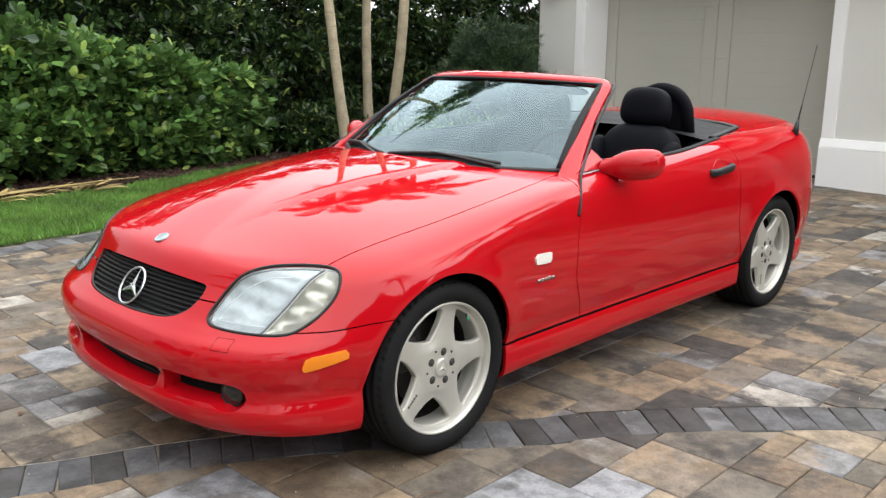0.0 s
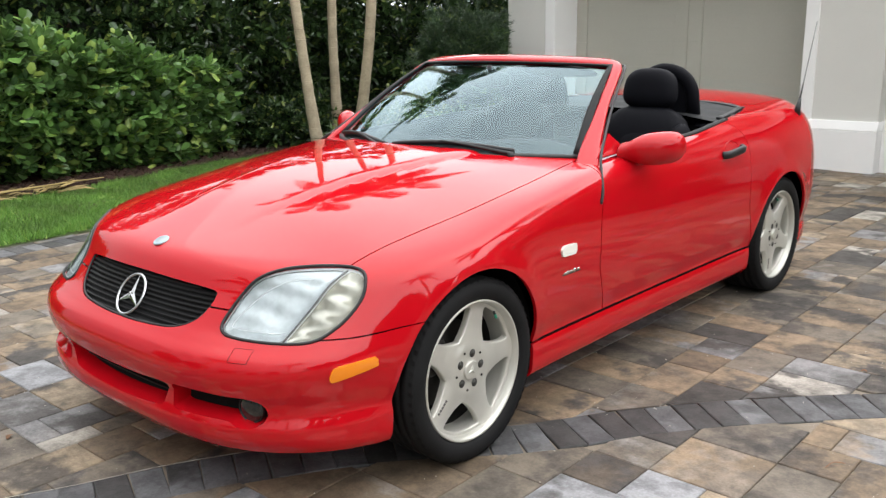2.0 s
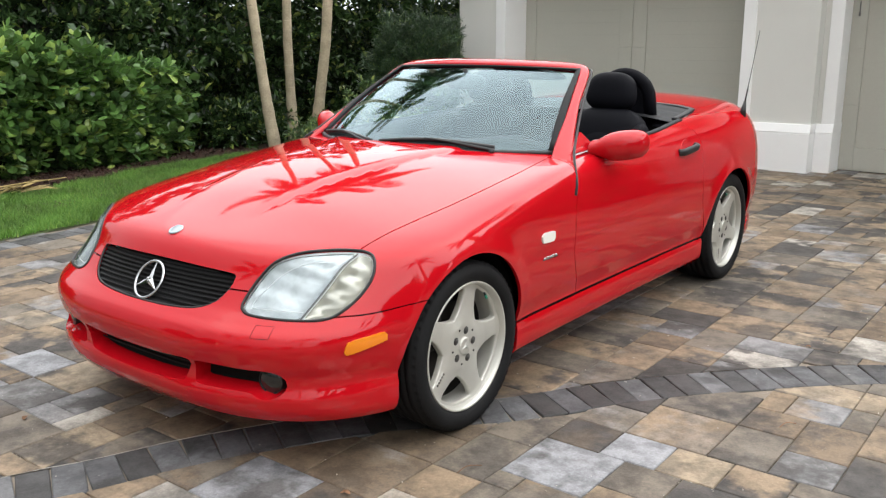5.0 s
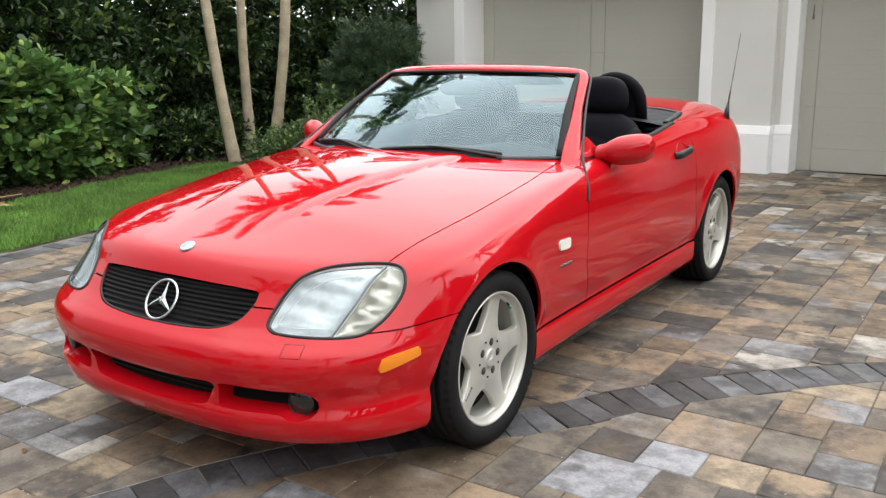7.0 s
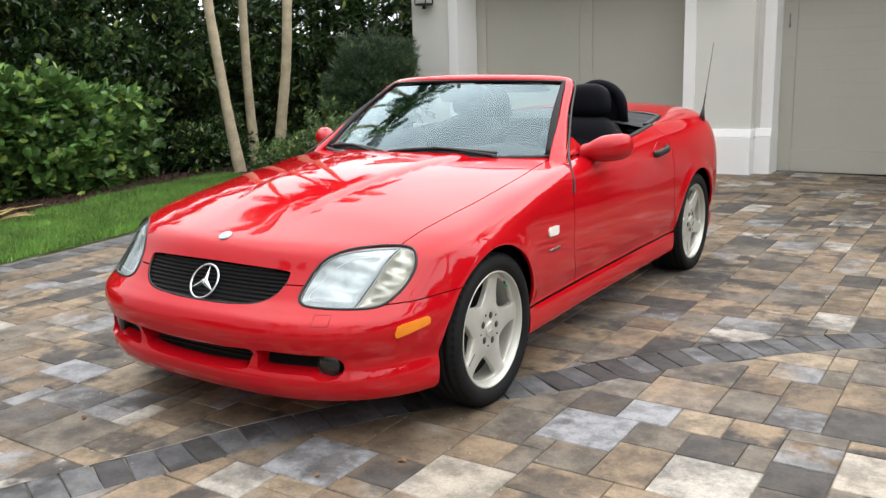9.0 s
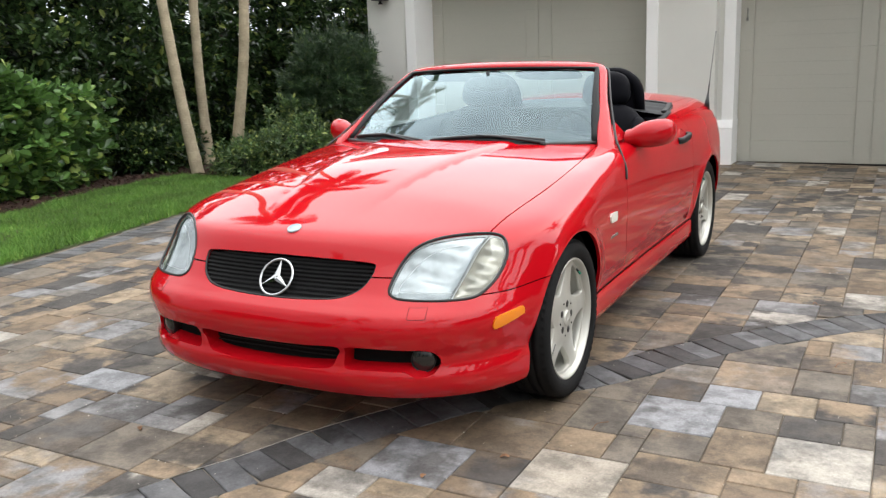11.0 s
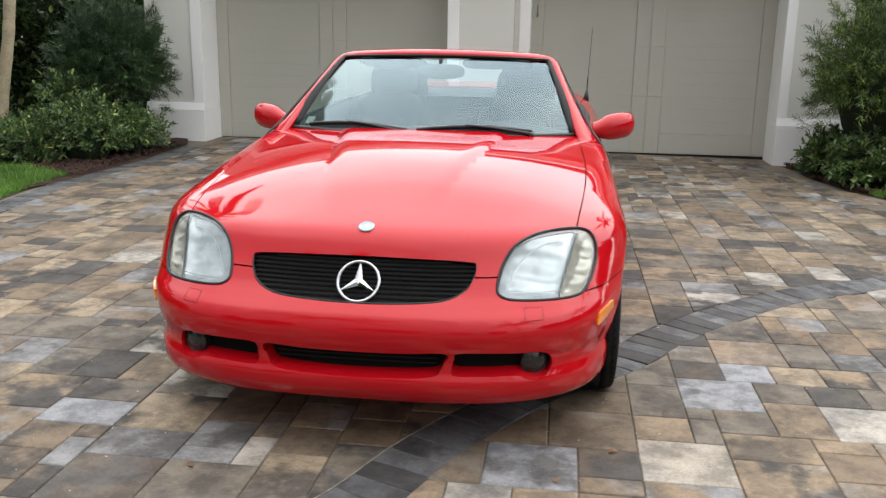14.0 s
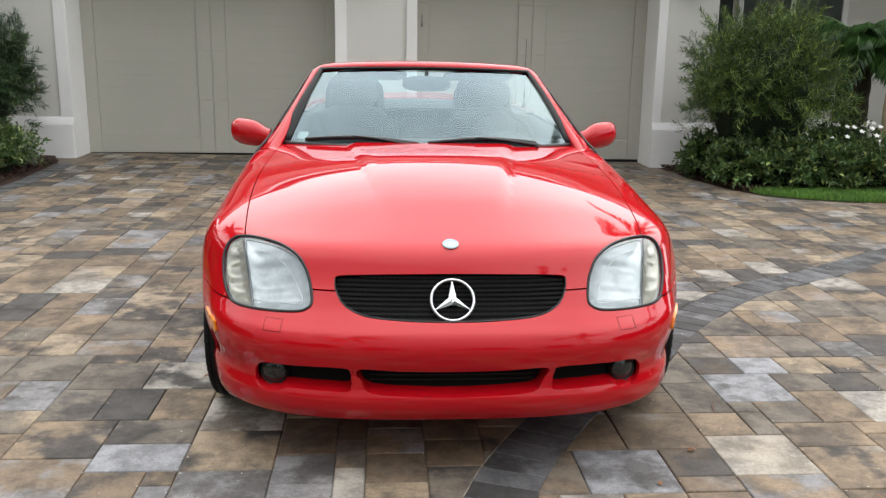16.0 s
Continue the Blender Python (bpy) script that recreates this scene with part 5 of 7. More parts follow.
CLUSIA = leaf_mat("paddle_leaf", (.030, .070, .022), (.150, .285, .072), (.42, .54, .13), .13, .30)
FICUS = leaf_mat("dark_hedge_leaf", (.015, .031, .013), (.055, .102, .030), (.34, .42, .10), .09, .24)
YEW = leaf_mat("needle_leaf", (.019, .042, .021), (.062, .115, .046), (.22, .30, .08), .08, .36)
YEW_TIPS = leaf_mat("young_needle_leaf", (.020, .044, .014), (.088, .158, .040), (.42, .50, .10), .26, .38)
SHRUB = leaf_mat("shrub_leaf", (.031, .064, .021), (.112, .190, .058), (.36, .41, .13), .22, .40)
PALM = leaf_mat("palm_leaf", (.022, .065, .015), (.060, .150, .030), (.12, .22, .05), .06, .42)
GRASS = leaf_mat("grass_blade", (.066, .160, .022), (.150, .295, .048), (.27, .38, .08), .10, .6)
TWIG = material("brown_twig", (.10, .07, .045), .85, grain=(8, 90, .3), bump=.002)
# near-black green for solid fills that stand for shade deep among leaves
CORE = material("foliage_shade_fill", (.010, .020, .007), .95, grain=(3, 40, .5), bump=.02)


def leaf_shape(kind):
    if kind == "paddle":
        t = np.array([(0, 0, 0), (.32, .29, .03), (.75, .33, .05), (1, 0, .02), (.75, -.33, .05), (.32, -.29, .03), (.5, 0, -.02)])
        f = [(0, 6, 1), (1, 6, 2), (2, 6, 3), (3, 6, 4), (4, 6, 5), (5, 6, 0)]
    elif kind == "oval":
        t = np.array([(0, 0, 0), (.30, .21, .04), (.70, .19, .04), (1, 0, -.05), (.70, -.19, .04), (.30, -.21, .04), (.5, 0, -.01)])
        f = [(0, 6, 1), (1, 6, 2), (2, 6, 3), (3, 6, 4), (4, 6, 5), (5, 6, 0)]
    elif kind == "lance":
        t = np.array([(0, 0, 0), (.45, .20, .05), (1, 0, -.06), (.45, -.20, .05), (.45, 0, 0)])
        f = [(0, 4, 1), (1, 4, 2), (2, 4, 3), (3, 4, 0)]
    else:
        t = np.array([(0, .03, 0), (0, -.03, 0), (.6, -.045, .04), (.6, .045, .04), (1, 0, -.03)])
        f = [(0, 1, 2), (0, 2, 3), (3, 2, 4)]
    return t, np.array(f)


def leaves(points, out, size, kind, spread=.8, seed=0):
    """Leaves at points, each leaning along its outward direction with some disorder."""
    r = np.random.default_rng(seed)
    n = len(points)
    t, f = leaf_shape(kind)
    d = out + r.normal(0, spread, (n, 3))
    d /= np.linalg.norm(d, axis=1)[:, None]
    up = r.normal(0, .5, (n, 3)) + np.array([0, 0, 1.0])
    s = np.cross(up, d)
    s /= np.maximum(np.linalg.norm(s, axis=1)[:, None], 1e-6)
    u = np.cross(d, s)
    L = size * r.uniform(.65, 1.25, n)
    V = points[:, None] + L[:, None, None] * (t[None, :, 0:1] * d[:, None] + t[None, :, 1:2] * s[:, None] + t[None, :, 2:3] * u[:, None] * 2)
    F = f[None] + (np.arange(n) * len(t))[:, None, None]
    return V.reshape(-1, 3), F.reshape(-1, f.shape[1])


def lumps(p, scale, seed):
    """A soft random field for uneven outlines."""
    r = np.random.default_rng(seed)
    v = np.zeros(len(p))
    for k in range(7):
        q = r.normal(0, 1, 3) * scale * (1 + .6 * k)
        v += np.sin(p @ q + r.uniform(0, 6.3)) / (1 + .5 * k)
    return v / 2.2


def tufts(tips, out, per, size, kind, seed, ring=.9):
    """A rosette of leaves at each twig tip."""
    r = np.random.default_rng(seed)
    P = np.repeat(tips, per, 0)
    O = np.repeat(out, per, 0)
    P = P + r.normal(0, size * .35, P.shape)
    return leaves(P, O, size, kind, ring, seed + 1)


def sprays(base, out, per, length, size, kind, seed, splay=.9, first=.15):
    """Leafy twigs: leaves set spirally along a short axis that leans outwards."""
    r = np.random.default_rng(seed)
    n = len(base)
    ax = out / np.linalg.norm(out, axis=1)[:, None]
    e1 = np.cross(ax, r.normal(0, 1, (n, 3)))
    e1 /= np.linalg.norm(e1, axis=1)[:, None]
    e2 = np.cross(ax, e1)
    L = length * r.uniform(.6, 1.3, n)
    s = np.linspace(first, 1, per)
    a = np.arange(per) * 2.4 + r.uniform(0, 6.3, n)[:, None]
    P = base[:, None] + ax[:, None] * (L[:, None] * s)[..., None] + np.array([0, 0, -.12]) * (L[:, None] * s ** 2)[..., None]
    rad = np.cos(a)[..., None] * e1[:, None] + np.sin(a)[..., None] * e2[:, None]
    D = rad * splay + ax[:, None] * (.35 + .75 * s)[None, :, None]
    return leaves(P.reshape(-1, 3), D.reshape(-1, 3), size, kind, .16, seed + 1)


# clipped paddle-leaf hedge along the lawn
hedge = thing("clusia_hedge", "bushy bright green hedge of round paddle leaves above the lawn", "hedge", at=(-5.6, 0, 0))
hedge.location = (0, 0, 0)
hedge_len = (-2.2, 2.92)


def hedge_top(y):
    return np.interp(y, [-5, 1.0, 2.0, 2.6, 3.05, 3.3], [1.36, 1.32, 1.20, 1.10, .96, .8])


n = 2600
r0 = np.random.default_rng(3)
y = r0.uniform(*hedge_len, n)
face = r0.uniform(0, 1, n)
ht = hedge_top(y)
p = np.empty((n, 3))
o = np.empty((n, 3))
front = face < .62
p[:, 1] = y
p[front, 0], p[front, 2] = -5.44, r0.uniform(.06, 1, front.sum()) ** .85 * ht[front]
o[front] = (.8, .0, .45)
top = (face >= .62) & (face < .82)
p[top, 0], p[top, 2] = r0.uniform(-6.4, -5.42, top.sum()), ht[top]
o[top] = (.15, 0, 1)
end = face >= .82
along = r0.uniform(0, 1, end.sum())
p[end, 0], p[end, 1] = -5.46 - .94 * along, 2.80 + 1.22 * along
p[end, 2] = r0.uniform(.06, 1, end.sum()) * (1.12 - .40 * along)
o[end] = (.75, .62, .4)
bulge = lumps(p, 2.2, 5)
p += o * (bulge * .19 + r0.normal(-.07, .09, n))[:, None]
p[:, 0] -= .22 * np.clip((.35 - p[:, 2]) / .35, 0, 1) * front
p[:, 2] = np.clip(p[:, 2], .05, None)
V1, F1 = sprays(p - o * .08, o + r0.normal(0, .45, o.shape), 8, .17, .112, "paddle", 11, .95, .2)
quick("leaf_mass", V1, F1, CLUSIA, hedge, "round glossy paddle leaves, the young ones yellow-green", kind="stuff")
# plain dark block: the hedge's inner shade put into colour
part("hedge_core", box(-6.6, -5.74, -2.2, 2.72, .10, .98, .15), CORE, hedge, "dark solid block standing for the shade inside the hedge")
for i in range(15):
    yy = -1.0 + i * .27 + r0.normal(0, .03)
    xx = -5.70 + r0.normal(0, .06)
    pts = [(xx, yy, -.02), (xx + .04, yy + r0.normal(0, .03), .22), (xx + .10 + r0.normal(0, .05), yy + r0.normal(0, .08), .50)]
    raw("stem", *tube(pts, [.014, .011, .007], 6), TWIG, hedge, smooth=True)

# tall dark hedge behind, along the side of the plot
tall = thing("tall_hedge", "tall dense dark green hedge screening the side of the plot", "hedge")
n = 6000
p = np.empty((n, 3))
p[:, 1] = r0.uniform(.2, 13, n)
p[:, 2] = r0.uniform(.0, 3.0, n)
p[:, 2] += np.where(p[:, 2] > 2.3, lumps(p, 1.3, 29) * .4, 0)
p[:, 0] = -6.50
p[:, 0] += lumps(p, 2.1, 9) * .34 + r0.normal(-.10, .12, n)
o = np.tile(np.array([.85, 0, .25]), (n, 1))
V1, F1 = sprays(p, o + r0.normal(0, .55, o.shape), 13, .26, .118, "oval", 21, .9)
quick("leaf_mass", V1, F1, FICUS, tall, "dark glossy pointed leaves", kind="stuff")
# two dark blocks stand for the shade behind the outer leaves
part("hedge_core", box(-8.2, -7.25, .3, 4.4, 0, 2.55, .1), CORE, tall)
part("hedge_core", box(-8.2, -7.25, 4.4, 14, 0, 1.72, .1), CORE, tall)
for i in range(26):
    yy = .3 + i * .45 + r0.normal(0, .1)
    pts = [(-6.9 + r0.normal(0, .1), yy, 0), (-6.95, yy + r0.normal(0, .1), 1.2), (-7.0, yy + r0.normal(0, .25), 2.3)]
    raw("stem", *tube(pts, [.03, .024, .015], 6), TWIG, tall, smooth=True)


# three slender palms
BARK = material("pale_palm_bark", (.43, .36, .25), .85, grain=(7, 60, .34), bump=.004)
SHAFT = material("green_crownshaft", (.12, .20, .07), .5, grain=(4, 60, .2))


def frond(base, way, length, droop, seed, leaflet=.42):
    """A feathered palm leaf: stem points and leaflets."""
    r = np.random.default_rng(seed)
    way = np.array(way, float)
    way /= np.linalg.norm(way)
    flat = np.array([way[0], way[1], 0])
    flat /= max(np.linalg.norm(flat), 1e-6)
    side = np.array([-flat[1], flat[0], 0])
    m = 26
    s = np.linspace(0, 1, m)
    stem = np.array(base)[None] + (s * length)[:, None] * way + (np.array([0, 0, -1.0]) * (droop * s ** 2.2)[:, None])
    tang = np.gradient(stem, axis=0)
    tang /= np.linalg.norm(tang, axis=1)[:, None]
    P, D, S = [], [], []
    for i in range(3, m):
        for sd in (1, -1):
            for half_ in (0, .5):
                q = stem[i] + (tang[i] * length / m * half_)
                d = side * sd * .85 + tang[i] * .75 + np.array([0, 0, -.35 + r.normal(0, .10)]) + r.normal(0, .06, 3)
                P.append(q)
                D.append(d)
                S.append(leaflet * math.sin(math.pi * (.12 + .82 * s[i])) ** .8)
    return stem, np.array(P), np.array(D), np.array(S)


def palm_tree(name, trunk, radii, label, fronds, length, seed, group="", leaflet=.42, shaft=.55, bark=BARK, bark_label="pale ringed trunk"):
    palm = thing(name, label, "palm tree", group)
    line_ = smooth_line(trunk, 8)
    rad = np.interp(np.linspace(0, 1, len(line_)), np.linspace(0, 1, len(radii)), radii)
    rad = rad * (1 + .035 * np.sin(np.arange(len(line_)) * 2.4))
    raw("trunk", *tube(line_, rad, 14), bark, palm, bark_label, smooth=True)
    for k in np.arange(.05, line_[-1][2] - .1, .085):
        i = np.argmin(np.abs(line_[:, 2] - k))
        c = line_[i]
        raw("trunk_ring", *tube([c - np.array([0, 0, .006]), c + np.array([0, 0, .006])], rad[i] * 1.005, 14), bark, palm, smooth=True)
        if k > 2.2:
            break
    topp = line_[-1]
    raw("crownshaft", *tube([topp - np.array([0, 0, .02]), topp + np.array([0, 0, shaft * .5]), topp + np.array([0, 0, shaft])], [rad[-1] * 1.15, rad[-1] * 1.0, rad[-1] * .5], 12), SHAFT, palm, smooth=True)
    head = topp + np.array([0, 0, shaft])
    r = np.random.default_rng(seed)
    for k in range(fronds):
        a = 2 * math.pi * (k * .382 + r.uniform(-.03, .03))
        lift = .95 - 1.15 * (k / fronds)
        stem, P, D, S = frond(head, (math.cos(a), math.sin(a), lift), length * r.uniform(.85, 1.1), length * (.40 + .25 * (k / fronds)), seed * 50 + k, leaflet)
        fr = raw("frond", *tube(stem, np.linspace(.016, .004, len(stem)), 5), SHAFT, palm, smooth=True)
        t, f = leaf_shape("blade")
        d = D / np.linalg.norm(D, axis=1)[:, None]
        s_ = np.cross(np.array([0, 0, 1.0]), d)
        s_ /= np.maximum(np.linalg.norm(s_, axis=1)[:, None], 1e-6)
        u = np.cross(d, s_)
        VV = P[:, None] + S[:, None, None] * (t[None, :, 0:1] * d[:, None] + t[None, :, 1:2] * s_[:, None] * 1.1 + t[None, :, 2:3] * u[:, None]) - np.array([0, 0, 1.0]) * (S[:, None, None] * t[None, :, 0:1] ** 2 * .25)
        FF = f[None] + (np.arange(len(P)) * len(t))[:, None, None]
        quick("leaflet", VV.reshape(-1, 3), FF.reshape(-1, 3), PALM, fr, kind="stuff")
    return palm


palm_tree("palm_tree", [(-5.238, 4.60, -.05), (-5.311, 4.53, .7), (-5.345, 4.45, 1.5), (-5.42, 4.32, 3.0), (-5.56, 4.10, 5.0)], [.078, .060, .055, .050, .046], "slender pale palm trunk leaning away from its clump", 11, 1.35, 3, "clump of palms", .36, .45)
palm_tree("palm_tree", [(-5.742, 5.34, -.05), (-5.79, 5.36, .7), (-5.81, 5.37, 1.5), (-5.80, 5.42, 3.0), (-5.72, 5.50, 5.3)], [.078, .058, .054, .049, .046], "slender pale palm trunk, the straight one of its clump", 11, 1.35, 4, "clump of palms", .36, .45)
palm_tree("palm_tree", [(-5.143, 5.09, -.05), (-4.96, 5.06, .7), (-4.79, 5.03, 1.5), (-4.66, 5.02, 3.0), (-4.62, 5.06, 4.3)], [.080, .060, .056, .051, .047], "slender pale palm trunk leaning towards the garage", 11, 1.25, 5, "clump of palms", .34, .40)


# rounded shrubs: woody stems and leaf tufts with an uneven outline
def shrub(name, label, centre, radii, count, size, kind, mat, seed, per=4, category="shrub", core=True, shape=2.2, group="", spread=.7, twig=0):
    sh = thing(name, label, category, group)
    r = np.random.default_rng(seed)
    d = r.normal(0, 1, (count, 3))
    if twig > .2:
        shape = 3.2
    else:
        d[:, 2] = np.abs(d[:, 2]) * 1.0 - .28
    d /= np.linalg.norm(d, axis=1)[:, None]
    rr = (np.abs(d) ** shape).sum(1) ** (-1 / shape)
    deep_ = r.uniform(.62, 1.06, count)
    p = d * rr[:, None]
    wob = 1 + .22 * lumps(p * 1.0, 3.4, seed + 3)
    p = p * (deep_ * wob)[:, None] * np.array(radii) + np.array(centre)
    p[:, 2] = np.clip(p[:, 2], .03 + ground_z(centre[0], centre[1]), None)
    if twig:
        V_, F_ = sprays(p * 1.0, d + np.array([0, 0, .30]) + r.normal(0, .35, d.shape), per, twig, size, kind, seed + 7, spread, .05)
    else:
        V_, F_ = tufts(p, d + np.array([0, 0, .45]), per, size, kind, seed + 7, spread)
    quick("leaf_mass", V_, F_, mat, sh, kind="stuff")
    if core:
        # a dark solid in place of the shaded inside of the shrub
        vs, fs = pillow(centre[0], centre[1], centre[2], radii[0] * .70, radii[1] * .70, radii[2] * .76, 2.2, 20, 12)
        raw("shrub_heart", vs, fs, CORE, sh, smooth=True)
    for k in range(9):
        a = r.uniform(0, 6.28)
        q = np.array([math.cos(a) * radii[0] * .5, math.sin(a) * radii[1] * .5, 0])
        pts = [np.array([centre[0], centre[1], 0]) + q * .3 - np.array([0, 0, .03 - ground_z(centre[0], centre[1])]), np.array([centre[0], centre[1], centre[2] * .6]) + q * .7, np.array(centre) + q * 1.3 + np.array([0, 0, radii[2] * .4])]
        raw("stem", *tube(smooth_line(pts, 4), np.linspace(.016, .006, 9), 6), TWIG, sh, smooth=True)
    return sh


shrub("podocarpus_bush", "dark upright fine-leaved bush against the garage wall", (-4.36, 6.08, .76), (.50, .46, .74), 900, .075, "blade", YEW, 31, 40, spread=.75, twig=.16)
shrub("podocarpus_bush", "tall fine-leaved bush with yellow-green tips beside the garage pier", (3.70, 5.78, .80), (.70, .54, .84), 1250, .070, "blade", YEW_TIPS, 32, 30, spread=.9, twig=.17)
for i, (x, y, s) in enumerate([(-4.62, 4.75, .32), (-4.12, 5.02, .36), (-4.38, 5.45, .40), (-4.85, 5.25, .30), (-4.02, 5.55, .34)]):
    shrub("low_shrub", "low leafy green shrub in the mulch bed", (x, y, s * (.30, .55, .62, .34, .42)[i]), (s, s, s * (.62, .95, 1.15, .65, .80)[i]), 230, .055, "oval", SHRUB, 40 + i, 12, twig=.16, spread=.9, group="low shrubs")
for i, (x, y, s) in enumerate([(3.42, 5.42, .29), (3.72, 5.28, .32), (4.12, 5.27, .36), (4.55, 5.30, .36), (5.0, 5.35, .36), (3.28, 5.95, .22)]):
    shrub("low_shrub", "low leafy green shrub in the mulch bed", (x, y, .08), (s, s * .9, .26), 210, .062, "oval", SHRUB, 50 + i, 12, twig=.15, spread=.9, group="low shrubs")
for i, (x, y, s) in enumerate([(-6.05, 4.6, .30), (-6.15, 5.1, .36)]):
    shrub("low_shrub", "dark leafy shrub at the foot of the tall hedge", (x, y, s * .5), (s, s, s * .95), 240, .085, "oval", FICUS, 70 + i, 11, twig=.18, spread=.9, group="low shrubs")
flowers = shrub("flower_bush", "small bush dotted with white flowers", (4.58, 5.72, .26), (.44, .40, .32), 420, .055, "lance", SHRUB, 61, 5, "flowering bush")
PETAL = material("white_petal", (.82, .82, .78), .6)
r1 = np.random.default_rng(5)
for k in range(46):
    a, b = r1.uniform(0, 6.28), r1.uniform(.15, 1.0)
    q = np.array([4.58 + .5 * math.cos(a) * math.cos(b), 5.72 + .44 * math.sin(a) * math.cos(b) - .05, .27 + .36 * math.sin(b)])
    vs, fs = [q + np.array([0, 0, .008])], []
    for j in range(10):
        ang = 2 * math.pi * j / 10
        rr = .034 if j % 2 == 0 else .018
        vs.append(q + np.array([math.cos(ang) * rr, math.sin(ang) * rr * .8 - .01, math.sin(ang) * rr * .6]))
    fs = [(0, 1 + j, 1 + (j + 1) % 10) for j in range(10)]
    raw("blossom", vs, fs, PETAL, flowers)
# stout fan-crowned palm by the entrance, and a taller one beside it
palm_tree("small_palm", [(5.02, 6.45, -.08), (5.02, 6.45, .6), (5.03, 6.45, 1.3)], [.20, .18, .17], "short dark stout palm with arching feather leaves", 46, .78, 8, leaflet=.26, shaft=.12, bark=material("dark_palm_bark", (.050, .040, .030), .95, grain=(9, 50, .4), bump=.008), bark_label="dark shaggy trunk")
palm_tree("tall_palm", [(4.98, 5.55, 0), (5.0, 5.55, 1.2), (5.02, 5.6, 4.6)], [.12, .10, .09], "taller ringed palm trunk beside the entrance", 12, 2.0, 9)

# lawns: soil sheet under real blades
lawn_edge = smooth_line([(-3.32, -8), (-3.30, -1.2), (-3.30, .2), (-3.38, 1.3), (-3.55, 2.4), (-3.68, 3.3), (-3.70, 3.9)], 8)


def edge_x(y):
    return np.interp(y, lawn_edge[:, 1], lawn_edge[:, 0])


def sheet(name, outline, z, mat, label, category, bumpy=0.0, seed=0, cells=60):
    """A flat patch inside an outline of the plan, with a little unevenness."""
    oc = np.array(outline, float)
    x0, y0 = oc.min(0)
    x1, y1 = oc.max(0)
    bm = bmesh.new()
    top_ = [bm.verts.new((a, b, z)) for a, b in oc]
    bm.faces.new(top_)
    bmesh.ops.triangulate(bm, faces=bm.faces[:])
    for _ in range(4):
        bmesh.ops.subdivide_edges(bm, edges=[e_ for e_ in bm.edges if e_.calc_length() > .25], cuts=1)
        bmesh.ops.triangulate(bm, faces=bm.faces[:])
    for v in bm.verts:
        if not v.is_boundary:
            v.co.z += bumpy * noise.noise(Vector((v.co.x * 6, v.co.y * 6, seed))) + ground_z(v.co.x, v.co.y)
        else:
            v.co.z += ground_z(v.co.x, v.co.y) - .012
    ob = part(name, bm, mat)
    return tagged(ob, label, category, kind="structure")


ys_ = np.linspace(-8, 3.95, 40)
sheet("lawn_1", [(edge_x(y), y) for y in ys_] + [(-4.4, 4.42), (-5.4, 4.47), (-5.45, 3), (-4.87, 1.5), (-4.85, -8)], .012, SOIL, "narrow mown green lawn beside the drive", "lawn", .012, 2)
right_lawn = [(3.31, 4.96), (3.35, 4.76), (3.62, 4.53), (3.97, 4.38), (4.62, 4.21), (6.5, 3.92), (7, 5.1), (4.9, 5.04), (3.7, 5.06)]
sheet("lawn_2", right_lawn, .012, SOIL, "small mown green lawn before the entrance bed", "lawn", .012, 3)
sheet("bed_1", [(-3.62, 3.98), (-3.58, 5.2), (-3.66, 6.40), (-4.06, 6.45), (-6.6, 6.4), (-6.8, 14), (-7.6, 14), (-7.6, -8), (-4.80, -8), (-4.84, 1.5), (-5.28, 3.0), (-5.35, 4.45), (-4.4, 4.40)], .016, MULCH, "dark brown mulch bed under the hedges", "bed", .035, 4)
sheet("bed_2", [(2.98, 6.84), (3.07, 5.8), (3.23, 5.0), (3.34, 4.80), (3.7, 5.02), (4.9, 5.0), (7, 5.05), (7, 8.2), (3.64, 8.2), (3.64, 6.84)], .010, MULCH, "dark brown mulch bed before the entrance", "bed", .03, 5)


def blades(n, place, seed, height=.055):
    r = np.random.default_rng(seed)
    xy = place(r, n)
    k = len(xy)
    a = r.uniform(0, 6.28, k)
    lean = r.normal(0, .45, (k, 2))
    h = height * r.uniform(.5, 1.25, k)
    w = .0042
    c, s_ = np.cos(a) * w, np.sin(a) * w
    z0 = np.array([ground_z(a_, b_) for a_, b_ in xy]) + .008
    V_ = np.stack([np.stack([xy[:, 0] - c, xy[:, 1] - s_, z0], 1), np.stack([xy[:, 0] + c, xy[:, 1] + s_, z0], 1),
                   np.stack([xy[:, 0] + lean[:, 0] * h, xy[:, 1] + lean[:, 1] * h, z0 + h], 1)], 1)
    return V_.reshape(-1, 3), np.arange(3 * k).reshape(-1, 3)


def left_place(r, n):
    y_ = r.uniform(-6.2, 4.5, n)
    x_ = r.uniform(-5.45, -3.25, n)
    far = np.interp(y_, [-8, 1.5, 3, 4.15], [-4.85, -4.88, -5.30, -5.4])
    ok = (x_ < np.interp(y_, lawn_edge[:, 1], lawn_edge[:, 0]) - .005 + .02 * np.sin(y_ * 31) * np.cos(y_ * 17)) & (x_ > far + .04 * np.sin(y_ * 9)) & (y_ < np.interp(x_, [-5.4, -4.4, -3.7], [4.46, 4.42, 3.98]) + .03 * np.sin(x_ * 23))
    return np.stack([x_[ok], y_[ok]], 1)


def right_place(r, n):
    q = np.stack([r.uniform(3.2, 6.5, n), r.uniform(3.9, 5.1, n)], 1)
    return q[inside(q[:, 0], q[:, 1], np.array(right_lawn)) < .01]


quick("grass_1", *blades(205000, left_place, 1), GRASS, None, "short mown grass blades of the strip lawn", kind="stuff", category="grass")
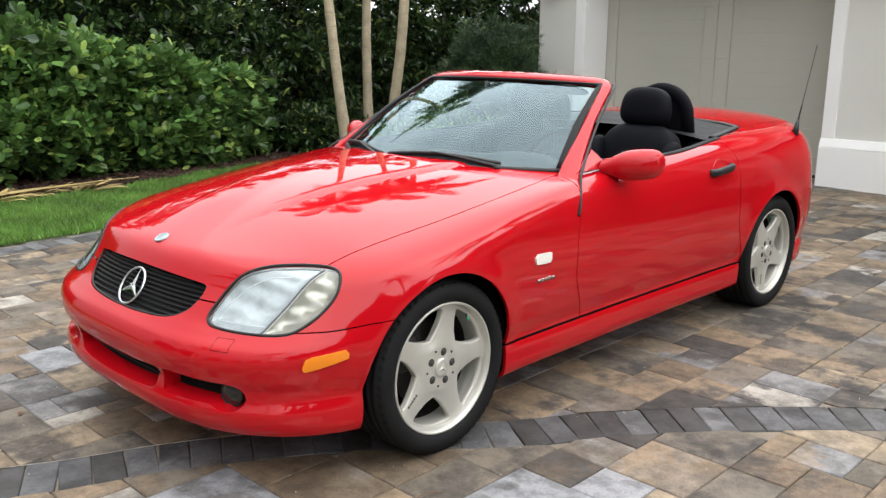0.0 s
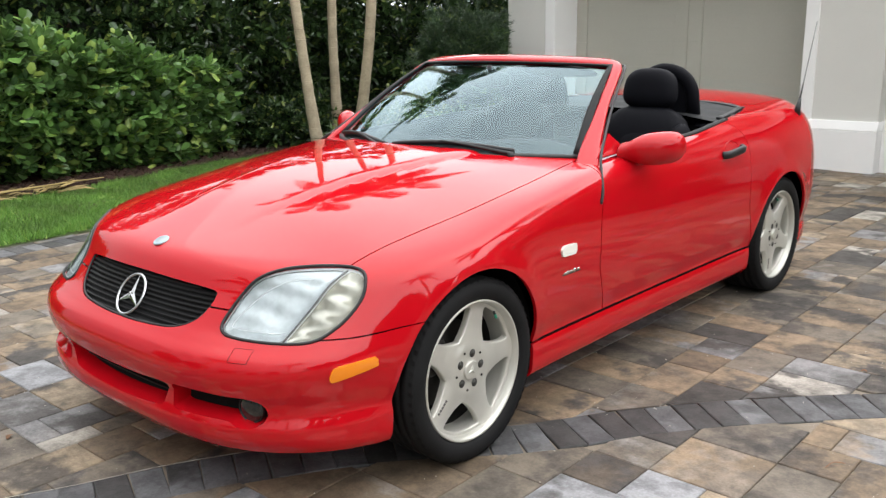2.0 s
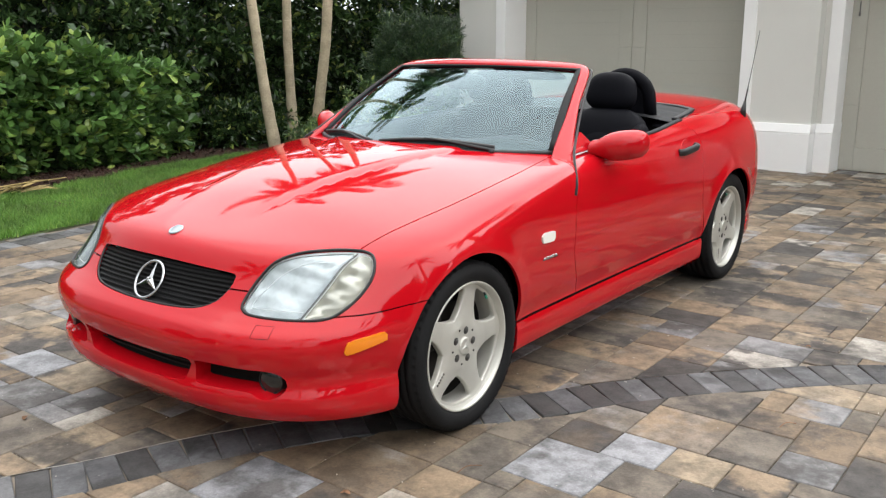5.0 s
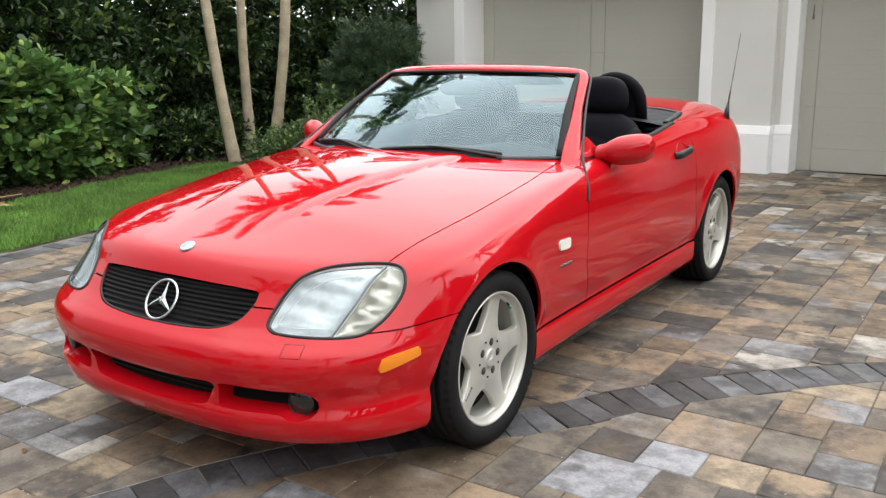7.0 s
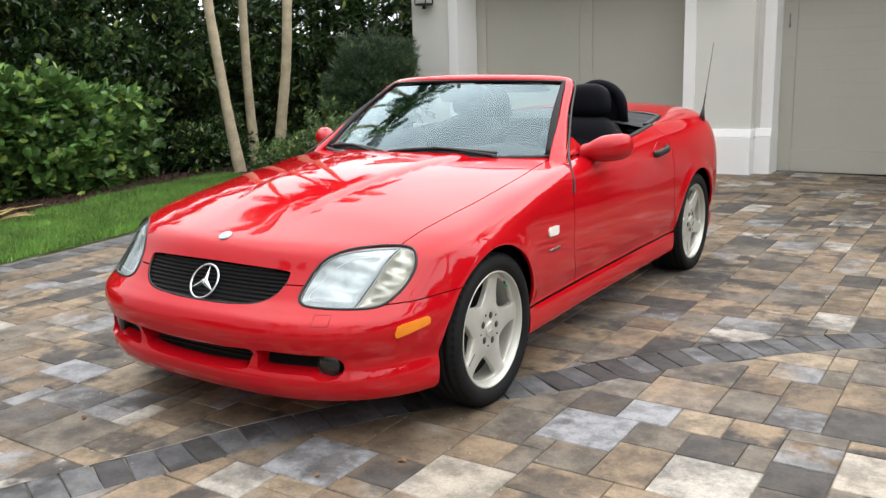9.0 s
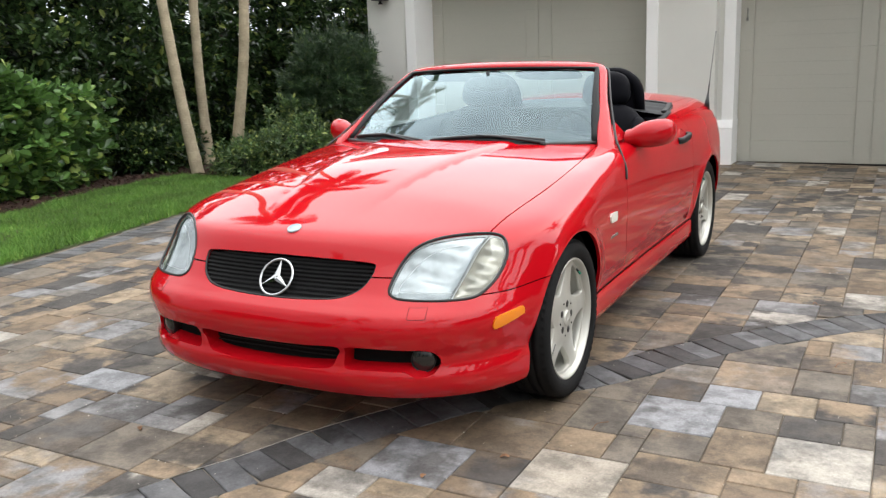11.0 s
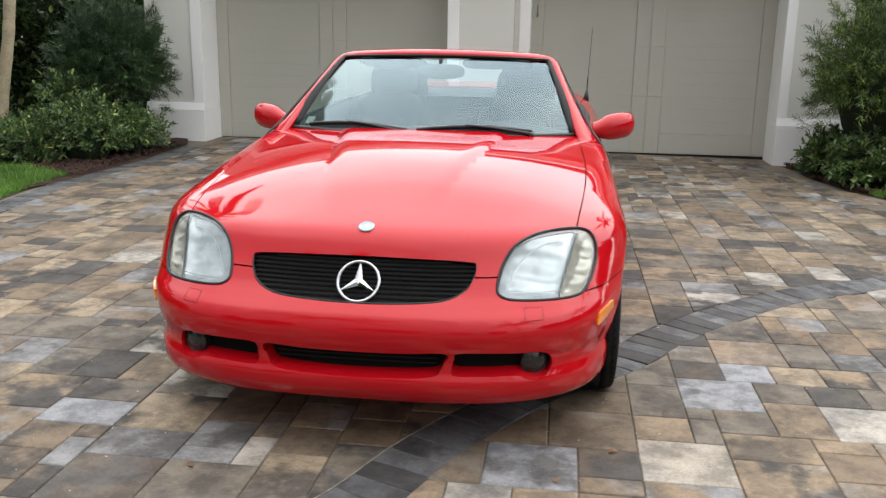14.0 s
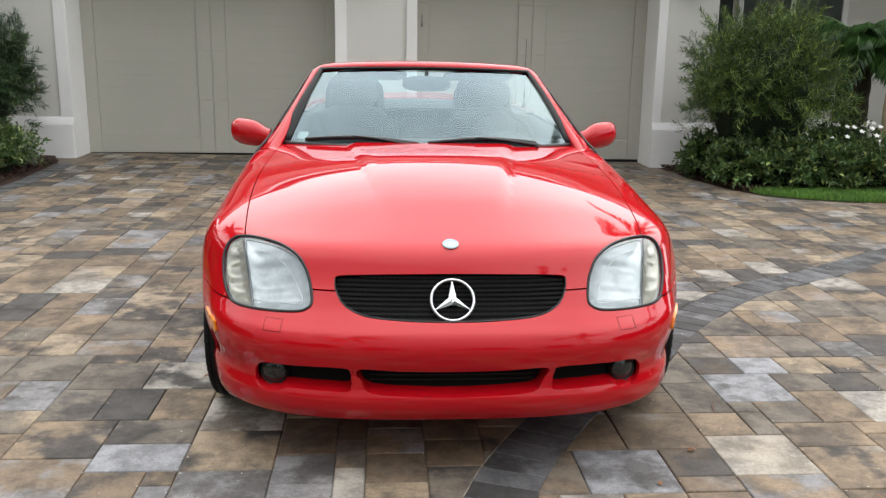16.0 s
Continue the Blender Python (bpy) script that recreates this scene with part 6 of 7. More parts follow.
quick("grass_2", *blades(36000, right_place, 2), GRASS, None, "short mown grass blades before the entrance bed", kind="stuff", category="grass")

# wood chips on the beds
def chips(n, x0, x1, y0, y1, seed, keep):
    r = np.random.default_rng(seed)
    q = np.stack([r.uniform(x0, x1, n), r.uniform(y0, y1, n)], 1)
    q = q[keep(q)]
    k = len(q)
    a = r.uniform(0, 6.28, k)
    L = r.uniform(.012, .032, k)
    d = np.stack([np.cos(a) * L, np.sin(a) * L, r.normal(0, .008, k)], 1)
    s_ = np.stack([-np.sin(a), np.cos(a), np.zeros(k)], 1) * r.uniform(.004, .010, k)[:, None]
    c = np.stack([q[:, 0], q[:, 1], .028 + r.uniform(0, .018, k) + np.array([ground_z(a_, b_) for a_, b_ in q])], 1)
    V_ = np.stack([c - d - s_, c + d - s_, c + d + s_, c - d + s_, c + np.array([0, 0, .006])], 1)
    F_ = np.array([(0, 1, 4), (1, 2, 4), (2, 3, 4), (3, 0, 4)])[None] + (np.arange(k) * 5)[:, None, None]
    return V_.reshape(-1, 3), F_.reshape(-1, 3)


CHIP = material("wood_chip", (.042, .020, .013), .9, grain=(20, 100, .3), spread=.55)
quick("wood_chips_1", *chips(16000, -5.9, -3.6, .5, 6.4, 8, lambda q: ((q[:, 1] > np.interp(q[:, 0], [-5.4, -4.4, -3.7], [4.46, 4.42, 3.98])) & (q[:, 0] < -3.64)) | (q[:, 0] < np.interp(q[:, 1], [-8, 1.5, 3, 4.15], [-4.86, -4.90, -5.32, -5.4]))), CHIP, None, "loose brown wood chips under the hedges", kind="stuff", category="mulch")
quick("wood_chips_2", *chips(9000, 2.98, 5.4, 4.8, 6.84, 9, lambda q: (q[:, 1] > np.interp(q[:, 0], [2.98, 3.07, 3.23, 3.34, 3.7, 5.4], [6.8, 5.8, 5.0, 4.9, 5.08, 5.06]))), CHIP, None, "loose brown wood chips before the entrance", kind="stuff", category="mulch")

# fallen dry palm leaf on the grass
DRY = material("dry_palm_leaf", (.32, .24, .095), .75, grain=(6, 80, .25), spread=.3)
dry = thing("fallen_palm_leaf", "dry yellow fallen palm leaf lying on the lawn", "palm leaf")
for off, L in ((0, 1.0), (.05, .9), (-.06, .8)):
    stem = smooth_line([(-4.93 + off, .20, .06), (-4.90 + off * .6, .85, .09), (-4.84, 1.30 * L + .25, .11), (-4.80, 1.72 * L + .05, .12)], 6)
    raw("leaf_stem", *sweep(stem, np.linspace(.035, .010, len(stem)), .008, [(0, 0, 1)] * len(stem), 6), DRY, dry, smooth=True)
P = np.stack([r1.uniform(-5.1, -4.75, 110), r1.uniform(.1, 1.5, 110), r1.uniform(.04, .07, 110)], 1)
D = np.stack([r1.normal(0, .35, 110), np.full(110, 1.0), r1.normal(0, .06, 110)], 1)
quick("leaf_straw", *leaves(P, D, .22, "blade", .12, 3), DRY, dry, kind="stuff")
for i, (x, y) in enumerate([(-3.84, 5.98), (-4.03, 6.12), (-3.97, 6.30)]):
    st = tagged(part("edging_stone", box(-.11, .11, -.09, .09, -.02, .13, .02), material("edging_concrete", (.15, .13, .115), .9, grain=(5, 80, .2), bump=.002) if i == 0 else bpy.data.materials["edging_concrete"]), "loose grey concrete edging stone in the bed", "stone", "edging stones")
    st.matrix_world = pose(x, y, 0, 0, 0, 12 + 25 * i)

# across the street behind the viewer: garden trees and palms that the paint mirrors
def garden_tree(x, y, h, seed):
    """A tapered trunk, spreading limbs and a crown of leafy boughs with gaps."""
    tree = thing("garden_tree", "rounded dark green garden tree across the street", "tree", "trees across the street")
    r = np.random.default_rng(seed)
    fork = h * .22
    raw("trunk", *tube(smooth_line([(x, y, -.05), (x + .05, y, fork * .6), (x + .02, y + .04, fork)], 5), np.linspace(.20, .13, 11), 10), TWIG, tree, smooth=True)
    ends = []
    for k in range(9):
        a = 2 * math.pi * k / 9 + r.uniform(-.2, .2)
        reach = r.uniform(1.2, 2.3)
        tip = np.array([x + math.cos(a) * reach, y + math.sin(a) * reach, h * r.uniform(.50, .82)])
        limb = smooth_line([(x, y, fork * .92), (x + math.cos(a) * reach * .45, y + math.sin(a) * reach * .45, (fork + tip[2]) * .52), tip], 5)
        raw("limb", *tube(limb, np.linspace(.085, .02, len(limb)), 7), TWIG, tree, smooth=True)
        ends.append(tip)
    d = r.normal(0, 1, (1500, 3))
    d /= np.linalg.norm(d, axis=1)[:, None]
    p = d * (r.uniform(.25, 1, 1500) ** .45 * (1 + .25 * lumps(d, 2.6, seed)))[:, None] * np.array([2.7, 2.4, h * .42]) + np.array([x, y, h * .56])
    V_, F_ = sprays(p, d + np.array([0, 0, .2]) + r.normal(0, .4, d.shape), 9, .55, .34, "oval", seed + 5, .9)
    quick("crown", V_, F_, FICUS, tree, "dense dark leafy crown", kind="stuff")


for i, (x, y, h) in enumerate([(-17, -20, 6.4), (-10.5, -21, 6.0), (-4.0, -30, 5.0), (5.5, -35, 5.2), (15, -32, 6.0), (12.5, -6.5, 3.8), (13, -1.5, 3.4), (13, 4, 3.8)]):
    garden_tree(x, y, h, 80 + i)
palm_tree("street_palm", [(4.6, -6.2, 0), (4.65, -6.2, 2.2), (4.75, -6.3, 4.6)], [.13, .11, .10], "tall palm by the street", 13, 2.2, 14, "street palms")
for i, (x, y, h) in enumerate([(-5.2, -27, 5.2), (.6, -30, 4.6), (9.0, -28, 5.6)]):
    palm_tree("street_palm", [(x, y, 0), (x + .1, y, h * .5), (x + .25, y, h)], [.16, .13, .11], "palm on the far side of the street", 11, 2.3, 15 + i, "street palms")
palm_tree("street_palm", [(-2.6, -7.4, 0), (-2.6, -7.4, 2.2), (-2.5, -7.5, 4.9)], [.13, .11, .10], "tall palm by the street", 13, 2.2, 15, "street palms")
palm_tree("street_palm", [(8.2, .6, 0), (8.2, .6, 2.2), (8.1, .5, 4.4)], [.13, .11, .10], "tall palm by the street", 13, 2.2, 16, "street palms")


# ---------------------------------------------------------------- paving stones
def paver_mat(name, colours, blot, rough=.78, bloom_much=.8, blot_much=1.0):
    """Concrete stones: each takes its own colour, blotched with a second one, stained and grained."""
    m = bpy.data.materials.new(name)
    m.use_nodes = True
    n, l = m.node_tree.nodes, m.node_tree.links
    b = n["Principled BSDF"]
    info, geo, tc = n.new("ShaderNodeObjectInfo"), n.new("ShaderNodeNewGeometry"), n.new("ShaderNodeTexCoord")

    def math_(op, a, c):
        q = n.new("ShaderNodeMath")
        q.operation = op
        for i, v in enumerate((a, c)):
            if isinstance(v, (int, float)):
                q.inputs[i].default_value = v
            else:
                l.new(v, q.inputs[i])
        return q.outputs[0]

    rnd = math_('FRACT', math_('ADD', info.outputs["Random"], geo.outputs["Random Per Island"]), 0)
    rnd2 = math_('FRACT', math_('MULTIPLY', rnd, 17.31), 0)
    rnd3 = math_('FRACT', math_('MULTIPLY', rnd, 71.7), 0)
    shift = n.new("ShaderNodeCombineXYZ")
    for i, r in enumerate((rnd, rnd2, rnd3)):
        l.new(math_('MULTIPLY', r, 60.0), shift.inputs[i])
    place = n.new("ShaderNodeVectorMath")
    l.new(tc.outputs["Object"], place.inputs[0])
    l.new(shift.outputs[0], place.inputs[1])

    def ramp_of(fac, cols):
        r = n.new("ShaderNodeValToRGB")
        r.color_ramp.interpolation = 'CONSTANT'
        for i, (pos, c) in enumerate(cols):
            e = r.color_ramp.elements[i] if i < 2 else r.color_ramp.elements.new(pos)
            e.position, e.color = pos, (*c, 1)
        l.new(fac, r.inputs["Fac"])
        return r.outputs["Color"]

    def noise_(scale, detail, rough_=.55):
        q = n.new("ShaderNodeTexNoise")
        q.inputs["Scale"].default_value, q.inputs["Detail"].default_value, q.inputs["Roughness"].default_value = scale, detail, rough_
        l.new(place.outputs[0], q.inputs["Vector"])
        return q.outputs["Fac"]

    def mapped(fac, a, b_, c, d):
        q = n.new("ShaderNodeMapRange")
        q.interpolation_type = 'SMOOTHSTEP'
        for i, v in enumerate((a, b_, c, d)):
            q.inputs[1 + i].default_value = v
        l.new(fac, q.inputs["Value"])
        return q.outputs[0]

    def mixed(fac, a, c, blend='MIX'):
        q = n.new("ShaderNodeMix")
        q.data_type, q.blend_type = 'RGBA', blend
        if isinstance(fac, (int, float)):
            q.inputs["Factor"].default_value = fac
        else:
            l.new(fac, q.inputs["Factor"])
        l.new(a, q.inputs["A"])
        l.new(c, q.inputs["B"])
        return q.outputs["Result"]

    first, second = ramp_of(rnd, colours), ramp_of(rnd2, blot)
    big = noise_(4.2, 4, .6)
    blotch = math_('MULTIPLY', mapped(big, .45, .59, 0, blot_much), mapped(rnd3, .05, .60, .35, 1.0))
    col = mixed(blotch, first, second)
    # pale bloom on some of the stones
    bloom = n.new("ShaderNodeRGB")
    bloom.outputs[0].default_value = (.278, .266, .252, 1)
    col = mixed(math_('MULTIPLY', mapped(noise_(3.3, 5, .6), .52, .70, 0, bloom_much), mapped(rnd2, .50, .90, 0, 1)), col, bloom.outputs[0])
    fine = mapped(noise_(120, 4, .7), .3, .7, .84, 1.12)
    dirt = mapped(noise_(9, 6, .72), .36, .62, .58, 1.10)
    # old stains that run over several stones
    wide = n.new("ShaderNodeTexNoise")
    wide.inputs["Scale"].default_value, wide.inputs["Detail"].default_value, wide.inputs["Roughness"].default_value = 2.1, 7, .68
    l.new(geo.outputs["Position"], wide.inputs["Vector"])
    stain = mapped(wide.outputs["Fac"], .50, .66, 1.04, .62)
    tone = math_('MULTIPLY', math_('MULTIPLY', fine, dirt), stain)
    col = mixed(1.0, col, tone, 'MULTIPLY')
    l.new(col, b.inputs["Base Color"])
    l.new(mapped(big, .3, .7, rough - .14, rough + .06), b.inputs["Roughness"])
    bp = n.new("ShaderNodeBump")
    bp.inputs["Strength"].default_value, bp.inputs["Distance"].default_value = .6, .0016
    l.new(noise_(150, 5, .7), bp.inputs["Height"])
    l.new(bp.outputs["Normal"], b.inputs["Normal"])
    return m


TAN, BROWN, SAND, GREY, BLUE, COAL, PALE = (.232, .169, .108), (.163, .117, .075), (.288, .224, .151), (.146, .121, .093), (.202, .197, .196), (.058, .051, .045), (.360, .330, .285)
BLOTS = [(0, COAL), (.34, BROWN), (.46, COAL), (.78, GREY), (.90, BLUE), (.96, TAN)]
STONE = paver_mat("mottled_paving_stone", [(0, TAN), (.24, BROWN), (.46, SAND), (.60, GREY), (.80, BLUE), (.89, COAL), (.955, PALE)], BLOTS)
TINTED = [STONE,
          paver_mat("pale_paving_stone", [(0, PALE), (.6, (.345, .305, .250))], [(0, TAN), (.5, GREY)], blot_much=.45),
          paver_mat("blue_grey_paving_stone", [(0, (.25, .252, .262)), (.5, BLUE)], [(0, COAL), (.4, GREY), (.8, TAN)], blot_much=.75),
          paver_mat("charcoal_paving_stone", [(0, COAL), (.5, (.085, .075, .066))], [(0, BROWN), (.5, GREY)], blot_much=.5),
          paver_mat("tan_paving_stone", [(0, TAN), (.5, BROWN)], [(0, COAL), (.5, GREY)], blot_much=.6)]
BAND = paver_mat("charcoal_band_stone", [(0, (.086, .086, .090)), (.35, (.108, .108, .113)), (.62, (.044, .042, .041)), (.8, (.128, .128, .132))],
                 [(0, (.040, .038, .037)), (.5, (.075, .075, .076)), (.8, (.11, .108, .107))], .72, .14)

drive = thing("driveway", "driveway of mottled tan, brown and blue-grey paving stones in three sizes", "driveway", kind="structure")
CELL, GAP_W = .0945, .0027


def stone_mesh(w, d, mat, name="paver"):
    """A stone with softly broken edges, its top in the middle at z 0."""
    bv, hx, hy = .0045, w / 2 - GAP_W / 2, d / 2 - GAP_W / 2
    rows = [(hx, hy, -.03), (hx, hy, -bv), (hx - bv * .35, hy - bv * .35, -bv * .35), (hx - bv, hy - bv, 0)]
    vs, fs = [], []
    for a, b, z in rows:
        vs += [(-a, -b, z), (a, -b, z), (a, b, z), (-a, b, z)]
    for k in range(3):
        for j in range(4):
            fs.append((k * 4 + j, k * 4 + (j + 1) % 4, k * 4 + 4 + (j + 1) % 4, k * 4 + 4 + j))
    fs.append((12, 13, 14, 15))
    return vs, fs


band_line = smooth_line([(-1.22, -6.2), (-.95, -4.6), (-.62, -2.9), (-.30, -1.9), (-.02, -1.20), (.10, -.95), (.235, -.63), (.52, -.16), (.85, .22), (1.08, .58), (1.43, 1.00), (1.82, 1.36), (2.44, 1.75), (3.03, 2.17), (3.9, 2.72), (5.2, 3.4)], 12)
edge_line = smooth_line([(-3.14, -6.5), (-3.13, -1.2), (-3.14, .2), (-3.23, 1.3), (-3.41, 2.4), (-3.53, 3.4), (-3.55, 4.1), (-3.50, 5.2), (-3.56, 6.38)], 12)
BAND_W, EDGE_W = .208, .20


def east_limit(y):
    return np.interp(y, [-8, 3.9, 4.2, 4.37, 4.52, 4.75, 5.0, 5.8, 6.8], [6.6, 6.5, 4.6, 3.95, 3.6, 3.33, 3.22, 3.06, 2.98])


rnd = random.Random(11)
X0, Y0, NX, NY = -3.757, -6.2395, 108, 145
taken = np.zeros((NX, NY), bool)
spots = []
sizes = [((3, 3), 5), ((2, 3), 3.2), ((3, 2), 2.6), ((2, 2), 2.4), ((2, 1), .12)]
# the stones that stand out: left and front corner in metres, size in cells, tint
marked = [(1.63, .71, 2, 2, 2), (1.515, -.06, 2, 2, 3), (1.23, .10, 2, 2, 2), (1.06, -.19, 3, 3, 2), (1.05, .10, 2, 2, 3), (1.52, -.34, 3, 3, 1),
          (1.72, .24, 2, 2, 2), (1.89, .24, 3, 3, 3), (1.995, -.06, 3, 3, 1), (.873, -.755, 3, 3, 1), (.69, -.755, 2, 2, 3), (.40, -.85, 3, 3, 2),
          (.587, -.57, 3, 3, 4), (-1.13, -.665, 3, 2, 2), (-.55, -.78, 2, 2, 2), (-.85, -.86, 3, 2, 2), (-.87, -1.15, 3, 3, 3), (.873, -.47, 2, 2, 4)]
tint_of = {}
for x_, y_, a, b, tint in marked:
    i, j = round((x_ - X0) / CELL), round((y_ - Y0) / CELL)
    if not taken[i:i + a, j:j + b].any():
        taken[i:i + a, j:j + b] = True
        spots.append((X0 + (i + a / 2) * CELL, Y0 + (j + b / 2) * CELL, a * CELL, b * CELL))
        tint_of[spots[-1]] = tint
for j in range(NY):
    for i in range(NX):
        if taken[i, j]:
            continue
        pick = []
        for (a, b), wgt in sizes:
            if i + a <= NX and j + b <= NY and not taken[i:i + a, j:j + b].any():
                left = 0
                if i + a < NX and not taken[i + a, j] and (i + a + 1 >= NX or taken[i + a + 1, j]):
                    left = 1
                pick.append(((a, b), wgt * (.05 if left else 1)))
        if pick:
            tot = sum(w for _, w in pick)
            q = rnd.uniform(0, tot)
            for (a, b), w in pick:
                q -= w
                if q <= 0:
                    break
        else:
            a = 1
            b = 2 if j + 2 <= NY and not taken[i, j + 1] else 1
        taken[i:i + a, j:j + b] = True
        spots.append((X0 + (i + a / 2) * CELL, Y0 + (j + b / 2) * CELL, a * CELL, b * CELL))

shared = {}
rest_v, rest_f, count = [], [], 0


def clip_stone(x, y, w, d):
    """A stone cut by the curved band or the edge: the half planes that trim it."""
    cuts = []
    for line_, half_ in ((band_line, BAND_W / 2 - .001), (edge_line, EDGE_W / 2 + .002)):
        k = ((line_[:, 0] - x) ** 2 + (line_[:, 1] - y) ** 2).argmin()
        a, c = line_[max(k - 1, 0)], line_[min(k + 1, len(line_) - 1)]
        t = (c - a) / np.linalg.norm(c - a)
        nn_ = np.array([-t[1], t[0]])
        dist = (np.array([x, y]) - line_[k]) @ nn_
        reach = abs(nn_[0]) * w / 2 + abs(nn_[1]) * d / 2
        if abs(dist) < half_ + reach:
            cuts.append((line_[k], nn_, half_, dist, reach))
    return cuts


for spot in sorted(spots, key=lambda s: (s[0] - .4) ** 2 + (s[1] + .3) ** 2 * 1.0):
    x, y, w, d = spot
    stone_mat = TINTED[tint_of.get(spot, 0)]
    if x > east_limit(y) - w * .35 or y + d / 2 > 7.40 or np.interp(y, edge_line[:, 1], edge_line[:, 0]) > x + w / 2:
        continue
    z = ground_z(x, y) + rnd.uniform(-.0012, .0012)
    cuts = clip_stone(x, y, w, d)
    if cuts:
        bm = bmesh.new()
        vs, fs = stone_mesh(w, d, STONE)
        bvs = [bm.verts.new((vx + x, vy + y, vz + z)) for vx, vy, vz in vs]
        for f in fs:
            bm.faces.new([bvs[i] for i in f])
        for origin, nn_, half_, dist, reach in cuts:
            sg = [1] if dist > half_ else [-1] if dist < -half_ else [1, -1]
            if len(sg) == 2:
                sg = [s_ for s_ in (1, -1) if s_ * dist + reach > half_ + .012]
            if not sg:
                bm.clear()
                break
            s_ = max(sg, key=lambda q: q * dist)
            co = Vector((*(origin + nn_ * half_ * s_), 0))
            geom = bm.verts[:] + bm.edges[:] + bm.faces[:]
            res = bmesh.ops.bisect_plane(bm, geom=geom, plane_co=co, plane_no=Vector((*(-nn_ * s_), 0)), clear_outer=True)
            cut_e = [e_ for e_ in res["geom_cut"] if isinstance(e_, bmesh.types.BMEdge)]
            if cut_e:
                bmesh.ops.edgeloop_fill(bm, edges=cut_e)
        if len(bm.verts) > 4:
            if count < 300:
                part("paver", bm, stone_mat, drive)
                count += 1
            else:
                b0 = len(rest_v)
                bm.verts.index_update()
                rest_v += [tuple(v.co) for v in bm.verts]
                rest_f += [tuple(b0 + v.index for v in f.verts) for f in bm.faces]
                bm.free()
        else:
            bm.free()
        continue
    vs, fs = stone_mesh(w, d, STONE)
    if count < 300:
        key = (round(w, 3), round(d, 3), stone_mat.name)
        if key not in shared:
            me = bpy.data.meshes.new("paver")
            me.from_pydata(vs, [], fs)
            me.materials.append(stone_mat)
            shared[key] = me
        ob = new("paver", shared[key])
        ob.parent = drive
        ob.matrix_local = pose(x, y, z, rnd.uniform(-.12, .12), rnd.uniform(-.12, .12), rnd.uniform(-.2, .2))
        count += 1
    else:
        b0 = len(rest_v)
        tx, ty = rnd.uniform(-.002, .002), rnd.uniform(-.002, .002)
        rest_v += [(vx + x, vy + y, vz + z + vx * tx + vy * ty) for vx, vy, vz in vs]
        rest_f += [tuple(b0 + i for i in f) for f in fs]
tagged(raw("paver_field", rest_v, rest_f, STONE, drive), kind="stuff")


def course(line_, width, brick, owner, name, limit):
    """Bricks laid across a curved line, side by side."""
    d = np.concatenate([[0], np.cumsum(np.linalg.norm(np.diff(line_, axis=0), axis=1))])
    n_ = int(d[-1] / brick)
    me = None
    for k in range(n_):
        s_ = (k + .5) * brick
        x, y = np.interp(s_, d, line_[:, 0]), np.interp(s_, d, line_[:, 1])
        x2, y2 = np.interp(s_ + .05, d, line_[:, 0]), np.interp(s_ + .05, d, line_[:, 1])
        ang = math.degrees(math.atan2(y2 - y, x2 - x))
        if me is None:
            vs, fs = stone_mesh(brick, width, BAND)
            me = bpy.data.meshes.new(name)
            me.from_pydata(vs, [], fs)
            me.materials.append(BAND)
        ob = new(name, me)
        ob.parent = owner
        ob.matrix_local = pose(x, y, ground_z(x, y) + rnd.uniform(-.001, .002), rnd.uniform(-.2, .2), 0, ang + rnd.uniform(-.7, .7))


band = thing("paving_band", "curved band of charcoal grey bricks crossing the driveway", "paving band", kind="structure")
course(band_line, BAND_W, .100, band, "band_brick", None)
kerb = thing("lawn_edging", "grey brick edging between driveway and lawn", "edging", kind="structure")
course(edge_line, EDGE_W, .104, kerb, "edging_brick", None)

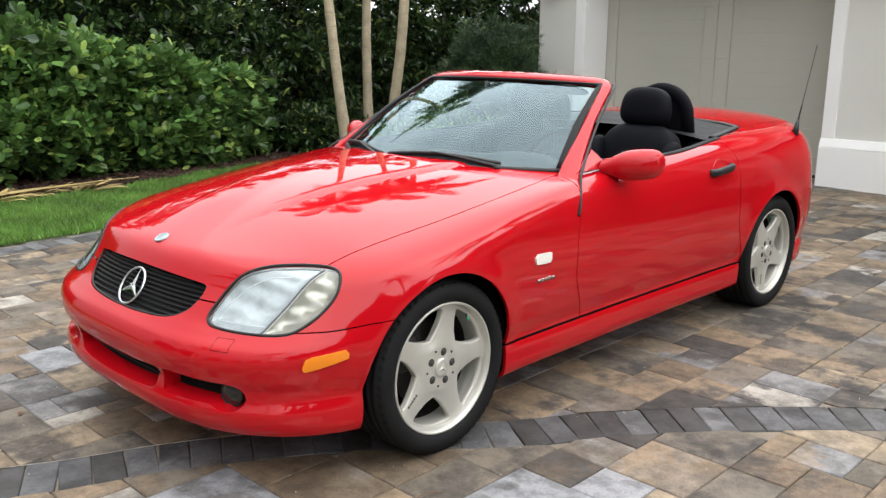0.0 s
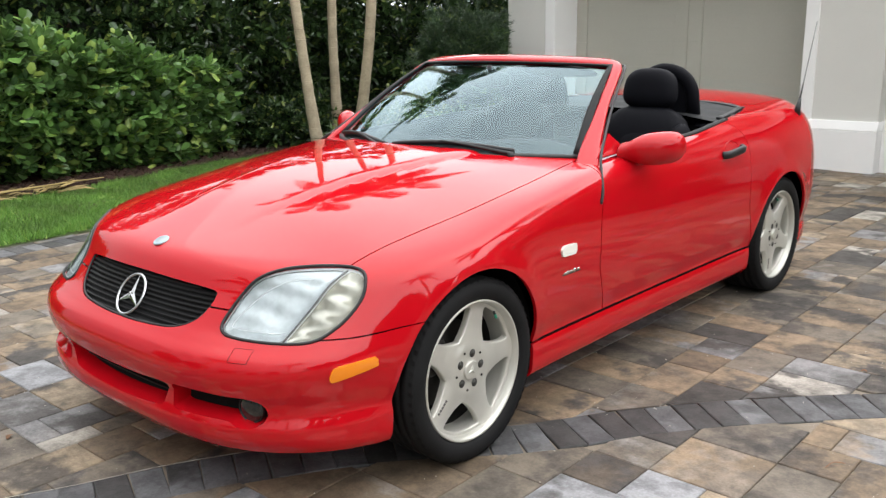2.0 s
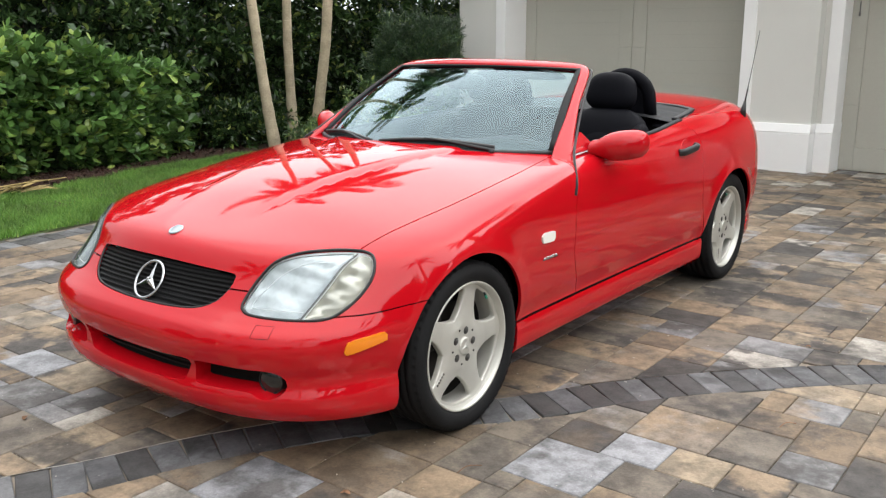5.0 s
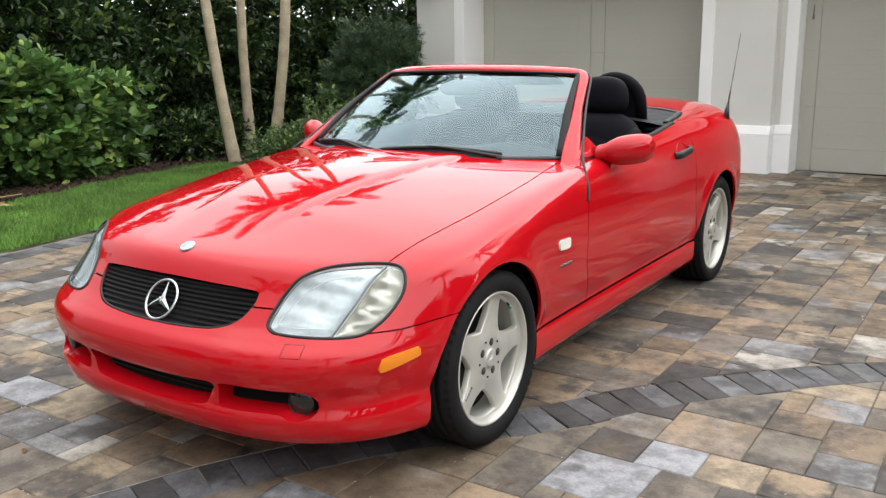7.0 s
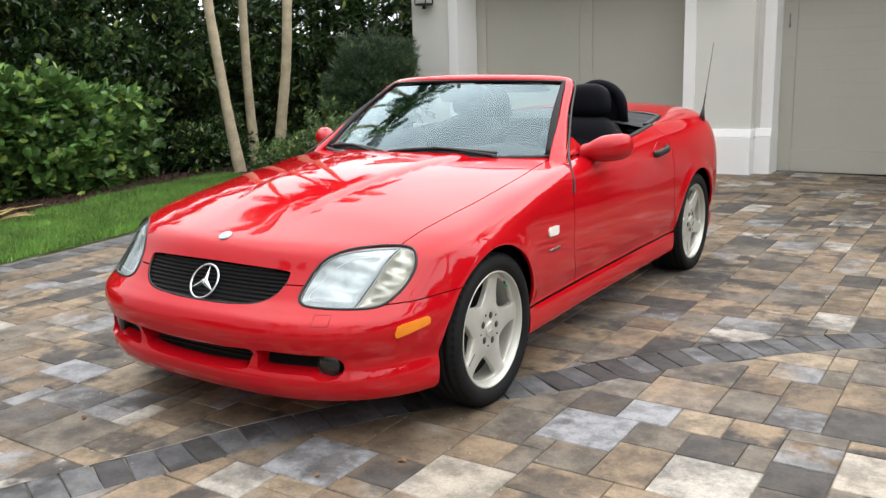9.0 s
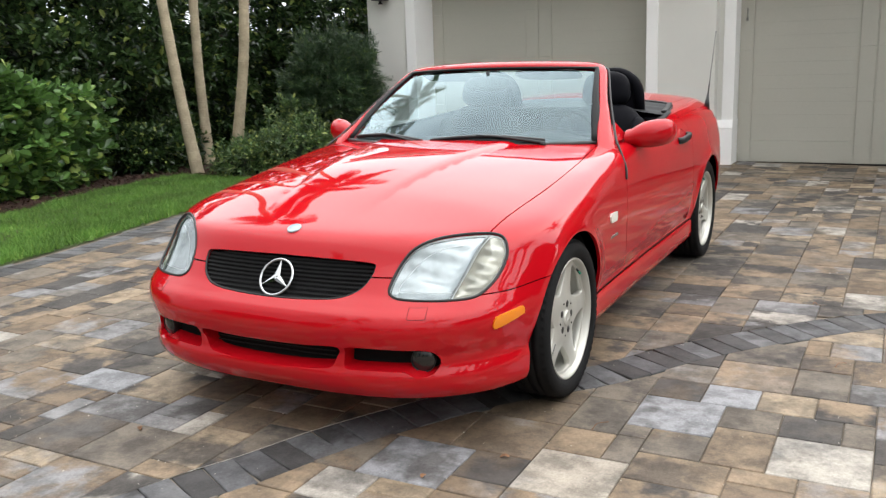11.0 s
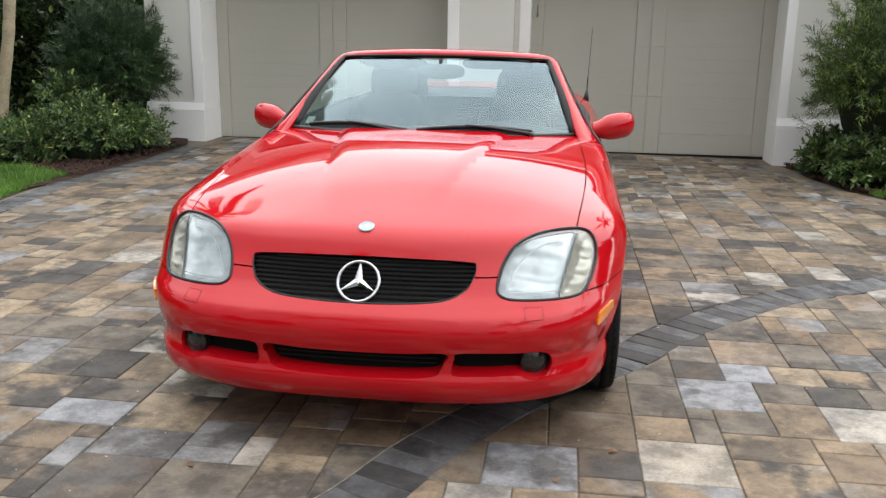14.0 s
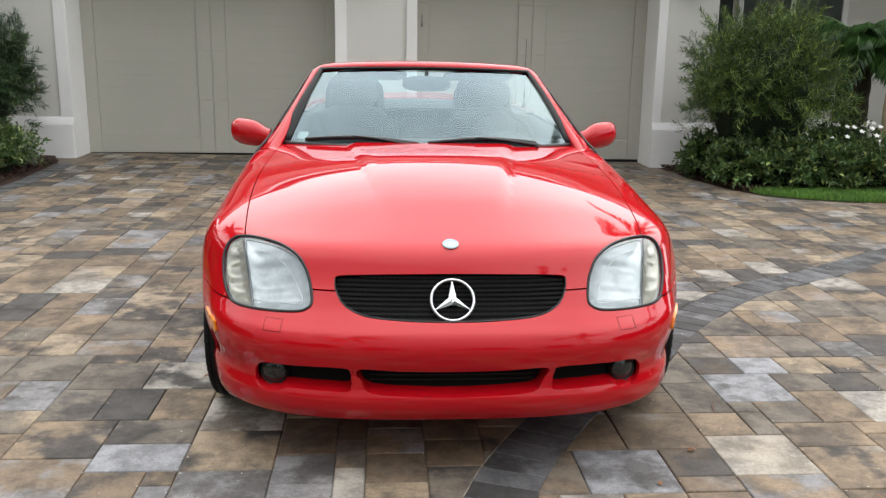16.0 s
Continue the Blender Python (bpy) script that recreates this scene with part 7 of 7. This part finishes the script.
# a pale line of jointing sand along the far side of the band
sand_run = band_line[(band_line[:, 1] > -1.25) & (band_line[:, 1] < -.22)]
sand_dir = np.gradient(sand_run, axis=0)
sand_dir /= np.linalg.norm(sand_dir, axis=1)[:, None]
sand_mid = sand_run + np.stack([-sand_dir[:, 1], sand_dir[:, 0]], 1) * (BAND_W / 2 + .001)
raw("joint_sand", *sweep([(x, y, ground_z(x, y) - .0005) for x, y in sand_mid], [.0014 + .0016 * abs(math.sin(2.3 * k) * math.sin(.7 * k)) for k in range(len(sand_mid))], .0022, [(0, 0, 1)] * len(sand_mid), 6),
    material("jointing_sand", (.50, .47, .41), .9, grain=(40, 200, .3), spread=.3), band)

# grit and bleached sand crumbs lying in and beside the joints
r3 = np.random.default_rng(21)
k_ = 900
gp = np.stack([r3.uniform(-2.2, 3.0, k_), r3.uniform(-2.4, 2.6, k_)], 1)
snap = r3.uniform(0, 1, k_) < .7
gp[snap, 0] = X0 + np.round((gp[snap, 0] - X0) / CELL) * CELL + r3.normal(0, .006, snap.sum())
gs = r3.uniform(.0012, .0034, k_)
gz = np.array([ground_z(a, b) for a, b in gp])
dirs = np.array([(1, 0, 0), (-.5, .87, 0), (-.5, -.87, 0), (0, 0, .9)])
GV = np.stack([gp[:, 0], gp[:, 1], gz], 1)[:, None] + gs[:, None, None] * dirs[None] + np.array([0, 0, .0006])
GF = np.array([(0, 1, 3), (1, 2, 3), (2, 0, 3)])[None] + (np.arange(k_) * 4)[:, None, None]
quick("grit", GV.reshape(-1, 3), GF.reshape(-1, 3), material("bleached_grit", (.55, .51, .44), .9, grain=(9, 90, .2), spread=.3), None, "pale sand crumbs scattered over the pavers", kind="stuff", category="grit")

# fallen leaves and twigs on the stones
LITTER = material("dead_leaf", (.20, .10, .05), .8, grain=(30, 120, .3), spread=.4)
for i, (x, y, a, L) in enumerate([(.78, -.60, 20, .03), (.62, -.82, 80, .02), (1.66, .62, 60, .07), (.98, -.30, 70, .09), (1.5, 1.5, 10, .02), (-.45, -.9, 130, .03), (2.2, .3, 40, .02), (-.9, .1, 15, .02), (.35, -1.35, 20, .16), (1.25, -.95, 100, .05)]):
    lf = thing("fallen_leaf", "small dry brown leaf lying on the pavers", "leaf", "fallen leaves", at=(x, y, .004))
    pts = [(0, 0, .002), (L * .5, L * .12, .008), (L, -.02 * L, .003)]
    raw("leaf_curl", *sweep(smooth_line(pts, 4), [.004 + .012 * (L < .04) * math.sin(math.pi * k / 8) for k in range(9)], .002, [(0, 0, 1)] * 9, 6), LITTER, lf)
    lf.rotation_euler = (0, 0, radians(a))
